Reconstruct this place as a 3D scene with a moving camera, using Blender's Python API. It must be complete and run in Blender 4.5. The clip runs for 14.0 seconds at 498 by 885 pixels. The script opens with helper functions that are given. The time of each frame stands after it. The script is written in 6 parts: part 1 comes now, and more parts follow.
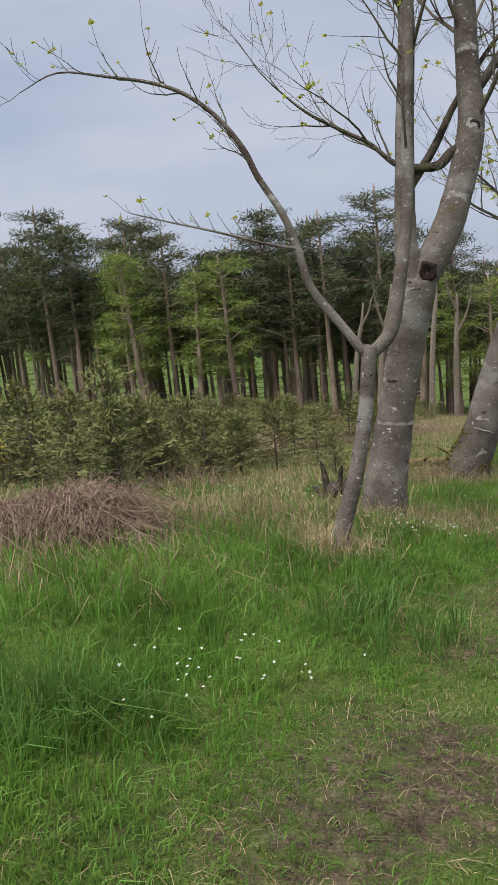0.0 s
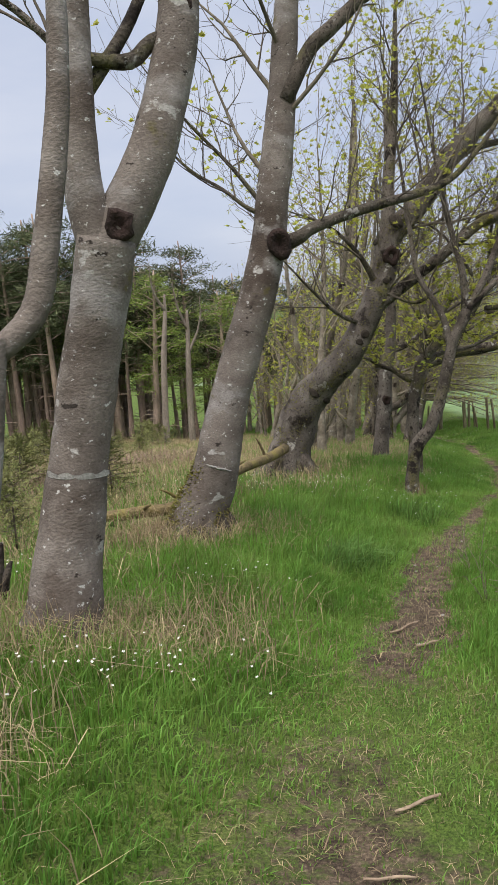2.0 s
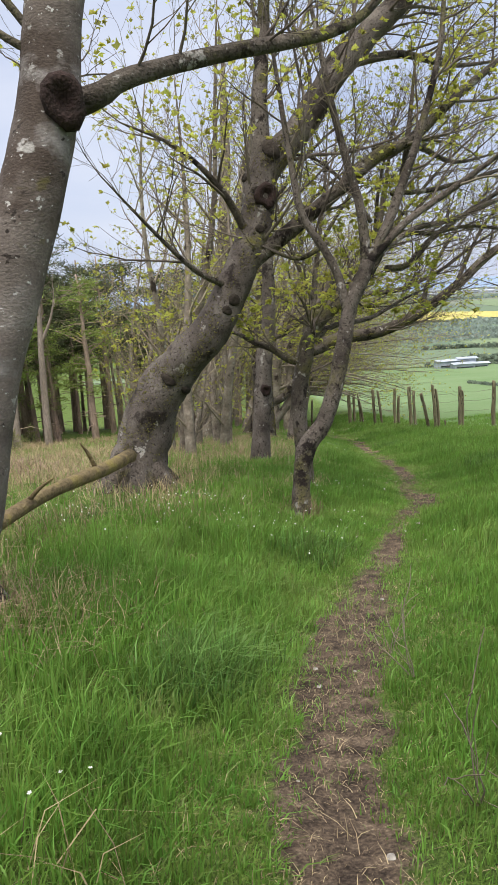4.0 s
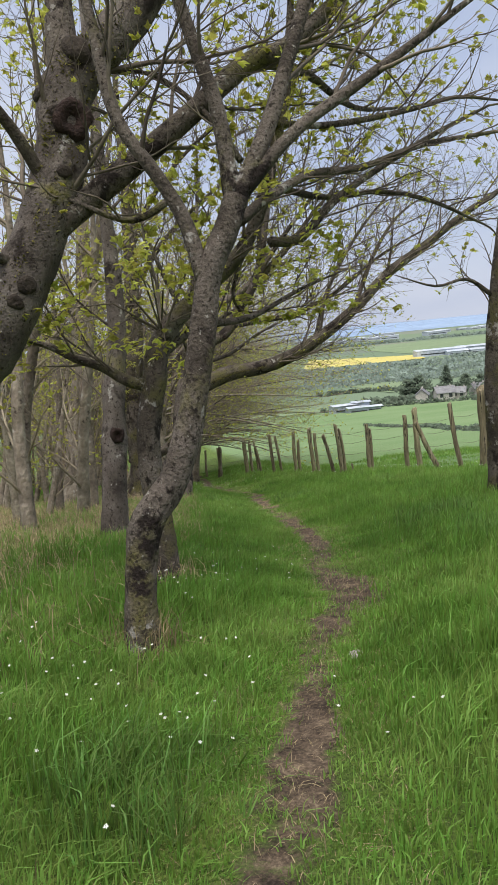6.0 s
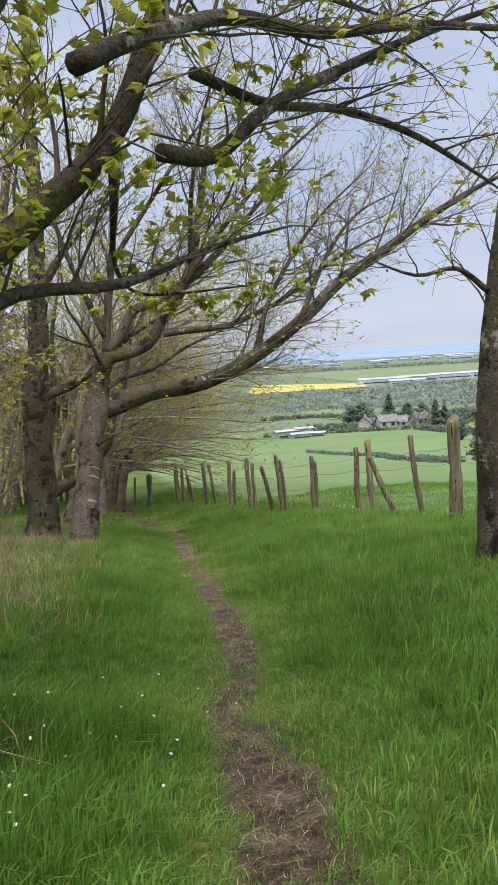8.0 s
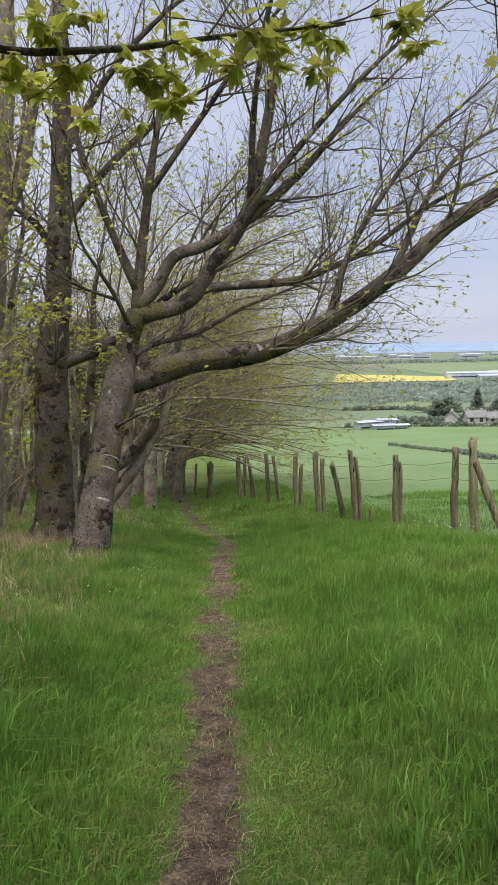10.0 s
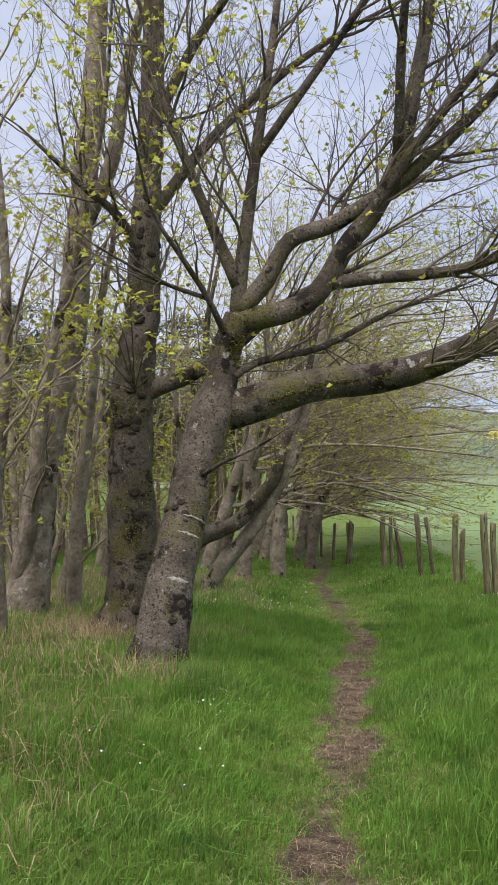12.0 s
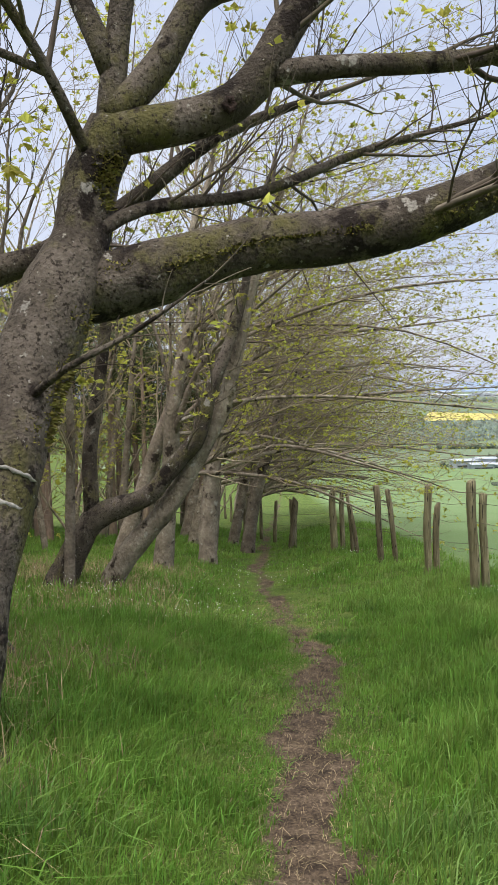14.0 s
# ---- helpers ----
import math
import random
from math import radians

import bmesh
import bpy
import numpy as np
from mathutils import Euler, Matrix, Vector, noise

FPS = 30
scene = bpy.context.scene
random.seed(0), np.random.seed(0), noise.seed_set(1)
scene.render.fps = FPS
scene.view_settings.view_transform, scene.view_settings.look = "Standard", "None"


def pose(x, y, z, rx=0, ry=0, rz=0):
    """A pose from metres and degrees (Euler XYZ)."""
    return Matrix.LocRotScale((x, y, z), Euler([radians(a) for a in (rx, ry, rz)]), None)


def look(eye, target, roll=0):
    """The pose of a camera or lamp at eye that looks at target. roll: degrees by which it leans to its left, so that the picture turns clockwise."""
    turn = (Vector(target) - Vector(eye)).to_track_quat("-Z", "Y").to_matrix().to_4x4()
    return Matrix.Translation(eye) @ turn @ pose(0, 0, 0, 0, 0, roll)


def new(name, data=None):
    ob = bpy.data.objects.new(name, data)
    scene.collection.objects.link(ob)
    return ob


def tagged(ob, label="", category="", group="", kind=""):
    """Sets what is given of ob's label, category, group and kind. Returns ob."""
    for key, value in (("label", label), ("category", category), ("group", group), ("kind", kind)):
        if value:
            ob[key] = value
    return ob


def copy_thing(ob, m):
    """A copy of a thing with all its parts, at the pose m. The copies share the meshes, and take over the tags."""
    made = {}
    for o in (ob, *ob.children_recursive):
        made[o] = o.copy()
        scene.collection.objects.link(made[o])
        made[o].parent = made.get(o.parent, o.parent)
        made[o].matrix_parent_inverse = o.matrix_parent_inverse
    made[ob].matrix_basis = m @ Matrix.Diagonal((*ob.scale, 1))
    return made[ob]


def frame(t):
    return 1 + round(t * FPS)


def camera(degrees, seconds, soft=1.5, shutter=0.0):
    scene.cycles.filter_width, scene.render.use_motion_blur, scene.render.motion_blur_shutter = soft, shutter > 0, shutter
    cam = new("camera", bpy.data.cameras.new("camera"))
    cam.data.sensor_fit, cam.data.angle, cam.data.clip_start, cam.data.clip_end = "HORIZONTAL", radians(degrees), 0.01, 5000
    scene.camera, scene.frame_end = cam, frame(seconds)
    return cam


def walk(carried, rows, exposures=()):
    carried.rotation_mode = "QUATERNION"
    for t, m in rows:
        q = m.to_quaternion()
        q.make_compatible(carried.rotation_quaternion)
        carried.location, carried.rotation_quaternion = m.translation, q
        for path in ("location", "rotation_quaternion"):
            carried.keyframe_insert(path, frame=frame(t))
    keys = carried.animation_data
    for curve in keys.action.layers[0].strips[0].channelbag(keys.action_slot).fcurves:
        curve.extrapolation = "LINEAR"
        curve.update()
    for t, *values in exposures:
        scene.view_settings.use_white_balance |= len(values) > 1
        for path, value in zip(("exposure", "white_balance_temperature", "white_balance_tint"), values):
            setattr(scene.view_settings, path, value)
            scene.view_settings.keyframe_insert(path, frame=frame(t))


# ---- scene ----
cam = camera(36.8, 14.0)
PATH = [
    (0, (0.591, 0.384, 1.406), (0.443, 2.34, 1.014), -5.6),
    (0.5, (0.647, 1.061, 1.366), (0.662, 3.021, 0.97), -5.5),
    (1, (0.788, 1.61, 1.293), (1.025, 3.556, 0.897), -4.2),
    (1.5, (0.989, 2.212, 1.21), (1.438, 4.12, 0.812), -3.2),
    (2, (1.202, 2.824, 1.06), (1.734, 4.713, 0.67), -3.9),
    (2.5, (1.484, 3.463, 0.951), (2.068, 5.332, 0.542), -4.3),
    (3, (1.801, 4.088, 0.821), (2.448, 5.932, 0.392), -4.1),
    (3.5, (2.132, 4.689, 0.69), (2.855, 6.501, 0.248), -4.0),
    (4, (2.481, 5.292, 0.531), (3.297, 7.07, 0.118), -3.6),
    (4.2, (2.653, 5.551, 0.493), (3.507, 7.316, 0.099), -3.6),
    (6.5, (4.661, 8.328, -0.117), (5.76, 9.974, -0.405), -5.2),
    (6.8, (4.885, 8.62, -0.122), (6.003, 10.253, -0.408), -4.9),
    (7, (5.045, 8.79, -0.145), (6.178, 10.417, -0.414), -5.2),
    (7.2, (5.19, 8.965, -0.18), (6.342, 10.581, -0.43), -5.0),
    (9.3, (7.315, 11.237, -0.488), (8.507, 12.819, -0.76), -1.3),
    (9.5, (7.485, 11.492, -0.546), (8.637, 13.103, -0.829), -1.1),
    (10, (7.951, 12.038, -0.627), (8.966, 13.739, -0.9), -1.1),
    (10.5, (8.392, 12.697, -0.768), (9.286, 14.471, -1.004), -0.9),
    (11, (8.789, 13.27, -0.862), (9.586, 15.097, -1.019), -1.1),
    (11.5, (9.154, 14.011, -0.967), (9.871, 15.877, -1.042), -1.8),
    (12, (9.516, 14.625, -1.032), (10.19, 16.504, -1.148), -1.6),
    (12.5, (9.822, 15.303, -1.186), (10.541, 17.161, -1.364), -0.9),
    (13, (10.177, 15.952, -1.333), (10.941, 17.79, -1.53), -0.4),
    (13.5, (10.458, 16.647, -1.474), (11.245, 18.476, -1.663), -0.6),
    (14, (10.836, 17.34, -1.662), (11.652, 19.158, -1.829), -1.2),
]
walk(cam, [(t, look(eye, target, roll)) for t, eye, target, roll in PATH],
     [(0, -0.2, 6500, 10.5), (1.5, -0.04, 6500, 11), (2.5, 0.08, 6500, 11), (3.5, 0.08, 6500, 11), (4, 0.26, 6510, 11.5), (6.5, 0.04, 6510, 11), (7, 0.2, 6510, 11), (9.5, 0.06, 6540, 12),
      (10.5, 0.18, 6580, 12.5), (12, 0.24, 6580, 12.5), (13, 0.34, 6600, 11.5), (14, 0.32, 6620, 11)])

# ---- light ----
world = bpy.data.worlds.new("overcast_sky")
scene.world = world
world.use_nodes = True
wn, wl = world.node_tree.nodes, world.node_tree.links
wn.clear()
w_out = wn.new("ShaderNodeOutputWorld")
w_bg = wn.new("ShaderNodeBackground")
w_sky = wn.new("ShaderNodeTexSky")
w_sky.sky_type = "NISHITA"
w_sky.sun_disc = False
w_sky.sun_elevation, w_sky.sun_rotation = radians(70), radians(220)
w_sky.air_density, w_sky.dust_density, w_sky.ozone_density = 1.0, 1.5, 1.0
w_co = wn.new("ShaderNodeTexCoord")
w_map = wn.new("ShaderNodeMapping")
w_map.inputs["Scale"].default_value = (1.0, 1.0, 3.5)
w_noise = wn.new("ShaderNodeTexNoise")
w_noise.inputs["Scale"].default_value = 2.2
w_noise.inputs["Detail"].default_value = 5
w_noise.inputs["Roughness"].default_value = 0.5
w_ramp = wn.new("ShaderNodeValToRGB")
w_ramp.color_ramp.elements[0].position, w_ramp.color_ramp.elements[0].color = 0.33, (4.4, 5.1, 6.75, 1)
w_ramp.color_ramp.elements[1].position, w_ramp.color_ramp.elements[1].color = 0.70, (6.45, 6.8, 7.75, 1)
w_mix = wn.new("ShaderNodeMixRGB")
w_mix.inputs["Fac"].default_value = 0.86
wl.new(w_co.outputs["Generated"], w_map.inputs["Vector"])
wl.new(w_map.outputs["Vector"], w_noise.inputs["Vector"])
wl.new(w_noise.outputs["Fac"], w_ramp.inputs["Fac"])
wl.new(w_sky.outputs["Color"], w_mix.inputs["Color1"])
wl.new(w_ramp.outputs["Color"], w_mix.inputs["Color2"])
wl.new(w_mix.outputs["Color"], w_bg.inputs["Color"])
w_bg.inputs["Strength"].default_value = 0.112
wl.new(w_bg.outputs["Background"], w_out.inputs["Surface"])
sun = new("sun", bpy.data.lights.new("sun", "SUN"))
sun.data.energy, sun.data.angle, sun.data.color = 5.0, radians(70), (1.0, 0.95, 0.85)
sun.rotation_euler = (radians(20), 0, radians(-40))


# ---- materials ----
def rgb(c):
    return (c[0], c[1], c[2], 1)


def material(name, stops, scale=4.0, detail=6, rough=0.85, bump=0.3, fine=40.0, stretch=(1, 1, 1), island=0.0, thing=0.0,
             through_light=0.0, patches=None, spec=0.25, coords="Object"):
    """stops: colours from low to high noise; patches: (colour, scale, from, to) laid over; island/thing: variation by piece."""
    m = bpy.data.materials.new(name)
    m.use_nodes = True
    n, l = m.node_tree.nodes, m.node_tree.links
    out, b = n["Material Output"], n["Principled BSDF"]
    co = n.new("ShaderNodeTexCoord")
    mp = n.new("ShaderNodeMapping")
    mp.inputs["Scale"].default_value = stretch
    l.new(co.outputs[coords], mp.inputs["Vector"])
    big = n.new("ShaderNodeTexNoise")
    big.inputs["Scale"].default_value, big.inputs["Detail"].default_value, big.inputs["Roughness"].default_value = scale, detail, 0.62
    l.new(mp.outputs["Vector"], big.inputs["Vector"])
    ramp = n.new("ShaderNodeValToRGB")
    e = ramp.color_ramp.elements
    while len(e) < len(stops):
        e.new(0.5)
    for i, c in enumerate(stops):
        e[i].position = 0.3 + 0.4 * i / max(1, len(stops) - 1)
        e[i].color = rgb(c)
    l.new(big.outputs["Fac"], ramp.inputs["Fac"])
    colour = ramp.outputs["Color"]
    small = n.new("ShaderNodeTexNoise")
    small.inputs["Scale"].default_value, small.inputs["Detail"].default_value = fine, 4
    l.new(mp.outputs["Vector"], small.inputs["Vector"])
    if patches:
        for pc, ps, a, z in patches:
            pn = n.new("ShaderNodeTexNoise")
            pn.inputs["Scale"].default_value, pn.inputs["Detail"].default_value = ps, 5
            pn.inputs["Roughness"].default_value = 0.65
            l.new(mp.outputs["Vector"], pn.inputs["Vector"])
            pr = n.new("ShaderNodeValToRGB")
            pr.color_ramp.elements[0].position, pr.color_ramp.elements[1].position = a, z
            l.new(pn.outputs["Fac"], pr.inputs["Fac"])
            mx = n.new("ShaderNodeMixRGB")
            l.new(pr.outputs["Color"], mx.inputs["Fac"])
            l.new(colour, mx.inputs["Color1"])
            mx.inputs["Color2"].default_value = rgb(pc)
            colour = mx.outputs["Color"]
    hsv = n.new("ShaderNodeHueSaturation")
    l.new(colour, hsv.inputs["Color"])
    val = n.new("ShaderNodeMapRange")
    val.inputs["From Min"].default_value, val.inputs["From Max"].default_value = 0.3, 0.7
    val.inputs["To Min"].default_value, val.inputs["To Max"].default_value = 0.78, 1.22
    l.new(small.outputs["Fac"], val.inputs["Value"])
    value = val.outputs["Result"]
    if island or thing:
        if island:
            geo = n.new("ShaderNodeNewGeometry")
            src, amount = geo.outputs["Random Per Island"], island
        else:
            inf = n.new("ShaderNodeObjectInfo")
            src, amount = inf.outputs["Random"], thing
        mr = n.new("ShaderNodeMapRange")
        mr.inputs["To Min"].default_value, mr.inputs["To Max"].default_value = 1 - amount, 1 + amount
        l.new(src, mr.inputs["Value"])
        mul = n.new("ShaderNodeMath")
        mul.operation = "MULTIPLY"
        l.new(value, mul.inputs[0])
        l.new(mr.outputs["Result"], mul.inputs[1])
        value = mul.outputs[0]
        hr = n.new("ShaderNodeMapRange")
        hr.inputs["To Min"].default_value, hr.inputs["To Max"].default_value = 0.5 - 0.06 * amount, 0.5 + 0.04 * amount
        l.new(src, hr.inputs["Value"])
        l.new(hr.outputs["Result"], hsv.inputs["Hue"])
    l.new(value, hsv.inputs["Value"])
    l.new(hsv.outputs["Color"], b.inputs["Base Color"])
    b.inputs["Roughness"].default_value = rough
    b.inputs["Specular IOR Level"].default_value = spec
    if bump:
        add = n.new("ShaderNodeMath")
        add.operation = "ADD"
        l.new(big.outputs["Fac"], add.inputs[0])
        l.new(small.outputs["Fac"], add.inputs[1])
        bp = n.new("ShaderNodeBump")
        bp.inputs["Strength"].default_value, bp.inputs["Distance"].default_value = bump, 0.035
        l.new(add.outputs[0], bp.inputs["Height"])
        l.new(bp.outputs["Normal"], b.inputs["Normal"])
    if through_light:
        tr = n.new("ShaderNodeBsdfTranslucent")
        l.new(hsv.outputs["Color"], tr.inputs["Color"])
        ms = n.new("ShaderNodeMixShader")
        ms.inputs["Fac"].default_value = through_light
        l.new(b.outputs["BSDF"], ms.inputs[1])
        l.new(tr.outputs["BSDF"], ms.inputs[2])
        l.new(ms.outputs["Shader"], out.inputs["Surface"])
    return m


BARK = material("grey_bark", [(0.08, 0.065, 0.055), (0.145, 0.121, 0.105), (0.215, 0.188, 0.168)], 2.4, 10, 0.85, 0.32, 60, (1, 1, 1.5),
                patches=[((0.065, 0.048, 0.038), 0.9, 0.47, 0.60), ((0.235, 0.215, 0.203), 1.5, 0.54, 0.64), ((0.33, 0.315, 0.295), 3.2, 0.635, 0.665), ((0.03, 0.023, 0.019), 8.0, 0.635, 0.67),
                         ((0.42, 0.41, 0.39), 21.0, 0.63, 0.66), ((0.11, 0.095, 0.025), 1.4, 0.655, 0.71)])
BARK_DARK = material("mossy_bark", [(0.03, 0.024, 0.019), (0.072, 0.059, 0.048), (0.14, 0.119, 0.1)], 4.0, 10, 0.92, 0.65, 60, (1, 1, 0.9),
                     patches=[((0.145, 0.122, 0.104), 1.3, 0.48, 0.62), ((0.098, 0.09, 0.036), 2.3, 0.52, 0.64), ((0.032, 0.025, 0.02), 38.0, 0.55, 0.62), ((0.018, 0.013, 0.011), 3.6, 0.56, 0.62), ((0.27, 0.255, 0.235), 5.5, 0.63, 0.66), ((0.25, 0.235, 0.21), 26.0, 0.64, 0.68)])
BARK_OLD = material("old_scarred_bark", [(0.05, 0.04, 0.034), (0.12, 0.101, 0.088), (0.215, 0.188, 0.168)], 3.0, 10, 0.92, 0.6, 60, (1, 1, 0.9),
                    patches=[((0.025, 0.019, 0.016), 2.2, 0.55, 0.62), ((0.15, 0.135, 0.045), 1.5, 0.60, 0.68), ((0.33, 0.31, 0.285), 5.0, 0.62, 0.65), ((0.035, 0.027, 0.022), 34.0, 0.57, 0.63)])
BARK_FAR = material("plain_bark", [(0.095, 0.076, 0.06), (0.205, 0.172, 0.138), (0.33, 0.29, 0.24)], 4.0, 8, 0.92, 0.8, 26, (1, 1, 0.9), thing=0.2,
                    patches=[((0.13, 0.118, 0.04), 1.6, 0.58, 0.68), ((0.33, 0.31, 0.275), 6.0, 0.61, 0.65), ((0.035, 0.026, 0.021), 3.2, 0.57, 0.63)])
TWIG = material("twig_bark", [(0.075, 0.061, 0.049), (0.175, 0.146, 0.115)], 3.0, 3, 0.9, 0, 20, island=0.35)
TWIG_PALE = material("pale_twig_bark", [(0.16, 0.13, 0.098), (0.34, 0.285, 0.215)], 3.0, 3, 0.9, 0, 20, island=0.35)
PINE_BARK = material("pine_bark", [(0.17, 0.125, 0.10), (0.30, 0.225, 0.18), (0.40, 0.30, 0.235)], 2.2, 6, 0.95, 0.7, 16, (1, 1, 0.35), thing=0.25)
NEEDLES = material("pine_needles", [(0.055, 0.068, 0.037), (0.092, 0.108, 0.057), (0.14, 0.152, 0.082)], 0.9, 3, 0.9, 0, 6, island=0.4, spec=0.08)
LARCH = material("larch_needles", [(0.155, 0.215, 0.05), (0.25, 0.315, 0.078)], 1.2, 3, 0.7, 0, 6, island=0.35, through_light=0.25)
LEAF = material("young_leaf", [(0.34, 0.37, 0.06), (0.52, 0.51, 0.12)], 1.5, 3, 0.5, 0, 8, island=0.35, through_light=0.7)
GRASS = material("grass_blade", [(0.108, 0.22, 0.036), (0.166, 0.305, 0.056), (0.24, 0.365, 0.09)], 0.8, 5, 0.5, 0, 3, island=0.32, through_light=0.45,
                 patches=[((0.25, 0.31, 0.10), 1.7, 0.61, 0.73), ((0.095, 0.205, 0.045), 1.1, 0.60, 0.72)])
TURF = material("trodden_turf_blade", [(0.09, 0.145, 0.034), (0.165, 0.205, 0.065)], 1.3, 4, 0.6, 0, 4, island=0.4, through_light=0.3,
                patches=[((0.22, 0.18, 0.10), 2.4, 0.56, 0.68)])
TUSSOCK = material("tussock_blade", [(0.09, 0.185, 0.04), (0.16, 0.275, 0.065)], 1.5, 4, 0.5, 0, 4, island=0.4, through_light=0.35)
STRAW = material("dry_grass", [(0.26, 0.20, 0.115), (0.45, 0.36, 0.22)], 1.0, 4, 0.8, 0, 5, island=0.35, through_light=0.2)
BRACKEN = material("dead_bracken", [(0.15, 0.10, 0.075), (0.34, 0.25, 0.19)], 1.5, 4, 0.85, 0, 8, island=0.4)
SCRUB = material("sapling_needles", [(0.13, 0.15, 0.05), (0.27, 0.265, 0.10)], 1.5, 3, 0.7, 0, 8, island=0.4)
PETAL = material("white_petal", [(0.75, 0.76, 0.7), (0.85, 0.85, 0.82)], 3, 2, 0.6, 0, 8, through_light=0.3)
GORSE = material("yellow_flower", [(0.65, 0.48, 0.03), (0.75, 0.58, 0.05)], 3, 2, 0.6, 0, 8, island=0.2)
POST = material("weathered_post", [(0.09, 0.074, 0.045), (0.205, 0.175, 0.11), (0.35, 0.305, 0.2)], 12.0, 6, 0.9, 0.8, 30, (1, 1, 0.10), thing=0.25,
                patches=[((0.11, 0.125, 0.06), 4.0, 0.54, 0.70), ((0.025, 0.02, 0.015), 26.0, 0.57, 0.63)])
WIRE = material("rusty_wire", [(0.10, 0.075, 0.06), (0.16, 0.13, 0.11)], 6, 2, 0.6, 0, 20)
LICHEN = material("white_lichen", [(0.22, 0.21, 0.195), (0.40, 0.385, 0.36)], 14, 6, 0.9, 0.4, 70)
MOSS_TUFT = material("yellow_green_moss", [(0.10, 0.095, 0.028), (0.21, 0.19, 0.05)], 7, 4, 0.95, 0, 30, island=0.35)
MOSS = material("mossy_log", [(0.10, 0.075, 0.045), (0.19, 0.145, 0.075), (0.24, 0.20, 0.06)], 6, 6, 0.95, 0.8, 40)
DEAD_WOOD = material("pale_dead_wood", [(0.16, 0.13, 0.108), (0.32, 0.265, 0.225)], 3.0, 5, 0.9, 0.5, 30, (1, 1, 0.3))
SCAR = material("dark_scarred_bark", [(0.022, 0.017, 0.014), (0.06, 0.048, 0.038)], 9, 6, 0.95, 0.6, 50)
HOLE = material("rotten_wood", [(0.02, 0.014, 0.012), (0.05, 0.03, 0.026)], 9, 6, 0.95, 0.8, 50)
STICK = material("dead_stick", [(0.20, 0.14, 0.10), (0.36, 0.28, 0.20)], 8, 5, 0.9, 0.4, 40)
STONE = material("pale_stone", [(0.20, 0.18, 0.155), (0.38, 0.36, 0.325)], 9, 5, 0.85, 0.5, 50)


# ---- geometry helpers ----
class Build:
    """Gathers points and faces for one mesh."""

    def __init__(self):
        self.v, self.f = [], []

    def tube(self, pts, radii, sides=8, cap=True, lumps=0.0, seed=0):
        pts = [Vector(p) for p in pts]
        base = len(self.v)
        side = Vector((1, 0.13, 0.07))
        for i, p in enumerate(pts):
            d = (pts[min(i + 1, len(pts) - 1)] - pts[max(i - 1, 0)]).normalized()
            side = (side - d * side.dot(d))
            if side.length < 1e-4:
                side = d.orthogonal()
            side.normalize()
            other = d.cross(side)
            for k in range(sides):
                a = 2 * math.pi * k / sides
                w = side * math.cos(a) + other * math.sin(a)
                r = radii[i]
                if lumps:
                    r *= 1 + lumps * noise.noise(p * 3.1 + w * 1.1 + Vector((seed, 0, 0))) + 0.55 * lumps * noise.noise(p * 8 + w * 2.3) + 0.3 * lumps * noise.noise(p * 17 + w * 4.5)
                self.v.append(p + w * r)
        for i in range(len(pts) - 1):
            a, b = base + i * sides, base + (i + 1) * sides
            for k in range(sides):
                j = (k + 1) % sides
                self.f.append((a + k, a + j, b + j, b + k))
        if cap:
            e = base + (len(pts) - 1) * sides
            self.f.append(tuple(range(e, e + sides)))
            self.f.append(tuple(range(base + sides - 1, base - 1, -1)))

    def quad(self, a, b, c, d):
        i = len(self.v)
        self.v += [a, b, c, d]
        self.f.append((i, i + 1, i + 2, i + 3))

    def tri(self, a, b, c):
        i = len(self.v)
        self.v += [a, b, c]
        self.f.append((i, i + 1, i + 2))

    def box(self, m, sx, sy, sz):
        i = len(self.v)
        for x in (-sx, sx):
            for y in (-sy, sy):
                for z in (0, sz):
                    self.v.append(m @ Vector((x, y, z)))
        self.f += [tuple(i + k for k in q) for q in ((0, 1, 3, 2), (4, 6, 7, 5), (0, 4, 5, 1), (2, 3, 7, 6), (1, 5, 7, 3), (0, 2, 6, 4))]

    def mesh(self, name, smooth=True):
        me = bpy.data.meshes.new(name)
        me.from_pydata([tuple(p) for p in self.v], [], self.f)
        if smooth:
            me.polygons.foreach_set("use_smooth", [True] * len(me.polygons))
        return me


def part(name, build, mat, parent=None, label="", smooth=True, kind=""):
    me = build if isinstance(build, bpy.types.Mesh) else build.mesh(name, smooth)
    if mat is not None and not me.materials:
        me.materials.append(mat)
    ob = new(name, me)
    if parent is not None:
        ob.parent = parent
    return tagged(ob, label, kind=kind)


def fast_mesh(name, verts, quads=None, tris=None, smooth=False):
    """A mesh from arrays of points, four-cornered and three-cornered faces."""
    me = bpy.data.meshes.new(name)
    verts = np.asarray(verts, np.float32)
    parts = [q for q in (quads, tris) if q is not None and len(q)]
    loops = np.concatenate([np.asarray(q, np.int32).ravel() for q in parts])
    sizes = np.concatenate([np.full(len(q), q.shape[1], np.int32) for q in parts])
    starts = np.concatenate([[0], np.cumsum(sizes)[:-1]]).astype(np.int32)
    me.vertices.add(len(verts))
    me.vertices.foreach_set("co", verts.ravel())
    me.loops.add(len(loops))
    me.loops.foreach_set("vertex_index", loops)
    me.polygons.add(len(sizes))
    me.polygons.foreach_set("loop_start", starts)
    if smooth:
        me.polygons.foreach_set("use_smooth", np.ones(len(sizes), bool))
    me.update(calc_edges=True)
    return me


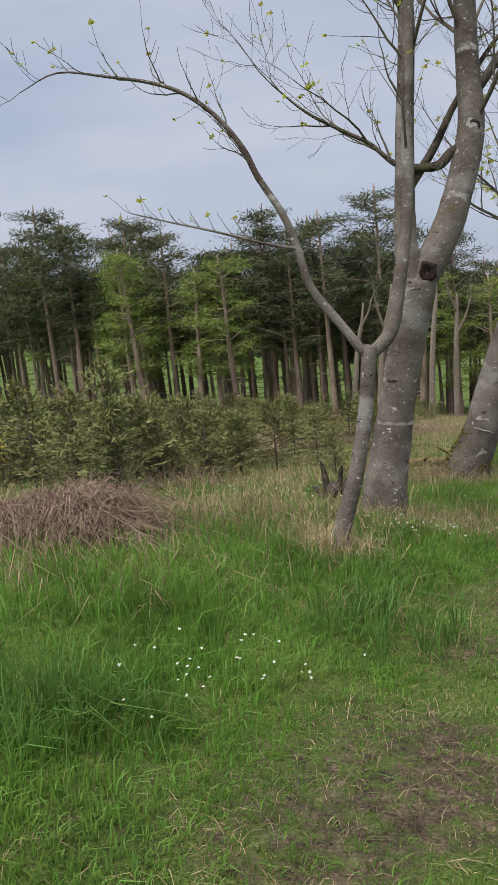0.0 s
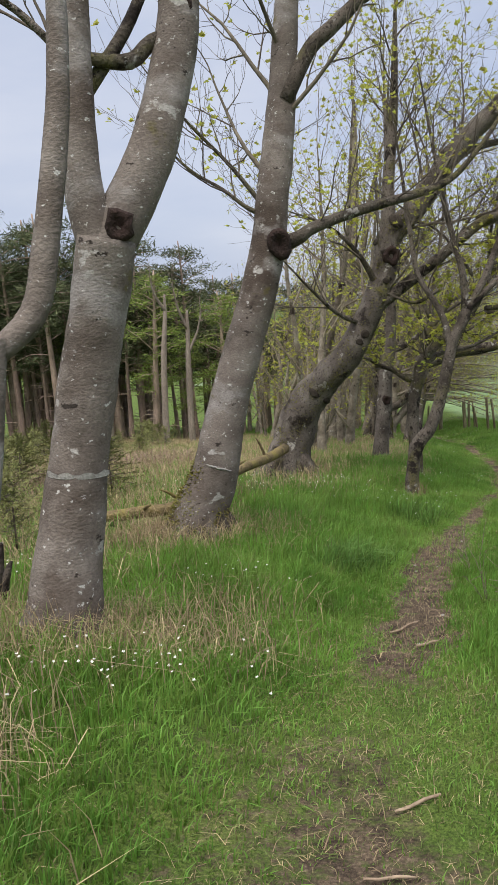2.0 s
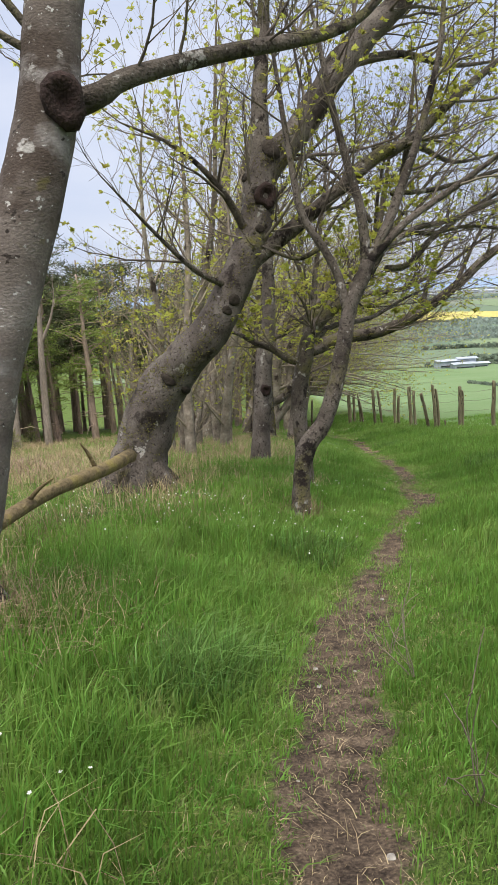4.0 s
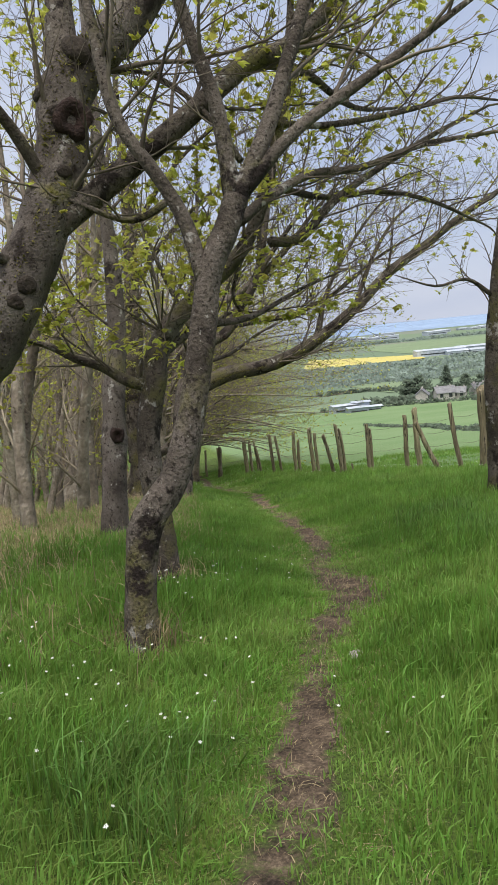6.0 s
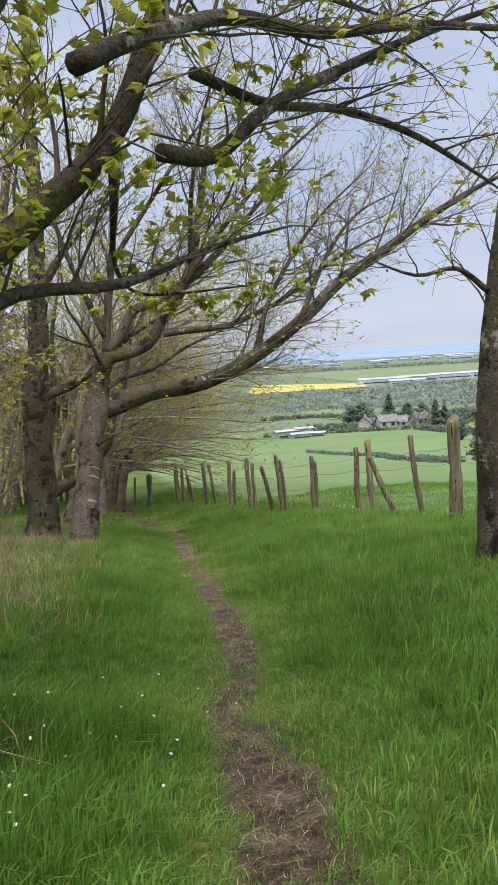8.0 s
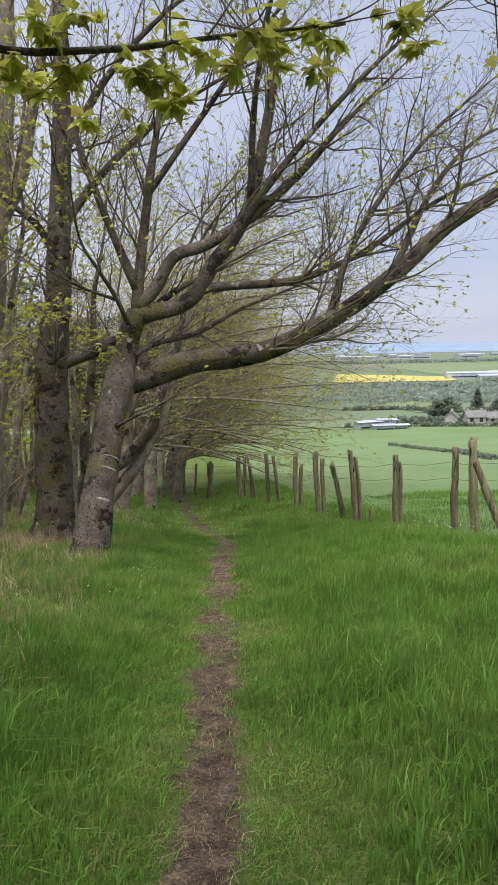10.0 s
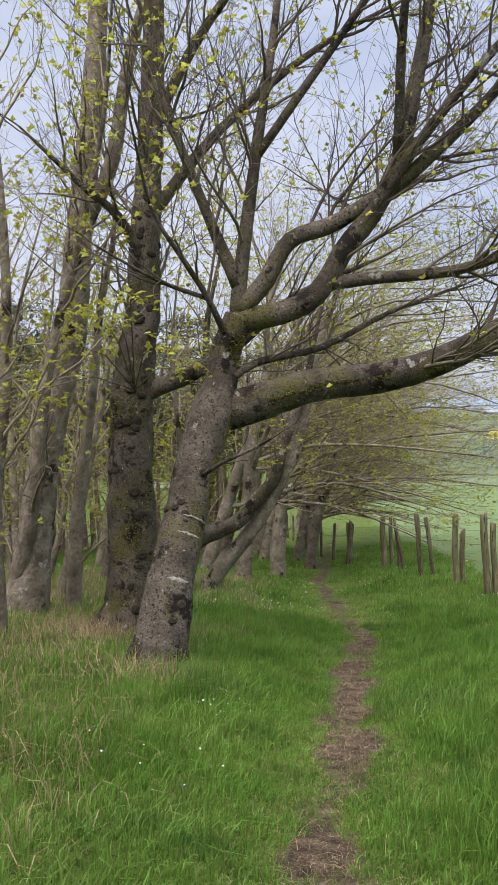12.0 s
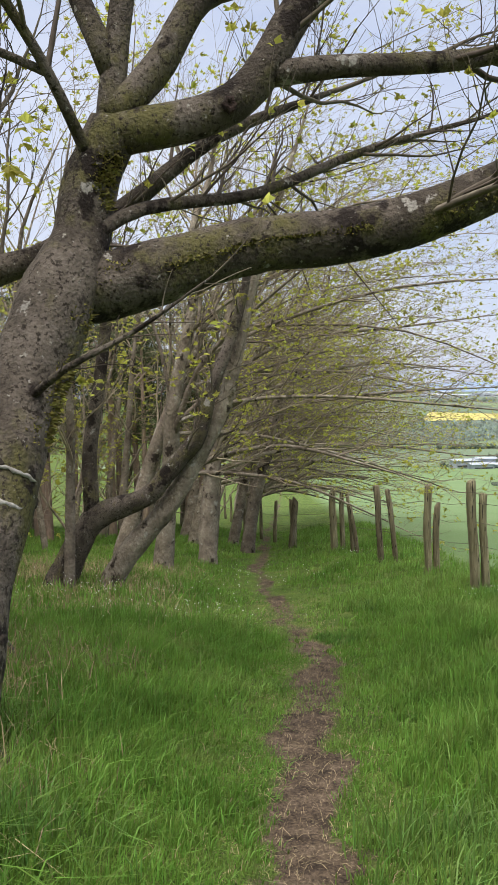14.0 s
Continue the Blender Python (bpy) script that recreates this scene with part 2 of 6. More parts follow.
def smooth_line(pts, per=4):
    """A rounded line through points (x, y, z, r): places and radii."""
    q = np.array(pts, float)
    q = np.vstack([2 * q[0] - q[1], q, 2 * q[-1] - q[-2]])
    out = []
    for i in range(1, len(q) - 2):
        for k in range(per):
            s = k / per
            out.append(0.5 * (2 * q[i] + (q[i + 1] - q[i - 1]) * s + (2 * q[i - 1] - 5 * q[i] + 4 * q[i + 1] - q[i + 2]) * s * s
                              + (3 * q[i] - q[i - 1] - 3 * q[i + 1] + q[i + 2]) * s ** 3))
    out.append(q[-2])
    out = np.array(out)
    out[:, 3] = np.maximum(out[:, 3], 0.0015)
    return [Vector(p[:3]) for p in out], [float(p[3]) for p in out]


def lattice(ix, iy, seed):
    h = (ix.astype(np.int64) * 374761393 + iy.astype(np.int64) * 668265263 + seed * 982451653) & 0x7FFFFFFF
    h = ((h ^ (h >> 13)) * 1274126177) & 0x7FFFFFFF
    return (h ^ (h >> 16)) % 65536 / 65535.0


def soft_noise(x, y, seed=0):
    """Smooth noise from 0 to 1 over a plane."""
    x, y = np.asarray(x, float), np.asarray(y, float)
    ix, iy = np.floor(x), np.floor(y)
    fx, fy = x - ix, y - iy
    fx, fy = fx * fx * (3 - 2 * fx), fy * fy * (3 - 2 * fy)
    a, b = lattice(ix, iy, seed), lattice(ix + 1, iy, seed)
    c, d = lattice(ix, iy + 1, seed), lattice(ix + 1, iy + 1, seed)
    return (a * (1 - fx) + b * fx) * (1 - fy) + (c * (1 - fx) + d * fx) * fy


# ---- the lie of the land: v runs along the tree row, u to its right ----
EX, EY, RX, RY = 0.454, 0.891, 0.891, -0.454
FALL_V = np.arange(-60, 61, 0.5)
FALL_Z = np.interp(FALL_V, [-60, -10, 0, 5, 9, 12.5, 18, 23.4, 28, 33.5, 60], [9.4, 1.75, 0.2, -0.52, -1.25, -1.68, -2.55, -3.5, -4.25, -5.1, -9.1])
FALL_Z = np.convolve(np.pad(FALL_Z, 3, mode="reflect", reflect_type="odd"), np.ones(7) / 7, "valid")


def path_u(v):
    return np.interp(v, [-8, 4, 6, 7.1, 8.5, 10, 11.8, 13.3, 16, 19, 23, 27, 31, 34, 45], [-0.9, -0.4, -0.36, -0.2, 0.0, 0.23, 0.7, 1.2, 1.55, 1.68, 1.87, 1.95, 1.5, 1.2, 1.1])


def uv_of(x, y):
    return x * RX + y * RY, x * EX + y * EY


def xy_of(u, v):
    return u * RX + v * EX, u * RY + v * EY


def land(u, v):
    u, v = np.asarray(u, float), np.asarray(v, float)
    near = np.interp(v, FALL_V, FALL_Z)
    far = np.where(v > 50, -7.6 - 33 * (1 - np.exp(-np.maximum(v - 50, 0) * 0.15 / 33)), 9.4 + 12 * (1 - np.exp(np.minimum(v + 60, 0) * 0.15 / 12)))
    z = np.where((v > -60) & (v <= 50), near, far)
    d = u - path_u(v)
    rough = np.clip(1 - (np.abs(d) - 12) / 60, 0, 1)
    z = z + 0.28 * (1 - np.exp(-(d / 1.6) ** 2))
    z = z + rough * (0.10 * (soft_noise(u * 0.9, v * 0.9, 3) - 0.5) * np.clip(np.abs(d) / 1.2, 0.25, 1) + 0.05 * (soft_noise(u * 2.7, v * 2.7, 5) - 0.5))
    return z


def ground_z(x, y):
    u, v = uv_of(x, y)
    return float(land(u, v))


def bare(u, v):
    """How bare the trodden path is, 0 to 1."""
    d = np.abs(u - path_u(v) + 0.2 * (soft_noise(v * 1.1, v * 0 + 3.3, 8) - 0.5) + 0.14 * (soft_noise(v * 3.7, v * 0 + 5.1, 18) - 0.5))
    worn = np.interp(v, [0, 3, 6.4, 7.3, 9.4, 10.3, 11.4, 13, 15, 30, 50], [0.45, 0.45, 0.54, 0.95, 0.95, 0.66, 0.71, 0.75, 0.75, 0.75, 0.65])
    width = (0.085 + 0.11 * soft_noise(v * 0.9, v * 0 + 1.7, 9)) * np.interp(v, [0, 6, 7.2, 9.4, 10.6, 50], [1.25, 1.2, 1.4, 1.3, 1.0, 0.86])
    breaks = np.clip(worn * 1.5 - 1.1 * soft_noise(u * 3.2, v * 2.0, 12) * np.clip(1.9 - 1.9 * worn, 0.15, 1) * 1.3, 0, 1)
    edge = np.clip(1.6 - d / width + 0.7 * (soft_noise(u * 7, v * 7, 13) - 0.5) + 0.5 * (soft_noise(u * 19, v * 19, 14) - 0.5), 0, 1)
    wide = 0.5 * np.exp(-((u - path_u(v) - 0.1) / 0.75) ** 2) * np.clip((7.0 - v) / 1.5, 0, 1) * np.clip(2.4 * soft_noise(u * 2.3, v * 2.3, 15) - 0.5, 0, 1)
    return np.maximum(edge * breaks, wide)


def graded(step, near_lo, near_hi, far_lo, far_hi, grow):
    mid = list(np.arange(near_lo, near_hi, step))
    lo, hi, s = [], [], step
    p = near_lo
    while p > far_lo:
        s *= grow
        p -= s
        lo.append(p)
    p, s = mid[-1], step
    while p < far_hi:
        s *= grow
        p += s
        hi.append(p)
    return np.array(lo[::-1] + mid + hi)


gu = graded(0.1, -2.6, 4.6, -4300, 4300, 1.065)
gv = graded(0.125, -1.5, 30.0, -900, 4300, 1.055)
GU, GV = np.meshgrid(gu, gv)
GX, GY = xy_of(GU, GV)
GZ = land(GU, GV)
nu, nv = len(gu), len(gv)
idx = np.arange(nu * nv).reshape(nv, nu)
quads = np.stack([idx[:-1, :-1], idx[:-1, 1:], idx[1:, 1:], idx[1:, :-1]], -1).reshape(-1, 4)
ground_mesh = fast_mesh("ground", np.stack([GX, GY, GZ], -1).reshape(-1, 3), quads, smooth=True)
dirt = ground_mesh.attributes.new("dirt", "FLOAT", "POINT")
dirt.data.foreach_set("value", bare(GU, GV).ravel().astype(np.float32))
field = ground_mesh.attributes.new("field", "FLOAT", "POINT")
field.data.foreach_set("value", np.clip((GU - 3.9 - (GV < -5) * 99) / 1.2, 0, 1).ravel().astype(np.float32))


def ground_material():
    m = bpy.data.materials.new("turf_and_soil")
    m.use_nodes = True
    n, l = m.node_tree.nodes, m.node_tree.links
    b = n["Principled BSDF"]
    co = n.new("ShaderNodeTexCoord")

    def nz(scale, detail=5, rough=0.6):
        t = n.new("ShaderNodeTexNoise")
        t.inputs["Scale"].default_value, t.inputs["Detail"].default_value, t.inputs["Roughness"].default_value = scale, detail, rough
        l.new(co.outputs["Object"], t.inputs["Vector"])
        return t.outputs["Fac"]

    def ramp(fac, *stops):
        r = n.new("ShaderNodeValToRGB")
        while len(r.color_ramp.elements) < len(stops):
            r.color_ramp.elements.new(0.5)
        for el, (p, c) in zip(r.color_ramp.elements, stops):
            el.position, el.color = p, rgb(c)
        l.new(fac, r.inputs["Fac"])
        return r.outputs["Color"]

    def mix(fac, a, c):
        x = n.new("ShaderNodeMixRGB")
        if isinstance(fac, float):
            x.inputs["Fac"].default_value = fac
        else:
            l.new(fac, x.inputs["Fac"])
        l.new(a, x.inputs["Color1"])
        l.new(c, x.inputs["Color2"])
        return x.outputs["Color"]

    turf = ramp(nz(2.6, 7), (0.3, (0.062, 0.102, 0.022)), (0.5, (0.1, 0.15, 0.034)), (0.62, (0.135, 0.175, 0.046)), (0.78, (0.165, 0.155, 0.075)))
    mat_ = n.new("ShaderNodeMixRGB")
    mat_.blend_type = "MULTIPLY"
    mat_.inputs["Fac"].default_value = 1.0
    l.new(turf, mat_.inputs["Color1"])
    l.new(ramp(nz(85, 6, 0.75), (0.36, (0.3, 0.32, 0.3)), (0.52, (0.9, 0.95, 0.85)), (0.66, (1.6, 1.5, 1.5))), mat_.inputs["Color2"])
    turf = mat_.outputs["Color"]
    grain = n.new("ShaderNodeMath")
    grain.operation = "MULTIPLY_ADD"
    l.new(nz(75, 4, 0.7), grain.inputs[0])
    grain.inputs[1].default_value = 0.75
    half = n.new("ShaderNodeMath")
    half.operation = "MULTIPLY_ADD"
    l.new(nz(9, 6, 0.65), half.inputs[0])
    half.inputs[1].default_value, half.inputs[2].default_value = 0.75, -0.25
    l.new(half.outputs[0], grain.inputs[2])
    soil = ramp(grain.outputs[0], (0.34, (0.03, 0.022, 0.017)), (0.48, (0.085, 0.062, 0.045)), (0.6, (0.155, 0.115, 0.081)), (0.72, (0.28, 0.215, 0.15)))
    # Field green beyond the fence, its colour blued to hold some haze.
    hazed_crop = ramp(nz(0.05, 5), (0.35, (0.125, 0.2, 0.082)), (0.62, (0.165, 0.235, 0.112)))
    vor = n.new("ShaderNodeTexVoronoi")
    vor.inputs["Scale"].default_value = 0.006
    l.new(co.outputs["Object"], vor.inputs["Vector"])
    # Far field colours greyed and blued, with distance haze painted in.
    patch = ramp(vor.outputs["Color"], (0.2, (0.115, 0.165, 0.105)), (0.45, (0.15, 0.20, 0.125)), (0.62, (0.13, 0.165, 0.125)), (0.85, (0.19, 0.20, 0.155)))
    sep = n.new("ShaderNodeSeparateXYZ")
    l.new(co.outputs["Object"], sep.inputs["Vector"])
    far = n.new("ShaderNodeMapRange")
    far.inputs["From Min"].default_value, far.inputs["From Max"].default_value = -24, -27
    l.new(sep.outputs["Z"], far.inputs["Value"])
    hazed_crop = mix(far.outputs["Result"], hazed_crop, patch)
    fa = n.new("ShaderNodeAttribute")
    fa.attribute_name = "field"
    da = n.new("ShaderNodeAttribute")
    da.attribute_name = "dirt"
    col = mix(fa.outputs["Fac"], turf, hazed_crop)
    wob = n.new("ShaderNodeMath")
    wob.operation = "MULTIPLY_ADD"
    l.new(nz(16, 8, 0.75), wob.inputs[0])
    wob.inputs[1].default_value = 1.7
    wob.inputs[2].default_value = -0.85
    ad = n.new("ShaderNodeMath")
    ad.operation = "ADD"
    ad.use_clamp = True
    l.new(da.outputs["Fac"], ad.inputs[0])
    l.new(wob.outputs[0], ad.inputs[1])
    st = n.new("ShaderNodeMapRange")
    st.inputs["From Min"].default_value, st.inputs["From Max"].default_value = 0.25, 0.6
    l.new(ad.outputs[0], st.inputs["Value"])
    col = mix(st.outputs["Result"], col, soil)
    l.new(col, b.inputs["Base Color"])
    b.inputs["Roughness"].default_value = 0.95
    b.inputs["Specular IOR Level"].default_value = 0.15
    bp = n.new("ShaderNodeBump")
    bp.inputs["Strength"].default_value, bp.inputs["Distance"].default_value = 0.8, 0.03
    l.new(nz(42, 7, 0.7), bp.inputs["Height"])
    l.new(bp.outputs["Normal"], b.inputs["Normal"])
    return m


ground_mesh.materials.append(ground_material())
ground = tagged(new("ground", ground_mesh), "sloping grassy hillside with a narrow trodden earth path", "ground", kind="structure")


# ---- trees ----
class Tree:
    """Collects the twigs and leaves of one tree."""

    def __init__(self, seed, leafy=0.4, leaf=0.035, sweep=(0, 0, 0), close=0.1, dense=1.7):
        self.rng = random.Random(seed)
        self.twigs, self.leaves = Build(), Build()
        self.leafy, self.leaf, self.sweep, self.close, self.dense = leafy, leaf, Vector(sweep), close, dense

    def leaf_tuft(self, p, d, count):
        r = self.rng
        for _ in range(count):
            way = (d + Vector((r.uniform(-1, 1), r.uniform(-1, 1), r.uniform(-0.7, 0.7)))).normalized()
            s = self.leaf * r.uniform(0.6, 1.4)
            side = way.cross(Vector((r.uniform(-0.4, 0.4), r.uniform(-0.4, 0.4), 1))).normalized()
            up = side.cross(way) * s * 0.25
            a = p + way * s * 0.3
            i = len(self.leaves.v)
            self.leaves.v += [a, a + way * s * 0.7 + side * s * 0.8 - up, a + way * s * 1.0 + side * s * 0.3 + up * 0.2, a + way * s * 1.7 - up,
                              a + way * s * 1.0 - side * s * 0.3 + up * 0.2, a + way * s * 0.7 - side * s * 0.8 - up]
            self.leaves.f += [(i, i + 1, i + 2, i + 3), (i, i + 3, i + 4, i + 5)]

    def grow(self, p, d, length, r, level, build=None, rise=0.05):
        rng = self.rng
        n = 6 if level else 4
        pts, rad = [p], [r]
        d = d.normalized()
        for i in range(n):
            d = (d + Vector((rng.uniform(-1, 1), rng.uniform(-1, 1), rng.uniform(-1, 1))) * 0.22 + Vector((0, 0, rise)) + self.sweep * 0.10).normalized()
            p = p + d * (length / n)
            pts.append(p)
            rad.append(max(0.0018, r * (1 - 0.72 * (i + 1) / n)))
        (build or self.twigs).tube(pts, rad, 6 if r > 0.025 else 4 if r > 0.008 else 3, cap=False)
        if level:
            self.clothe(pts, rad, level - 1, length * 0.55, 0.15, rise, self.close)
        if level <= 1 and rng.random() < self.leafy:
            self.leaf_tuft(pts[-1], d, rng.randint(2, 5))
            if self.leafy > 0.75:
                self.leaf_tuft(pts[-2], d, 3)

    def clothe(self, pts, rad, level, length, start=0.3, rise=0.05, every=0.13, aim=None, spread=1.0):
        """Side branches along a limb."""
        rng = self.rng
        total = sum((pts[i + 1] - pts[i]).length for i in range(len(pts) - 1))
        count = max(2, int(total * (1 - start) / every * (self.dense if every > self.close else 1) / (1 + 0.8 * level)))
        for k in range(count):
            s = start + (1 - start) * (k + rng.random()) / count
            i = min(len(pts) - 2, int(s * (len(pts) - 1)))
            f = s * (len(pts) - 1) - i
            p, r = pts[i].lerp(pts[i + 1], f), rad[i] * (1 - f) + rad[i + 1] * f
            d = (pts[i + 1] - pts[i]).normalized()
            axis = d.orthogonal().normalized()
            axis.rotate(Matrix.Rotation(rng.uniform(0, 2 * math.pi), 3, d))
            way = d * rng.uniform(0.5, 1.0) + axis * rng.uniform(0.6, 1.1) * spread + Vector((0, 0, 0.12)) + (aim or Vector()) * rng.uniform(0.2, 1)
            if s < 0.6:
                way.z += 0.1
            if way.z < 0 and level:
                way.z *= -0.4
            self.grow(p, way, length * rng.uniform(0.55, 1.2) * (1.15 - 0.5 * s), min(r * 0.55, 0.0032 + 0.0052 * length * (1 + level * 0.6)), level, rise=rise)
        self.grow(pts[-1], pts[-1] - pts[-2], length * 0.9, max(rad[-1], 0.003), max(level, 0), rise=rise)

    def finish(self, thing, twig_mat=None, leaf_mat=None):
        if self.twigs.v:
            part("twig_crown", self.twigs, twig_mat or TWIG, thing, "fine bare twigs", kind="stuff")
        if self.leaves.v:
            part("foliage", self.leaves, leaf_mat or LEAF, thing, "fresh yellow-green leaves", smooth=False, kind="stuff")


def limb(thing, name, pts, mat, sides=12, lumps=0.08, seed=0, per=4, flare=0.0, label=""):
    if sides >= 14:
        sides, per = sides + 8, per * 2
    line, rad = smooth_line(pts, per)
    if flare:
        n = 6 if per < 8 else 12
        for i in range(min(len(rad), n)):
            rad[i] *= 1 + flare * (1 - i / n) ** 2
        line = [line[0] - (line[1] - line[0]).normalized() * 0.25] + line
        rad = [rad[0] * 1.1] + rad
    b = Build()
    b.tube(line, rad, sides, lumps=lumps, seed=seed)
    part(name, b, mat, thing, label)
    return line, rad


def tree_thing(label, group=""):
    return tagged(new("tree"), label, "tree", group)


def leaf_spray(k, start, points, leaf, count):
    """Thin shoots from a limb to clusters of larger leaves."""
    old, k.leaf = k.leaf, leaf
    s = Vector(start)
    for p in points:
        p = Vector(p)
        mid = s.lerp(p, 0.5) + Vector((0, 0, 0.12))
        k.twigs.tube([s, mid, p], [0.009, 0.006, 0.003], 4, cap=False)
        for i in range(count):
            q = p + Vector((k.rng.gauss(0, 0.13), k.rng.gauss(0, 0.13), k.rng.gauss(0, 0.07)))
            k.leaf_tuft(q, Vector((k.rng.uniform(-1, 1), k.rng.uniform(-1, 1), -0.3)), 3)
    k.leaf = old


def moss(thing, line, rad, lo, hi, face, spread, count, seed):
    """Cushions of moss tufts on one side of a trunk."""
    r = random.Random(seed)
    b = Build()
    for _ in range(max(3, count // 60)):
        s0, a0 = r.uniform(lo, hi), face + r.gauss(0, spread)
        for _ in range(60):
            s, a = min(0.999, max(0.0, s0 + r.gauss(0, 0.012))) * (len(line) - 1), a0 + r.gauss(0, 0.22)
            i = int(s)
            c, q = line[i].lerp(line[i + 1], s - i), rad[i] + (rad[i + 1] - rad[i]) * (s - i)
            d = (line[i + 1] - line[i]).normalized()
            o = Vector((math.cos(a), math.sin(a), 0))
            o = (o - d * o.dot(d)).normalized()
            p = c + o * q * 0.98
            w = Vector((r.gauss(0, 1), r.gauss(0, 1), r.gauss(0, 1))).normalized()
            w = (w - o * w.dot(o)).normalized() * r.uniform(0.005, 0.011)
            b.tri(p - w, p + w, p + o * r.uniform(0.008, 0.022) + Vector((r.gauss(0, 0.01), r.gauss(0, 0.01), r.uniform(-0.012, 0.012))))
    part("moss", b, MOSS_TUFT, thing, "cushions of yellow-green moss", smooth=False, kind="stuff")


def burrs(thing, line, rad, lo, hi, face, spread, count, seed, size=0.04):
    """Dark knobbly swellings on a trunk."""
    r = random.Random(seed)
    for _ in range(count):
        b = Build()
        q = r.uniform(lo, hi) * (len(line) - 1)
        i = min(len(line) - 2, int(q))
        c, w = line[i].lerp(line[i + 1], q - i), rad[i] + (rad[i + 1] - rad[i]) * (q - i)
        d = (line[i + 1] - line[i]).normalized()
        a = face + r.gauss(0, spread)
        o = Vector((math.cos(a), math.sin(a), 0))
        o = (o - d * o.dot(d)).normalized()
        t = d.cross(o)
        g = size * r.uniform(0.45, 1.3)
        wide, tall_ = g * r.uniform(0.7, 1.2), g * r.uniform(0.5, 1.0)
        base, n = 0, 9
        for up, k in ((-0.6, 1.15), (0.12, 1.0), (0.3, 0.62), (0.2, 0.25)):
            for m in range(n):
                f = 2 * math.pi * m / n
                b.v.append(c + o * (w + up * g) + (t * math.cos(f) * wide + d * math.sin(f) * tall_) * k * (1 + 0.3 * noise.noise(Vector((math.cos(f), math.sin(f), q * 3)) * 1.7)))
        for ring in range(3):
            for m in range(n):
                e = (m + 1) % n
                b.f.append((base + ring * n + m, base + ring * n + e, base + (ring + 1) * n + e, base + (ring + 1) * n + m))
        b.f.append(tuple(range(base + 3 * n, base + 4 * n)))
        part("burr", b, SCAR, thing, "dark knobbly burr")


def lichen_patch(thing, line, rad, at, face, half, tall_, seed):
    """A pale crust of lichen hugging a trunk, wider than high."""
    r = random.Random(seed)
    q = at * (len(line) - 1)
    i = min(len(line) - 2, int(q))
    d = (line[i + 1] - line[i]).normalized()
    c, w = line[i].lerp(line[i + 1], q - i), (rad[i] + (rad[i + 1] - rad[i]) * (q - i)) * 1.02
    b, n = Build(), 14
    for k in range(n + 1):
        a = face + half * (2 * k / n - 1)
        o = Vector((math.cos(a), math.sin(a), 0))
        o = (o - d * o.dot(d)).normalized()
        g = tall_ * (1 - (2 * k / n - 1) ** 2) ** 0.5 * r.uniform(0.55, 1.2) + 0.002
        m = d * r.uniform(-0.006, 0.006)
        b.v += [c + o * (w - 0.004) + m - d * g * 0.55, c + o * (w + 0.004) + m - d * g * 0.3, c + o * (w + 0.004) + m + d * g * 0.3, c + o * (w - 0.004) + m + d * g * 0.55]
        if k:
            p = len(b.v)
            b.f += [(p - 8 + e, p - 4 + e, p - 3 + e, p - 7 + e) for e in range(3)]
    part("lichen_patch", b, LICHEN, thing, "pale crusty lichen patch")


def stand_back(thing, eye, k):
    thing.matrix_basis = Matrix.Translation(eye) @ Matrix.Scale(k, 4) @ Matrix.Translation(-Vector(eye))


def slender_tree():
    """The small forked tree with one long limb reaching out."""
    t = tree_thing("slender grey forked tree with one long low limb in first leaf")
    k = Tree(11, 0.35, 0.019)
    limb(t, "trunk", [(0.69, 5.2, -0.55, 0.075), (0.71, 5.22, -0.45, 0.069), (0.82, 5.28, -0.16, 0.061), (0.93, 5.36, 0.17, 0.054), (1.01, 5.43, 0.5, 0.05), (1.07, 5.51, 0.89, 0.05), (1.09, 5.53, 0.97, 0.045)],
         BARK, 10, 0.10, 1, flare=0.25)
    a = limb(t, "limb", [(1.06, 5.52, 0.9, 0.035), (0.89, 5.57, 1.15, 0.031), (0.72, 5.61, 1.4, 0.029), (0.65, 5.66, 1.67, 0.027), (0.57, 5.7, 1.9, 0.025), (0.42, 5.74, 2.17, 0.023), (0.34, 5.77, 2.36, 0.021),
                        (0.18, 5.81, 2.59, 0.017), (-0.02, 5.82, 2.76, 0.015), (-0.24, 5.83, 2.86, 0.013), (-0.54, 5.82, 2.93, 0.01), (-0.88, 5.81, 2.99, 0.006), (-1.14, 5.76, 2.88, 0.003)], BARK, 8, 0.05, 2)
    k.clothe(a[0], a[1], 1, 0.5, 0.42, 0.08, 0.12)
    b = limb(t, "limb", [(0.66, 5.65, 1.66, 0.012), (0.42, 5.6, 1.72, 0.01), (0.1, 5.6, 1.83, 0.008), (-0.2, 5.58, 1.92, 0.006), (-0.45, 5.57, 2.0, 0.003)], BARK, 6, 0.03, 3)
    k.clothe(b[0], b[1], 0, 0.2, 0.2, 0.12, 0.05)
    c = limb(t, "limb", [(1.07, 5.53, 0.9, 0.042), (1.23, 5.58, 1.04, 0.048), (1.3, 5.63, 1.27, 0.048), (1.38, 5.71, 1.65, 0.046), (1.43, 5.79, 2.01, 0.039), (1.45, 5.85, 2.33, 0.039), (1.5, 5.96, 2.84, 0.039),
                        (1.53, 6.04, 3.25, 0.035), (1.5, 6.1, 4.2, 0.025), (1.42, 6.2, 5.2, 0.012)], BARK, 8, 0.10, 4)
    k.clothe(c[0], c[1], 1, 0.9, 0.5, 0.08, 0.2)
    k.finish(t)


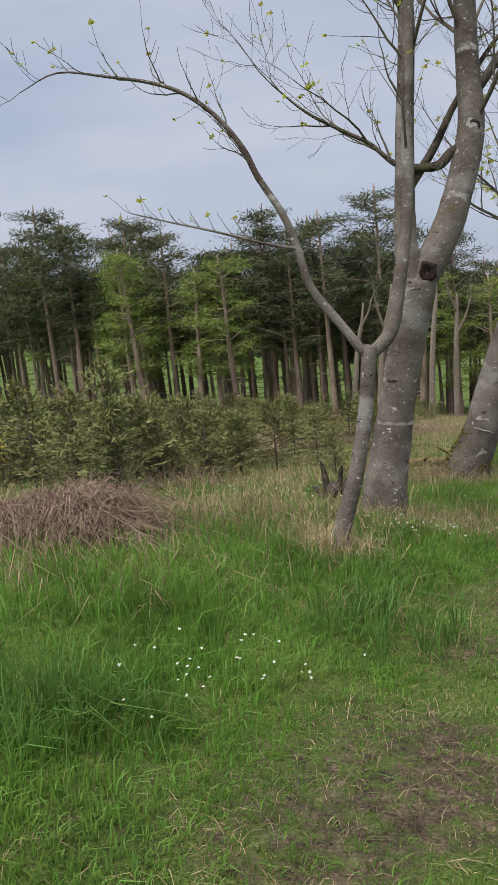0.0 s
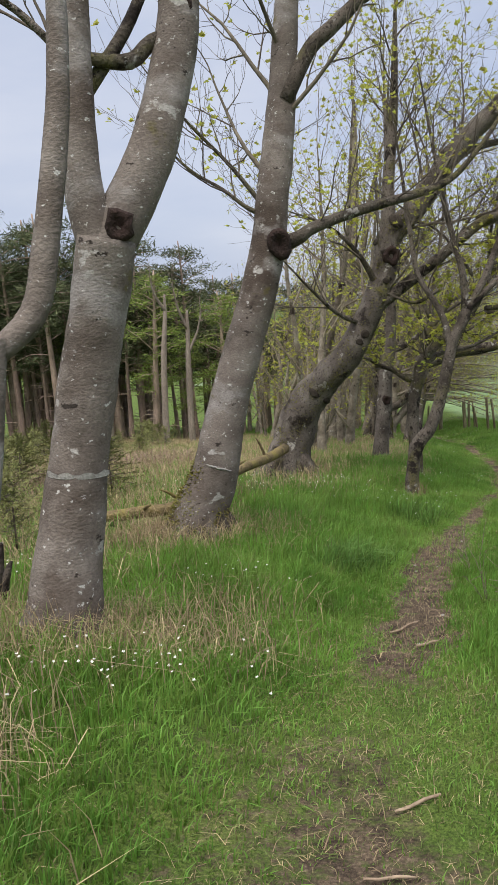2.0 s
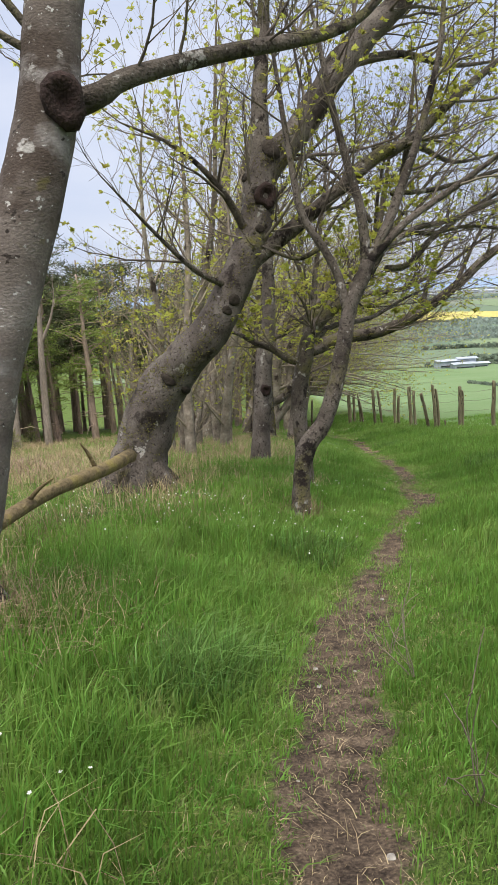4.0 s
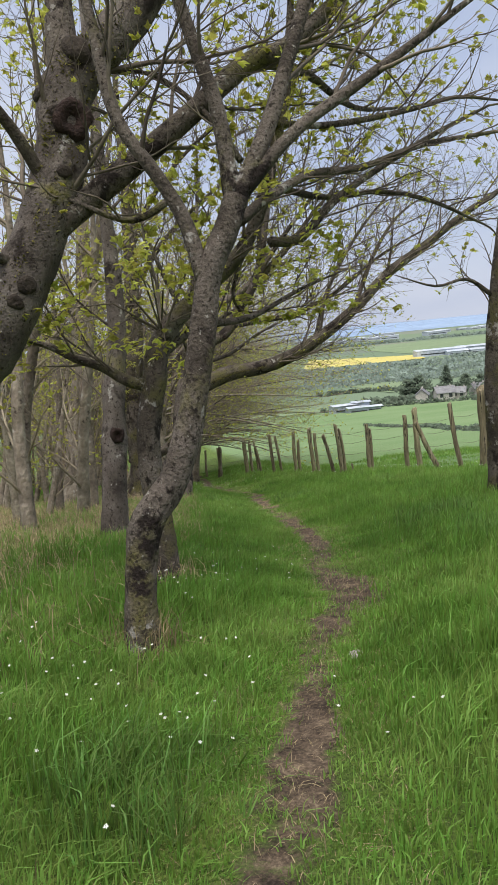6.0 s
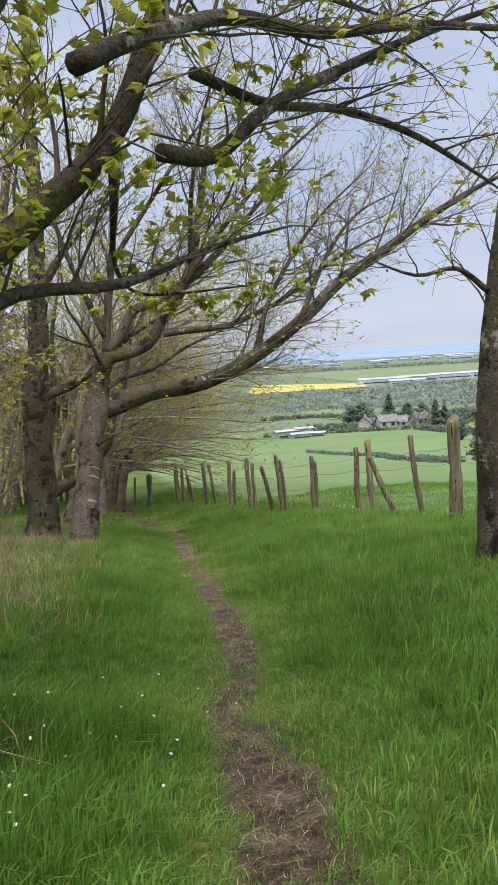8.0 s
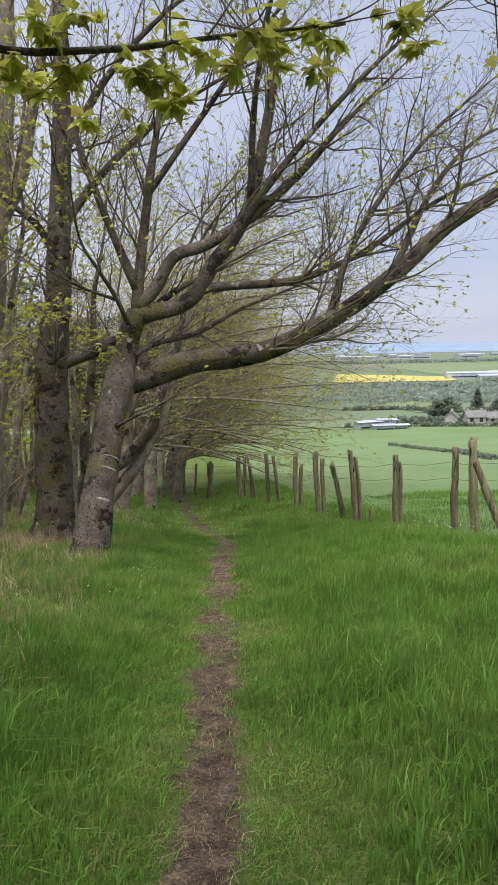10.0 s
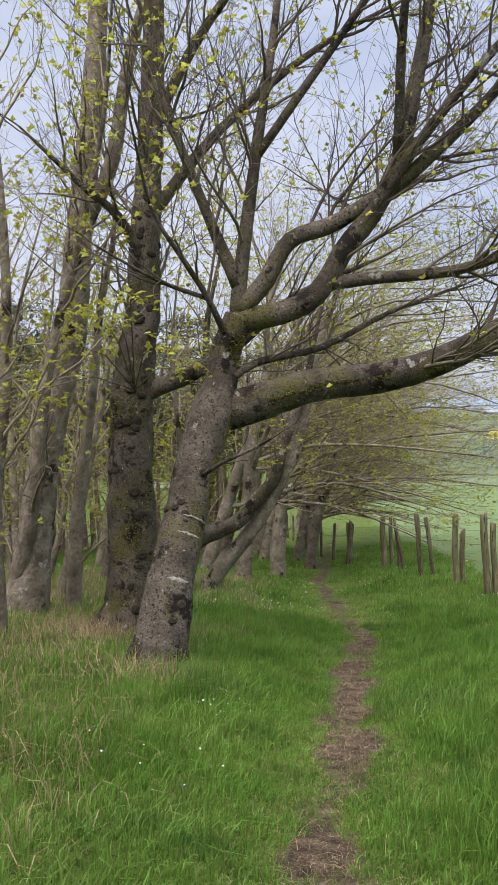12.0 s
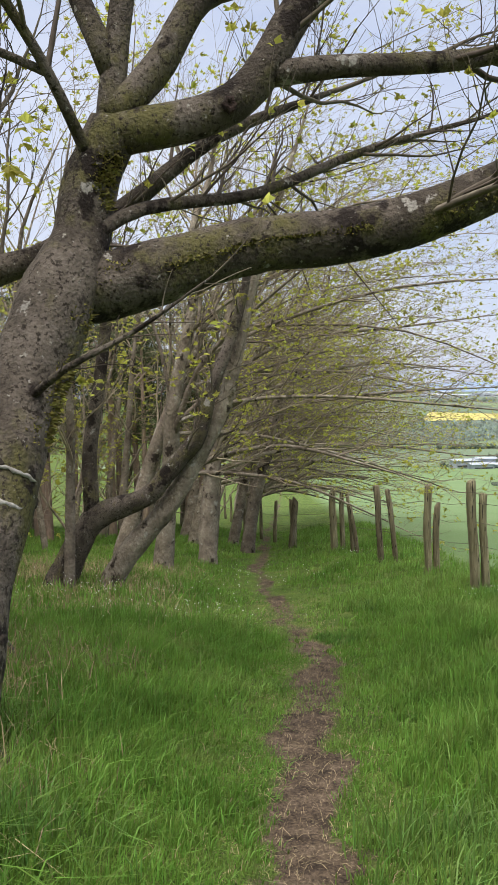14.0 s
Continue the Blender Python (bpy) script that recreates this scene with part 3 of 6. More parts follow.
def forked_tree():
    t = tree_thing("tall smooth grey tree forked into two upright stems")
    k = Tree(21, 0.15, 0.03, dense=2.2)
    limb(t, "trunk", [(1.2, 6.58, -0.55, 0.20), (1.23, 6.61, -0.41, 0.189), (1.31, 6.69, -0.04, 0.165), (1.4, 6.78, 0.33, 0.155), (1.49, 6.82, 0.71, 0.152), (1.58, 6.82, 1.08, 0.15), (1.64, 6.8, 1.38, 0.15)],
         BARK, 20, 0.07, 5, flare=0.18)
    a = limb(t, "stem", [(1.62, 6.8, 1.3, 0.13), (1.82, 6.86, 1.61, 0.131), (1.96, 6.92, 1.88, 0.126), (2.09, 7.0, 2.23, 0.117), (2.18, 7.08, 2.59, 0.108), (2.19, 7.18, 3.05, 0.098), (2.21, 7.29, 3.6, 0.089),
                        (2.3, 7.4, 4.8, 0.07), (2.5, 7.6, 6.4, 0.04), (2.6, 7.7, 7.6, 0.012)], BARK, 16, 0.06, 6)
    b = limb(t, "stem", [(1.61, 6.8, 1.3, 0.112), (1.56, 6.85, 1.64, 0.098), (1.57, 6.9, 1.92, 0.089), (1.6, 6.98, 2.28, 0.08), (1.64, 7.07, 2.74, 0.075), (1.69, 7.17, 3.19, 0.07), (1.72, 7.26, 3.65, 0.066),
                        (1.7, 7.4, 5.0, 0.045), (1.65, 7.5, 6.6, 0.015)], BARK, 14, 0.06, 7)
    k.clothe(a[0], a[1], 2, 1.9, 0.42, 0.06, 0.34)
    k.clothe(b[0], b[1], 2, 1.5, 0.5, 0.06, 0.34)
    c = limb(t, "limb", [(2.12, 7.04, 2.41, 0.052), (2.0, 7.03, 2.38, 0.042), (1.88, 7.0, 2.28, 0.042), (1.69, 6.98, 2.28, 0.033), (1.52, 6.98, 2.33, 0.023), (1.33, 7.0, 2.51, 0.019), (1.09, 7.01, 2.65, 0.016),
                        (0.82, 7.02, 2.82, 0.012), (0.56, 7.06, 3.07, 0.006)], BARK_DARK, 8, 0.05, 8)
    k.clothe(c[0], c[1], 2, 0.95, 0.42, 0.05, 0.12, aim=Vector((-0.7, 0, 0.3)))
    e = limb(t, "limb", [(1.6, 6.99, 2.08, 0.042), (1.87, 7.08, 2.44, 0.033), (2.04, 7.15, 2.73, 0.028), (2.31, 7.25, 3.1, 0.021), (2.57, 7.33, 3.4, 0.012)], BARK_DARK, 8, 0.05, 9)
    k.clothe(e[0], e[1], 1, 0.8, 0.5, 0.05, 0.2)
    e = limb(t, "limb", [(2.15, 7.1, 2.75, 0.045), (2.4, 7.15, 3.05, 0.035), (2.62, 7.2, 3.4, 0.028), (2.9, 7.2, 3.9, 0.018), (3.1, 7.3, 4.4, 0.008)], BARK_DARK, 8, 0.05, 10)
    k.clothe(e[0], e[1], 1, 0.8, 0.3, 0.05, 0.16)
    b = Build()
    for q in range(15):
        a = radians(200 + 140 * q / 14)
        w = Vector((math.cos(a), math.sin(a), 0))
        c = Vector((1.37, 6.75, 0.2 - 0.015 * math.cos(a))) + w * 0.166
        b.v += [c, c + Vector((0, 0, 0.028 + 0.008 * math.sin(q * 1.7)))]
        if q:
            i = len(b.v)
            b.f.append((i - 4, i - 2, i - 1, i - 3))
    part("lichen_band", b, LICHEN, t, "pale band round the trunk")
    knot(t, (1.70, 6.69, 1.43), 0.075)
    knot(t, (2.18, 6.99, 2.55), 0.05)
    k.finish(t)


def knot(thing, at, r):
    """A dark rotten knot, a rim round a hollow."""
    b = Build()
    rng = random.Random(int(1000 * r) + int(at[2] * 100))
    rings = [(-0.6, 1.0), (0.25, 1.05), (0.5, 0.8), (0.35, 0.5), (0.0, 0.2)]
    c = Vector(at)
    to = (Vector((at[0] - 0.6, at[1] - 3, at[2])) - c).normalized()
    s = to.cross(Vector((0, 0, 1))).normalized()
    o = s.cross(to)
    n = 12
    wob = [rng.uniform(0.8, 1.15) for _ in range(n)]
    for h, w in rings:
        for j in range(n):
            a = 2 * math.pi * j / n
            b.v.append(c + to * h * r + (s * math.cos(a) + o * math.sin(a) * 1.15) * r * w * wob[j])
    for i in range(len(rings) - 1):
        for j in range(n):
            q = (j + 1) % n
            b.f.append((i * n + j, i * n + q, (i + 1) * n + q, (i + 1) * n + j))
    b.f.append(tuple(range((len(rings) - 1) * n, len(rings) * n)))
    part("knot", b, HOLE, thing, "dark rotten knot hole")


def leaning_grey_tree():
    t = tree_thing("thick smooth grey leaning trunk with a dark knot")
    k = Tree(31, 0.2, 0.03, dense=2.3)
    a = limb(t, "trunk", [(2.44, 9.14, -1.0, 0.27), (2.49, 9.16, -0.82, 0.24), (2.67, 9.18, -0.46, 0.208), (2.78, 9.23, -0.08, 0.188), (2.92, 9.27, 0.3, 0.174), (3.07, 9.31, 0.68, 0.169), (3.22, 9.34, 1.06, 0.163), (3.35, 9.39, 1.44, 0.155),
                          (3.42, 9.44, 1.79, 0.149), (3.51, 9.5, 2.17, 0.143), (3.59, 9.56, 2.55, 0.135), (3.67, 9.63, 2.98, 0.123), (3.8, 9.7, 3.9, 0.1), (4.0, 9.8, 5.3, 0.07), (4.1, 9.9, 7.0, 0.02)], BARK, 22, 0.06, 12, flare=0.2)
    k.clothe(a[0], a[1], 2, 2.0, 0.52, 0.06, 0.33)
    b = limb(t, "limb", [(3.39, 9.35, 1.45, 0.079), (3.59, 9.26, 1.51, 0.063), (3.71, 9.24, 1.58, 0.053), (4.02, 9.26, 1.68, 0.048), (4.38, 9.26, 1.77, 0.045), (4.71, 9.27, 1.84, 0.042), (5.06, 9.28, 1.94, 0.034),
                        (5.34, 9.33, 2.12, 0.026), (5.75, 9.4, 2.55, 0.02), (6.1, 9.5, 3.1, 0.008)], BARK_DARK, 10, 0.06, 13)
    k.clothe(b[0], b[1], 1, 0.8, 0.25, 0.08, 0.22)
    c = limb(t, "limb", [(3.62, 9.52, 2.7, 0.082), (3.89, 9.53, 3.14, 0.071), (4.09, 9.51, 3.31, 0.066), (4.39, 9.5, 3.57, 0.055), (4.65, 9.49, 3.82, 0.047), (4.99, 9.51, 4.29, 0.027), (5.3, 9.5, 5.0, 0.01)], BARK_DARK, 10, 0.06, 14)
    k.clothe(c[0], c[1], 2, 1.1, 0.3, 0.06, 0.22)
    e = limb(t, "limb", [(3.4, 9.4, 1.7, 0.031), (3.2, 9.47, 1.81, 0.02), (3.02, 9.57, 1.98, 0.016), (2.79, 9.69, 2.15, 0.014), (2.63, 9.79, 2.34, 0.01), (2.48, 9.91, 2.62, 0.005)], BARK_DARK, 7, 0.04, 15)
    k.clothe(e[0], e[1], 2, 0.8, 0.2, 0.05, 0.16, aim=Vector((-0.5, 0, 0.2)))
    e = limb(t, "limb", [(3.4, 9.45, 1.75, 0.025), (3.1, 9.6, 2.2, 0.017), (2.75, 9.7, 2.6, 0.012), (2.4, 9.8, 3.1, 0.005)], BARK_DARK, 7, 0.04, 16)
    k.clothe(e[0], e[1], 1, 0.7, 0.2, 0.06, 0.15)
    knot(t, (3.40, 9.22, 1.47), 0.115)
    for q, face, half, high in ((0.155, -1.75, 0.6, 0.02), (0.21, -1.6, 0.35, 0.015)):
        lichen_patch(t, a[0], a[1], q, face, half, high, int(1000 * q))
    roots(t, (2.5, 9.16), 0.24, 6, 17)
    moss(t, a[0], a[1], 0.03, 0.14, -2.7, 0.45, 1500, 308)
    moss(t, a[0], a[1], 0.03, 0.10, -0.6, 0.5, 700, 309)
    k.finish(t)


def roots(thing, at, r, count, seed):
    rng = random.Random(seed)
    for i in range(count):
        a = 2 * math.pi * (i + rng.uniform(-0.2, 0.2)) / count
        w = Vector((math.cos(a), math.sin(a), 0))
        pts = []
        for s, up, q in ((0.35, 0.36, 0.35), (0.8, 0.16, 0.36), (1.25, 0.03, 0.27), (1.7, -0.07, 0.14)):
            p = Vector((at[0], at[1], 0)) + w * r * s
            pts.append((p.x, p.y, ground_z(p.x, p.y) + up * (0.7 + r), r * q))
        limb(thing, "root", pts, BARK_DARK, 8, 0.12, seed + i, 3)


def leaning_mossy_tree():
    t = tree_thing("big old mossy tree leaning far over with scarred bark")
    k = Tree(41, 0.6, 0.033, close=0.1, dense=2.3)
    a = limb(t, "trunk", [(4.6, 13.37, -1.85, 0.38), (4.74, 13.37, -1.58, 0.341), (4.89, 13.4, -1.14, 0.303), (5.07, 13.31, -0.65, 0.263), (5.37, 13.14, -0.24, 0.23), (5.62, 12.97, 0.05, 0.209), (5.97, 12.93, 0.61, 0.185), (6.24, 12.92, 1.19, 0.173),
                          (6.37, 12.98, 1.71, 0.173), (6.81, 12.86, 2.15, 0.155), (7.21, 12.79, 2.71, 0.149), (7.59, 12.69, 3.1, 0.137), (7.96, 12.59, 3.43, 0.125), (8.49, 12.48, 4.1, 0.09), (9.2, 12.4, 4.9, 0.05), (9.9, 12.3, 5.6, 0.015)],
             BARK_OLD, 18, 0.13, 18, flare=0.15)
    k.clothe(a[0], a[1], 2, 1.9, 0.4, 0.03, 0.2, aim=Vector((0.6, 0.2, 0)))
    for pts, lv in (([(6.35, 12.97, 1.65, 0.119), (6.45, 13.11, 2.47, 0.09), (6.58, 13.2, 3.17, 0.072), (6.69, 13.3, 3.87, 0.054), (6.8, 13.4, 5.2, 0.015)], 2),
                    ([(6.0, 12.9, 0.66, 0.1), (6.3, 12.82, 0.89, 0.09), (7.03, 12.59, 1.43, 0.078), (7.51, 12.44, 1.81, 0.072), (7.86, 12.31, 1.96, 0.06), (8.41, 12.15, 2.42, 0.048), (8.95, 11.98, 2.83, 0.03), (9.6, 11.7, 3.4, 0.01)], 2),
                    ([(6.15, 12.92, 1.0, 0.05), (5.8, 12.8, 1.5, 0.035), (5.3, 12.7, 1.9, 0.022), (4.7, 12.6, 2.1, 0.008)], 2),
                    ([(5.9, 12.93, 0.5, 0.04), (5.4, 12.7, 0.7, 0.028), (4.9, 12.5, 1.1, 0.018), (4.4, 12.4, 1.6, 0.006)], 1),
                    ([(7.3, 12.78, 2.8, 0.06), (8.2, 12.9, 3.0, 0.045), (9.3, 13.3, 3.05, 0.03), (10.6, 13.6, 3.3, 0.01)], 2), ([(7.6, 12.6, 1.9, 0.05), (8.4, 12.9, 2.0, 0.038), (9.3, 13.3, 1.9, 0.026), (10.4, 13.7, 2.1, 0.008)], 2)):
        b = limb(t, "limb", pts, BARK_DARK, 10, 0.08, 19 + lv)
        k.clothe(b[0], b[1], lv, 1.3, 0.2, 0.04, 0.17, aim=Vector((0.4, 0.1, 0)))
    knot(t, (6.3, 12.78, 1.45), 0.12)
    knot(t, (5.75, 12.8, 0.2), 0.07)
    roots(t, (4.75, 13.37), 0.36, 7, 23)
    moss(t, a[0], a[1], 0.05, 0.3, -2.2, 0.6, 3000, 306)
    moss(t, a[0], a[1], 0.3, 0.6, -2.0, 0.6, 1500, 307)
    burrs(t, a[0], a[1], 0.08, 0.6, -2.0, 0.8, 8, 311, 0.08)
    k.finish(t)


def slim_pathside_tree():
    t = tree_thing("slim crooked lichen-grey tree beside the path, branching low")
    k = Tree(51, 0.36, 0.029, close=0.09, dense=1.7)
    limb(t, "trunk", [(5.7, 11.22, -1.75, 0.105), (5.72, 11.25, -1.59, 0.097), (5.75, 11.29, -1.34, 0.084), (5.84, 11.32, -1.01, 0.089), (6.02, 11.29, -0.78, 0.079), (6.16, 11.29, -0.46, 0.076), (6.29, 11.32, -0.06, 0.076), (6.39, 11.34, 0.28, 0.071),
                      (6.52, 11.33, 0.5, 0.071), (6.6, 11.33, 0.67, 0.066)], BARK_DARK, 14, 0.13, 24, flare=0.15)
    for i, pts in enumerate(([(6.58, 11.33, 0.6, 0.051), (6.6, 11.43, 1.13, 0.043), (6.55, 11.56, 1.58, 0.038), (6.5, 11.68, 2.04, 0.033), (6.48, 11.77, 2.39, 0.028), (6.45, 11.91, 2.95, 0.02), (6.4, 12.1, 3.8, 0.006)],
                             [(6.57, 11.33, 0.6, 0.056), (6.84, 11.3, 1.06, 0.046), (7.0, 11.3, 1.4, 0.041), (7.18, 11.3, 1.79, 0.036), (7.44, 11.33, 2.48, 0.028), (7.55, 11.38, 2.97, 0.023), (7.7, 11.5, 3.9, 0.006)],
                             [(6.6, 11.33, 0.66, 0.046), (6.95, 11.23, 1.0, 0.036), (7.3, 11.11, 1.23, 0.031), (7.66, 10.99, 1.46, 0.025), (7.96, 10.89, 1.66, 0.018), (8.5, 10.8, 2.0, 0.006)],
                             [(6.35, 11.33, 0.2, 0.046), (6.33, 11.43, 0.54, 0.041), (6.25, 11.53, 0.8, 0.038), (6.1, 11.68, 1.16, 0.036), (6.08, 11.8, 1.66, 0.031), (6.07, 11.9, 2.07, 0.025), (6.07, 12.01, 2.57, 0.018), (6.0, 12.1, 3.3, 0.006)])):
        b = limb(t, "limb", pts, BARK_DARK, 10, 0.08, 25 + i)
        k.clothe(b[0], b[1], 2, 1.0, 0.25, 0.03, 0.2, aim=Vector((0.5, -0.1, 0)))
    for i, pts in enumerate(([(7.08, 12.05, 0.66, 0.039), (7.37, 12.13, 0.82, 0.034), (7.84, 12.21, 1.02, 0.031), (8.43, 12.31, 1.11, 0.027), (9.25, 12.42, 1.35, 0.024), (10.21, 12.4, 1.51, 0.016)],
                             [(7.77, 12.68, 0.61, 0.043), (8.09, 12.71, 0.64, 0.041), (8.47, 12.75, 0.92, 0.036), (9.01, 12.8, 1.2, 0.031), (9.82, 12.8, 1.57, 0.024), (10.51, 12.74, 1.85, 0.012)],
                             [(8.05, 12.8, 1.03, 0.029), (8.61, 12.91, 1.0, 0.026), (9.24, 12.99, 1.08, 0.023), (9.92, 13.0, 1.01, 0.02), (10.63, 12.96, 0.78, 0.011)],
                             [(7.66, 12.4, 1.41, 0.029), (8.29, 12.47, 1.46, 0.027), (9.15, 12.53, 1.64, 0.024), (9.94, 12.64, 1.85, 0.019), (10.61, 12.69, 1.89, 0.01)],
                             [(7.27, 12.25, 1.1, 0.024), (7.16, 12.51, 1.5, 0.021), (7.01, 12.92, 1.85, 0.016), (6.8, 13.33, 1.97, 0.009)],
                             [(6.92, 12.57, 0.93, 0.028), (6.6, 12.64, 0.77, 0.024), (6.3, 12.74, 0.88, 0.018), (6.07, 12.8, 1.0, 0.013)])):
        b = limb(t, "limb", pts, BARK_DARK, 8, 0.08, 85 + i)
        k.clothe(b[0], b[1], 1, 0.75, 0.15, 0.01, 0.13, aim=Vector((0.5, 0, 0)))
    k.finish(t)


def dark_twin_tree():
    t = tree_thing("dark mossy tree with a sharp bend and long side limbs")
    k = Tree(61, 0.9, 0.036, close=0.085, dense=1.8)
    a = limb(t, "trunk", [(6.55, 12.7, -2.0, 0.13), (6.55, 12.7, -1.81, 0.119), (6.59, 12.74, -1.41, 0.095), (6.59, 12.81, -1.07, 0.085), (6.62, 12.84, -0.73, 0.085), (6.71, 12.84, -0.4, 0.088), (6.82, 12.83, -0.04, 0.08), (7.16, 12.65, 0.3, 0.061),
                          (7.43, 12.52, 0.58, 0.054), (7.63, 12.46, 1.01, 0.047), (7.8, 12.43, 1.53, 0.037), (7.89, 12.43, 1.86, 0.034), (8.1, 12.5, 2.9, 0.01)], BARK_DARK, 14, 0.13, 30, flare=0.2)
    k.clothe(a[0], a[1], 2, 1.1, 0.45, 0.03, 0.2, aim=Vector((0.6, 0.1, 0)))
    for i, pts in enumerate(([(6.75, 12.83, -0.37, 0.051), (6.59, 12.93, -0.36, 0.044), (6.41, 13.07, -0.22, 0.034), (6.26, 13.19, -0.14, 0.03), (6.05, 13.36, 0.0, 0.02), (5.6, 13.6, 0.1, 0.008)],
                             [(6.75, 12.85, -0.2, 0.04), (7.1, 12.8, 0.0, 0.032), (7.6, 12.8, 0.05, 0.025), (8.2, 12.9, 0.25, 0.015), (8.8, 13.0, 0.4, 0.006)])):
        b = limb(t, "limb", pts, BARK_DARK, 8, 0.08, 31 + i)
        k.clothe(b[0], b[1], 1, 0.8, 0.2, 0.02, 0.15)
    b = limb(t, "limb", [(7.45, 12.5, 0.62, 0.03), (7.8, 13.2, 0.5, 0.022), (8.15, 13.9, 0.28, 0.016), (8.4, 14.1, 0.13, 0.011), (8.7, 13.98, 0.12, 0.009), (8.98, 13.78, 0.14, 0.006), (9.2, 13.62, 0.15, 0.003)], BARK_DARK, 8, 0.06, 34)
    for s in range(9, len(b[0])):
        k.leaf = 0.028
        k.grow(b[0][s], Vector((k.rng.uniform(-0.6, 0.9), k.rng.uniform(-1, 0.6), k.rng.uniform(-0.6, 0.35))), 0.26, 0.004, 0)
        k.leaf_tuft(b[0][s] + Vector((k.rng.uniform(-0.15, 0.15), k.rng.uniform(-0.15, 0.15), -0.05)), Vector((0.3, -0.2, -0.5)), 11)
        k.leaf_tuft(b[0][s] + Vector((k.rng.gauss(0, 0.16), k.rng.gauss(0, 0.16), k.rng.gauss(0.0, 0.12))), Vector((0.2, 0.3, -0.2)), 18)
        k.leaf_tuft(b[0][s] + Vector((k.rng.gauss(0, 0.2), k.rng.gauss(0, 0.2), k.rng.gauss(0.0, 0.14))), Vector((-0.3, 0.2, -0.2)), 18)
    leaf_spray(k, (6.8, 12.8, 0.0), [(6.15, 12.51, 0.39), (6.4, 12.36, 0.46), (6.59, 12.2, 0.31), (6.49, 12.31, 0.55), (6.57, 12.3, -0.1), (6.0, 12.6, 0.2), (6.3, 12.7, 0.0)], 0.034, 12)
    leaf_spray(k, (7.3, 12.6, 0.45), [(7.31, 11.9, 0.36), (7.55, 11.9, 0.7), (7.8, 12.2, 0.5), (7.0, 12.0, 0.6)], 0.03, 8)
    k.finish(t)


def pale_row_tree():
    t = tree_thing("pale blotched trunk with a burl in the tree row")
    k = Tree(65, 0.7, 0.04)
    a = limb(t, "trunk", [(7.2, 15.21, -2.35, 0.17), (7.2, 15.21, -2.08, 0.15), (7.3, 15.28, -1.5, 0.135), (7.39, 15.35, -0.99, 0.13), (7.48, 15.42, -0.5, 0.12), (7.63, 15.49, 0.15, 0.1), (7.7, 15.6, 1.4, 0.07), (7.8, 15.8, 3.0, 0.045), (7.9, 16.0, 5.0, 0.015)], BARK_OLD, 14, 0.12, 66, flare=0.2)
    k.clothe(a[0], a[1], 2, 1.3, 0.42, 0.05, 0.22)
    knot(t, (7.36, 15.2, -1.02), 0.075)
    k.finish(t)


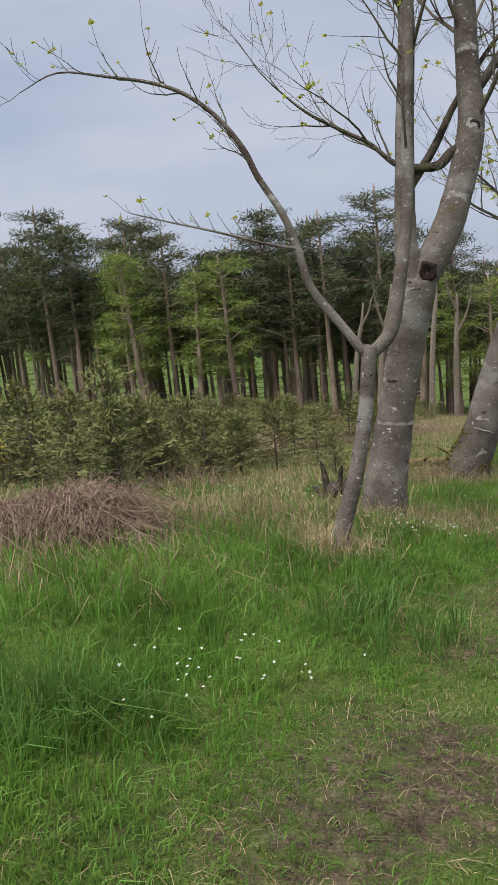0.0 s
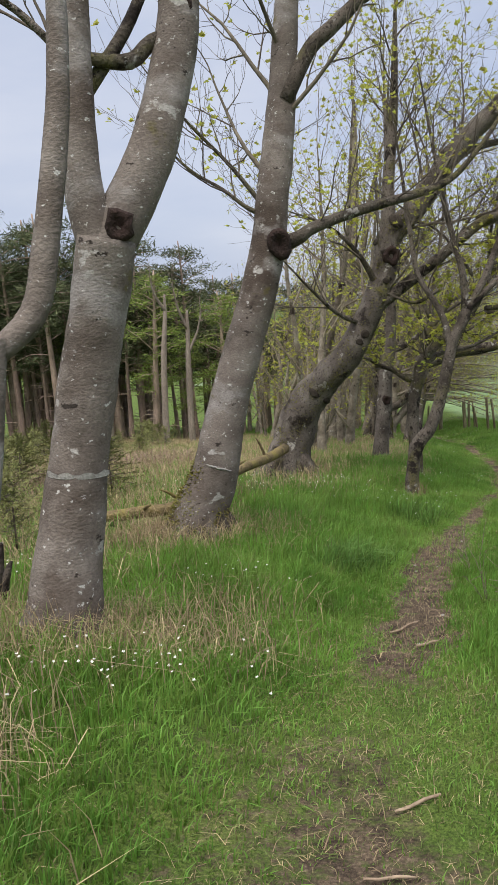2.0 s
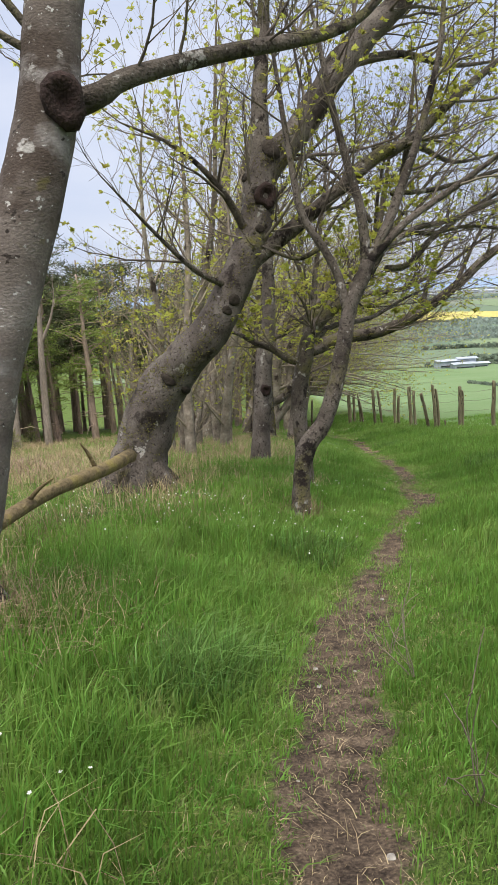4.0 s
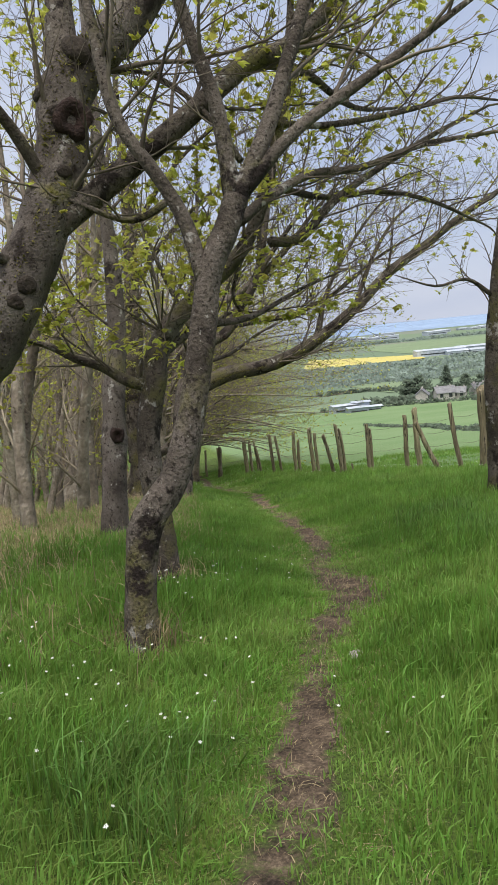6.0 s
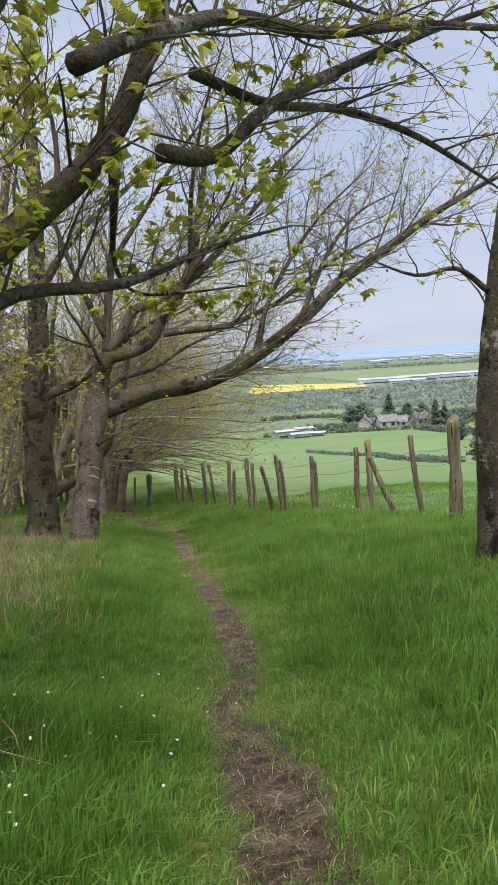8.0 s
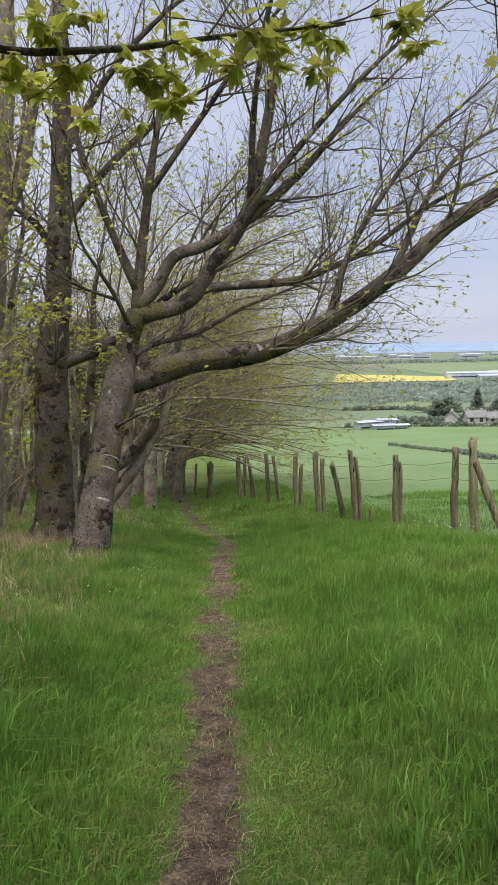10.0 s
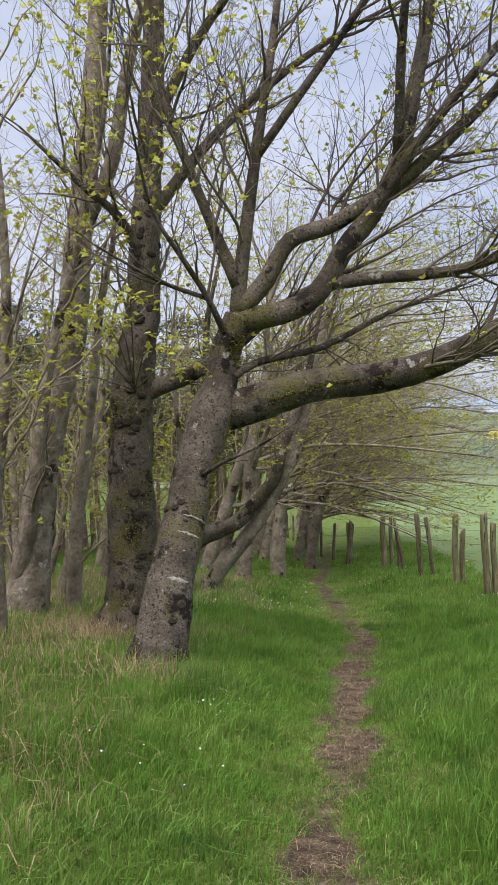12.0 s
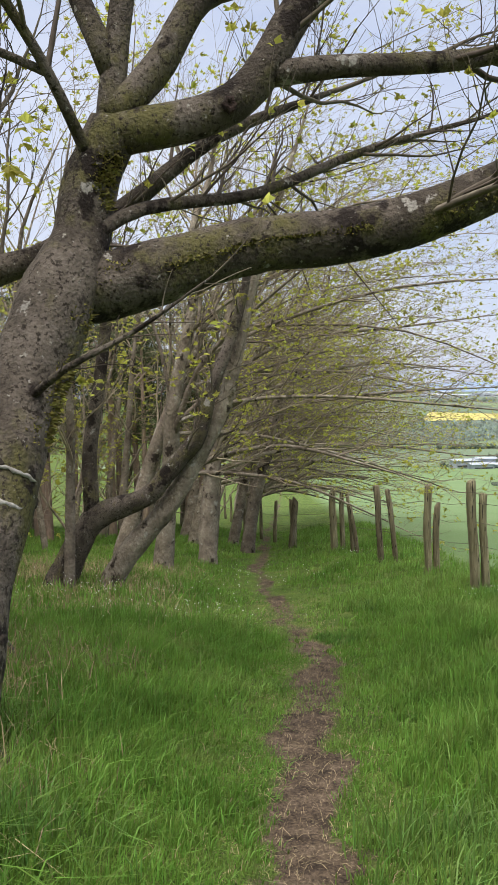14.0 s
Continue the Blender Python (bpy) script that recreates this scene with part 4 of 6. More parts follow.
def low_limbed_tree():
    t = tree_thing("big mossy tree with a heavy low limb arching over the path")
    k = Tree(71, 0.22, 0.026, close=0.085, dense=2.8)
    tr = limb(t, "trunk", [(10.66, 20.24, -3.4, 0.26), (10.72, 20.31, -3.13, 0.235), (10.89, 20.47, -2.51, 0.196), (11.09, 20.66, -1.98, 0.179), (11.25, 20.85, -1.58, 0.18), (11.44, 21.0, -1.15, 0.19), (11.57, 21.1, -0.88, 0.155), (11.63, 21.12, -0.61, 0.14),
                      (11.77, 21.1, -0.28, 0.135)], BARK_DARK, 22, 0.09, 35, flare=0.15)
    a = limb(t, "limb", [(11.46, 21.05, -1.15, 0.16), (11.6, 21.05, -1.14, 0.165), (11.92, 20.96, -1.05, 0.162), (12.35, 20.81, -0.92, 0.15), (12.86, 20.55, -0.87, 0.14), (13.28, 20.3, -0.76, 0.13), (13.9, 19.9, -0.42, 0.116), (14.57, 19.43, 0.15, 0.104), (15.13, 19.1, 0.72, 0.092),
                        (15.8, 18.7, 1.2, 0.08), (16.49, 18.3, 1.72, 0.062), (17.28, 17.8, 2.2, 0.039), (18.2, 17.3, 2.6, 0.012)], BARK_DARK, 18, 0.10, 36)
    k.clothe(a[0], a[1], 2, 1.8, 0.35, 0.02, 0.22)
    for i, (pts, lv, ln) in enumerate((
            ([(11.75, 21.1, -0.35, 0.082), (11.79, 21.12, 0.02, 0.068), (11.9, 21.14, 0.69, 0.059), (12.04, 21.16, 1.46, 0.05), (12.15, 21.17, 2.0, 0.041), (12.27, 21.19, 2.72, 0.03), (12.4, 21.2, 4.0, 0.008)], 2, 1.3),
            ([(11.74, 21.1, -0.33, 0.12), (12.22, 20.93, -0.22, 0.106), (12.48, 20.85, -0.04, 0.1), (12.7, 20.79, 0.32, 0.095), (12.98, 20.72, 0.67, 0.091), (13.21, 20.67, 1.12, 0.082), (13.39, 20.67, 1.8, 0.073), (13.52, 20.67, 2.34, 0.059), (13.8, 20.7, 3.6, 0.012)], 2, 1.4),
            ([(12.5, 20.85, 0.0, 0.07), (12.9, 20.69, 0.04, 0.057), (13.33, 20.53, 0.06, 0.054), (13.67, 20.4, 0.1, 0.05), (14.01, 20.28, 0.21, 0.045), (14.6, 20.0, 0.5, 0.04), (15.4, 19.6, 1.1, 0.03), (16.4, 19.2, 1.6, 0.01)], 2, 1.4),
            ([(11.76, 21.1, -0.24, 0.091), (12.02, 21.03, 0.06, 0.082), (12.24, 20.98, 0.41, 0.077), (12.59, 20.86, 0.54, 0.075), (12.94, 20.74, 0.74, 0.073), (13.29, 20.63, 0.98, 0.068), (13.64, 20.52, 1.3, 0.061), (14.0, 20.42, 1.65, 0.05), (14.35, 20.32, 2.05, 0.036), (15.2, 20.0, 2.9, 0.01)], 2, 1.4),
            ([(11.5, 21.0, -0.95, 0.04), (11.9, 21.05, -0.7, 0.036), (12.6, 21.1, -0.55, 0.032), (13.4, 21.2, -0.2, 0.025), (14.3, 21.2, 0.1, 0.012)], 1, 1.0),
            ([(12.65, 20.8, 0.25, 0.06), (13.6, 20.4, 1.6, 0.045), (14.8, 20.0, 2.9, 0.028), (16.0, 19.6, 3.9, 0.008)], 2, 1.4),
            ([(13.85, 19.92, -0.45, 0.05), (14.3, 19.9, 0.6, 0.04), (15.2, 19.7, 1.8, 0.026), (16.4, 19.5, 2.8, 0.008)], 2, 1.4),
            ([(14.5, 19.45, 0.1, 0.05), (15.3, 19.6, 1.2, 0.038), (16.3, 19.8, 2.0, 0.024), (17.5, 19.9, 2.5, 0.008)], 2, 1.3),
            ([(12.0, 21.15, 1.2, 0.045), (12.8, 21.0, 2.3, 0.036), (13.6, 20.8, 3.4, 0.024), (14.6, 20.6, 4.4, 0.008)], 2, 1.4),
            ([(13.2, 20.67, 1.1, 0.05), (13.0, 20.2, 2.2, 0.036), (12.9, 19.6, 3.2, 0.022), (12.9, 19.0, 4.0, 0.008)], 2, 1.3),
            ([(11.66, 21.1, -0.5, 0.036), (11.4, 20.85, -0.15, 0.027), (11.15, 20.7, 0.15, 0.022), (10.85, 20.5, 0.5, 0.015), (10.6, 20.0, 1.0, 0.008)], 2, 1.1),
            ([(11.4, 20.85, -0.15, 0.022), (10.95, 20.85, 0.0, 0.016), (10.4, 20.7, 0.25, 0.006)], 1, 0.9),
            ([(11.78, 21.12, 0.0, 0.07), (11.55, 21.3, 0.7, 0.05), (11.25, 21.4, 1.6, 0.035), (10.95, 21.4, 2.8, 0.01)], 2, 1.3),
            ([(11.2, 20.7, -1.7, 0.022), (11.35, 20.45, -1.55, 0.016), (11.6, 20.2, -1.4, 0.010), (11.85, 19.95, -1.2, 0.004)], 0, 0.4))):
        b = limb(t, "limb", pts, BARK_DARK, 12, 0.09, 37 + i)
        k.clothe(b[0], b[1], lv, ln, 0.25, 0.03, 0.2)
    leaf_spray(k, (12.6, 21.1, -0.55), [(13.2, 21.6, -0.3), (13.0, 21.2, -1.1), (13.5, 21.0, -1.3)], 0.03, 6)
    leaf_spray(k, (14.2, 19.7, -0.2), [(14.3, 19.6, -0.55), (14.8, 19.35, -0.3), (15.2, 19.1, -0.05), (13.8, 19.95, -0.85), (14.6, 19.5, -0.7), (15.0, 19.3, -0.5)], 0.03, 9)
    knot(t, (12.3, 20.78, -0.2), 0.035)
    for q, face, half, high in ((0.265, -1.55, 0.5, 0.04), (0.34, -1.5, 0.6, 0.025), (0.37, -1.35, 0.7, 0.02), (0.31, -1.75, 0.4, 0.02), (0.235, -1.2, 0.14, 0.025)):
        lichen_patch(t, tr[0], tr[1], q, face, half, high, int(1000 * q))
    roots(t, (10.72, 20.31), 0.23, 6, 44)
    moss(t, tr[0], tr[1], 0.05, 0.16, -1.5, 0.9, 2400, 301)
    burrs(t, tr[0], tr[1], 0.1, 0.5, -1.7, 0.9, 16, 312, 0.035)
    moss(t, tr[0], tr[1], 0.4, 0.6, -0.5, 0.25, 900, 302)
    moss(t, tr[0], tr[1], 0.85, 0.98, -1.0, 0.5, 600, 303)
    moss(t, a[0], a[1], 0.05, 0.6, 4.4, 0.5, 1200, 304)
    k.finish(t)
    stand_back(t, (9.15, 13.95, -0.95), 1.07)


def bent_trees():
    """Crooked mossy trunks of the row that lean towards the path."""
    k = Tree(95, 0.6, 0.032, close=0.12)
    t = tree_thing("crooked mossy tree bent low towards the path")
    a = limb(t, "trunk", [(12.4, 27.03, -4.45, 0.23), (12.48, 27.01, -4.2, 0.2), (12.73, 26.94, -3.7, 0.165), (12.95, 26.87, -3.38, 0.155), (13.52, 26.63, -3.14, 0.13), (13.91, 26.5, -2.71, 0.116), (14.19, 26.4, -2.36, 0.101), (14.35, 26.37, -1.86, 0.087), (14.73, 26.29, -0.85, 0.065), (14.98, 26.27, 0.15, 0.036), (15.3, 26.3, 1.2, 0.01)], BARK_DARK, 14, 0.15, 96, flare=0.2)
    k.clothe(a[0], a[1], 2, 1.3, 0.5, 0.04, 0.2)
    a = limb(t, "stem", [(12.89, 26.91, -3.4, 0.109), (12.9, 26.97, -2.55, 0.094), (13.03, 26.98, -1.83, 0.087), (13.19, 27.0, -0.82, 0.072), (13.28, 27.06, 0.34, 0.051), (13.54, 27.05, 1.48, 0.025), (13.7, 27.1, 2.6, 0.008)], BARK_DARK, 12, 0.12, 97)
    k.clothe(a[0], a[1], 2, 1.2, 0.35, 0.04, 0.22)
    k.finish(t)
    k = Tree(98, 0.6, 0.032, close=0.12)
    t = tree_thing("pale slanting tree with a mossy foot in the row")
    a = limb(t, "trunk", [(13.00, 26.96, -4.5, 0.18), (13.11, 26.93, -4.27, 0.16), (13.39, 26.84, -3.83, 0.148), (13.82, 26.69, -3.33, 0.133), (14.26, 26.56, -2.6, 0.118), (14.57, 26.48, -2.02, 0.103), (14.81, 26.44, -1.14, 0.089), (15.07, 26.41, -0.19, 0.067), (15.46, 26.33, 0.91, 0.037), (15.85, 26.31, 2.0, 0.01)], BARK_FAR, 14, 0.13, 99, flare=0.2)
    k.clothe(a[0], a[1], 2, 1.3, 0.4, 0.03, 0.2, aim=Vector((0.4, 0, 0)))
    k.finish(t)
    k = Tree(92, 0.3, 0.03, close=0.12)
    t = tree_thing("upright tree with an old round branch scar")
    a = limb(t, "trunk", [(9.94, 24.5, -3.76, 0.263), (10.13, 24.51, -2.61, 0.214), (10.34, 24.52, -1.47, 0.197), (10.67, 24.49, -0.16, 0.189), (10.79, 24.52, 0.82, 0.181), (10.96, 24.55, 2.04, 0.156), (11.15, 24.59, 3.52, 0.132), (11.23, 24.66, 4.75, 0.115), (11.31, 24.73, 5.98, 0.074)], BARK_FAR, 14, 0.12, 93, flare=0.2)
    k.clothe(a[0], a[1], 2, 1.4, 0.4, 0.04, 0.26)
    a = limb(t, "stem", [(10.89, 24.51, 1.23, 0.107), (11.26, 24.41, 2.04, 0.099), (11.51, 24.41, 3.26, 0.082), (11.88, 24.36, 4.57, 0.049)], BARK_FAR, 10, 0.1, 94)
    k.clothe(a[0], a[1], 2, 1.1, 0.3, 0.04, 0.24)
    knot(t, (10.73, 24.38, 0.82), 0.11)
    k.finish(t)


def burred_tree():
    t = tree_thing("tall upright tree with knobbly burred mossy trunk")
    k = Tree(81, 0.3, 0.03, close=0.085, dense=2.4)
    a = limb(t, "trunk", [(10.9, 22.6, -3.8, 0.34), (10.92, 22.62, -3.53, 0.307), (11.0, 22.65, -2.92, 0.265), (11.03, 22.71, -2.19, 0.252), (11.07, 22.77, -1.36, 0.238), (11.12, 22.81, -0.8, 0.215), (11.26, 22.83, 0.03, 0.182), (11.33, 22.89, 0.87, 0.162),
                          (11.42, 22.93, 1.7, 0.145), (11.49, 22.98, 2.54, 0.134), (11.55, 23.04, 3.37, 0.112), (11.6, 23.1, 5.0, 0.06), (11.7, 23.1, 6.5, 0.015)], BARK_DARK, 22, 0.15, 45, flare=0.2)
    k.clothe(a[0], a[1], 2, 1.8, 0.45, 0.05, 0.3)
    for pts in ([(11.15, 22.78, -0.98, 0.112), (11.4, 22.7, -0.86, 0.105), (11.7, 22.6, -0.75, 0.09), (12.2, 22.5, -0.45, 0.07), (12.9, 22.4, 0.1, 0.05), (13.8, 22.3, 0.5, 0.02)],
                [(11.3, 22.9, 0.9, 0.08), (12.2, 22.8, 2.0, 0.055), (13.4, 22.6, 3.0, 0.035), (14.8, 22.4, 3.8, 0.01)],
                [(11.4, 22.95, 1.9, 0.07), (12.0, 22.5, 3.0, 0.05), (12.8, 22.0, 3.9, 0.03), (13.8, 21.6, 4.6, 0.01)],
                [(11.3, 22.85, 0.5, 0.07), (11.0, 22.7, 0.95, 0.05), (10.6, 22.5, 1.2, 0.035), (10.0, 22.4, 1.7, 0.01)]):
        b = limb(t, "limb", pts, BARK_DARK, 10, 0.1, 46)
        k.clothe(b[0], b[1], 2, 1.1, 0.2, 0.04, 0.2)
    leaf_spray(k, (11.05, 22.4, -0.9), [(10.63, 20.9, -0.3), (10.91, 20.8, -0.54), (11.15, 20.6, -0.77), (10.48, 20.95, -0.26), (10.74, 20.9, -0.14), (10.3, 21.3, -0.5), (10.0, 21.0, -0.9)], 0.036, 14)
    roots(t, (10.92, 22.62), 0.3, 7, 47)
    moss(t, a[0], a[1], 0.06, 0.4, -1.6, 0.7, 2400, 305)
    burrs(t, a[0], a[1], 0.04, 0.62, -2.2, 0.9, 90, 310, 0.05)
    k.finish(t)
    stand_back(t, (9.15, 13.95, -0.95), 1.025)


def fence_side_tree():
    t = tree_thing("dark upright tree between the path and the fence")
    k = Tree(91, 0.5, 0.03)
    x, y = 11.44, 13.55
    z = ground_z(x, y)
    a = limb(t, "trunk", [(x, y, z - 0.1, 0.14), (x, y, z + 0.5, 0.125), (x - 0.03, y, z + 1.3, 0.115), (x + 0.08, y - 0.04, z + 2.4, 0.10), (x + 0.2, y - 0.12, z + 3.4, 0.085), (x + 0.35, y - 0.2, z + 5, 0.05), (x + 0.5, y - 0.3, z + 6.6, 0.012)], BARK_DARK, 14, 0.1, 48, flare=0.2)
    k.clothe(a[0], a[1], 1, 1.0, 0.45, 0.03, 0.30)
    for pts, lv in (([(x, y, z + 2.3, 0.03), (x - 0.3, y + 0.1, z + 2.5, 0.02), (x - 0.7, y + 0.2, z + 2.45, 0.014), (x - 1.2, y + 0.3, z + 2.6, 0.005)], 1),):
        b = limb(t, "limb", pts, BARK_DARK, 8, 0.08, 49)
        k.clothe(b[0], b[1], lv, 0.6 if lv == 1 else 1.2, 0.2, 0.02, 0.16)
    k.finish(t)


def row_tree(seed, height, lean, label):
    """A tree of the windswept row, at the origin; its long limbs sweep along +x."""
    t = tree_thing(label, "trees of the windswept row")
    k = Tree(seed, 0.42, 0.033, sweep=(0.45, 0, 0.0), close=0.115, dense=1.6)
    rng = random.Random(seed)
    pts = [(0, 0, -0.35, 0.18)]
    for i in range(9):
        s = i / 8
        pts.append((lean * s ** 1.4 + 0.16 * rng.uniform(-1, 1) * s, 0.25 * rng.uniform(-1, 1) * s, height * s, 0.155 * (1 - s) ** 0.8 + 0.012))
    a = limb(t, "trunk", pts, BARK_FAR, 12, 0.18, seed, 3, flare=0.3)
    k.clothe(a[0], a[1], 2, 1.7, 0.38, 0.07, 0.3)
    for i in range(13):
        j = int(len(a[0]) * (0.35 + 0.042 * i + rng.uniform(-0.02, 0.02)))
        p = a[0][j]
        r = a[1][j] * rng.uniform(0.25, 0.48)
        out, side, up = rng.uniform(1.6, 4.6), rng.uniform(-1.8, 1.8), rng.uniform(0.8, 3.4)
        if i % 2 == 0 and i < 9:
            out, up = rng.uniform(3.6, 6.2), rng.uniform(-0.45, 0.9)
        if i % 4 == 3:
            out *= -0.45
        w1, w2 = rng.uniform(-0.25, 0.25), rng.uniform(-0.25, 0.25)
        q = [(p.x, p.y, p.z, r), (p.x + out * 0.25, p.y + side * 0.3 + w1, p.z + 0.5 + up * 0.35, r * 0.75), (p.x + out * 0.6, p.y + side * 0.7 + w2, p.z + 0.65 + up * 0.7 + w1, r * 0.5), (p.x + out, p.y + side, p.z + 0.6 + up, r * 0.2)]
        b = limb(t, "limb", q, BARK_FAR, 8, 0.1, seed + i, 3)
        k.clothe(b[0], b[1], 2, 1.35, 0.15, 0.0, 0.2)
    k.finish(t, TWIG_PALE)
    return t


def thin_tree(seed, label):
    """A thin bare pole of a tree, at the origin."""
    t = tree_thing(label, "thin trees behind the row")
    k = Tree(seed, 0.5, 0.034, close=0.12)
    rng = random.Random(seed)
    h = rng.uniform(5, 6.5)
    pts = [(0, 0, -0.3, 0.085)] + [(rng.uniform(-0.25, 0.25) * s, rng.uniform(-0.25, 0.25) * s, h * s, 0.075 * (1 - s) + 0.008) for s in (0.02, 0.2, 0.4, 0.6, 0.8, 1)]
    a = limb(t, "trunk", pts, BARK_FAR, 8, 0.1, seed, 3)
    k.clothe(a[0], a[1], 2, 1.4, 0.22, 0.06, 0.22)
    k.finish(t, TWIG_PALE)
    return t


def placed(thing, x, y, turn, size, tilt=(0, 0)):
    return pose(x, y, ground_z(x, y), tilt[0], tilt[1], 0) @ pose(0, 0, 0, 0, 0, turn) @ Matrix.Scale(size, 4)


def pine(seed, larch=False):
    """A tall pine with a bare trunk and a clumped crown, at the origin."""
    name = "larch_tree" if larch else "pine_tree"
    t = tagged(new(name), "slender young larch with bright green new needles" if larch else "tall dark pine with a bare trunk and clumped crown", "tree", "shelterbelt of pines")
    rng = random.Random(seed)
    h = rng.uniform(8.6, 11.2) * (0.72 if larch else 1)
    lean = (rng.uniform(-0.5, 0.5), rng.uniform(-0.5, 0.5))
    pts = [(0, 0, -0.3, 0.17)] + [(lean[0] * s + rng.uniform(-0.1, 0.1) * s, lean[1] * s, h * s, 0.15 * (1 - s) + 0.015) for s in (0.03, 0.2, 0.4, 0.6, 0.8, 0.9)]
    line, rad = limb(t, "trunk", pts, PINE_BARK, 8, 0.08, seed, 2)
    br, nd = Build(), Build()

    def clump(c, size, count):
        for _ in range(count):
            d = Vector((rng.gauss(0, 1), rng.gauss(0, 1), rng.gauss(0.35, 0.5))).normalized()
            p = c + Vector((rng.gauss(0, 0.5), rng.gauss(0, 0.5), rng.gauss(0, 0.17))) * size
            s = d.orthogonal().normalized()
            s.rotate(Matrix.Rotation(rng.uniform(0, 6.28), 3, d))
            ln, w = size * rng.uniform(0.25, 0.55), size * rng.uniform(0.024, 0.045)
            nd.tri(p - s * w, p + s * w, p + d * ln)

    def at(z):
        s = max(0.0, min(0.999, z / h)) * (len(line) - 3) + 1
        i = int(s)
        return line[i].lerp(line[min(i + 1, len(line) - 1)], s - i)

    low = 0.34 if larch else rng.uniform(0.46, 0.62)
    n = 34
    for i in range(n):
        s = low + (1 - low) * ((i + rng.random()) / n) ** 0.9
        p = at(h * s)
        a = rng.uniform(0, 6.28)
        k = (s - low) / (1 - low)
        reach = (1.3 if larch else 1.9) * max(0.05, 1 - k ** 2.6) ** 0.7 * (0.55 + 0.45 * min(1, k * 3)) * rng.uniform(0.2, 1.2) + 0.15
        if rng.random() < 0.15:
            reach *= 1.4
        tip = p + Vector((math.cos(a) * reach, math.sin(a) * reach, reach * rng.uniform(-0.1, 0.55)))
        br.tube([p, p.lerp(tip, 0.55) + Vector((0, 0, 0.06)), tip], [0.03, 0.02, 0.008], 4, cap=False)
        for q in ((0.6, 1.0) if reach > 0.7 else (0.9,)):
            clump(p.lerp(tip, q), rng.uniform(0.42, 0.72) if not larch else 0.5, 62 if not larch else 60)
    clump(at(h * 0.97), 0.5, 40)
    for i in range(9):
        s = rng.uniform(0.15, low)
        p = at(h * s)
        a = rng.uniform(0, 6.28)
        ln = rng.uniform(0.5, 1.5)
        br.tube([p, p + Vector((math.cos(a), math.sin(a), 0.1)) * ln * 0.6, p + Vector((math.cos(a), math.sin(a), -0.1)) * ln], [0.022, 0.014, 0.005], 4, cap=False)
    part("deadwood", br, PINE_BARK, t, "thin dead and living branches", kind="stuff")
    part("foliage", nd, LARCH if larch else NEEDLES, t, smooth=False, kind="stuff")
    return t


def conifer_sapling(seed):
    t = tagged(new("conifer_sapling"), "scrubby young conifer among rough dry grass", "sapling", "saplings in the clearing")
    rng = random.Random(seed)
    h = rng.uniform(0.9, 1.35)
    st, nd = Build(), Build()
    st.tube([(0, 0, -0.1), (0.02, 0, h * 0.5), (0, 0.02, h)], [0.02, 0.014, 0.003], 5)
    for i in range(110):
        s = rng.random() ** 0.9
        a = rng.uniform(0, 6.28)
        reach = (0.62 * (1.02 - s) + 0.06) * rng.uniform(0.5, 1.25)
        p = Vector((rng.uniform(-0.1, 0.1), rng.uniform(-0.1, 0.1), h * (0.04 + 0.94 * s)))
        tip = p + Vector((math.cos(a) * reach, math.sin(a) * reach, rng.uniform(-0.05, 0.22)))
        st.tube([p, tip], [0.006, 0.002], 3, cap=False)
        for q in range(19):
            c = p.lerp(tip, 0.2 + 0.85 * rng.random())
            d = ((tip - p).normalized() + Vector((rng.gauss(0, 0.7), rng.gauss(0, 0.7), rng.gauss(0, 0.7)))).normalized()
            w = d.orthogonal().normalized() * 0.009
            nd.tri(c - w, c + w, c + d * rng.uniform(0.05, 0.09))
    part("stem", st, TWIG, t)
    part("foliage", nd, SCRUB, t, smooth=False, kind="stuff")
    return t


# -- the trees near the path
slender_tree()
forked_tree()
leaning_grey_tree()
leaning_mossy_tree()
slim_pathside_tree()
dark_twin_tree()
pale_row_tree()
low_limbed_tree()
burred_tree()
bent_trees()
fence_side_tree()

# -- the row beyond
rows = [row_tree(101, 7.2, 1.3, "old row tree leaning over the fence with drooping limbs"), row_tree(102, 6.4, 0.5, "old row tree with upright trunk and layered limbs"),
        row_tree(103, 6.8, 2.2, "bent row tree sweeping towards the field")]
FAR_ROW = [(14.4, 31.5), (15.9, 30.7), (17.9, 33.3), (18.5, 35.6), (17.0, 34.5), (19.9, 37.6), (21.1, 40.2), (22.2, 43.0), (23.6, 46.0), (24.6, 49.2), (26.0, 52.5), (27.4, 56.0), (14.6, 29.4), (20.4, 38.8), (22.9, 44.6), (17.6, 36.8), (19.2, 40.6), (20.6, 44.2), (22.2, 48.0), (28.6, 59.0), (25.4, 54.6)]
rng = random.Random(5)
for i, (x, y) in enumerate(FAR_ROW):
    kind = rows[i % 3]
    m = placed(kind, x, y, -27 + rng.uniform(-30, 30), rng.uniform(0.8, 1.12), (rng.uniform(-7, 7), rng.uniform(-4, 14)))
    if i < 3:
        kind.matrix_basis = m
    else:
        copy_thing(kind, m).matrix_basis = m
thin = [thin_tree(201, "thin bare tree with a few fresh leaves"), thin_tree(202, "thin bare tree with many fine twigs"), thin_tree(203, "thin crooked bare tree")]
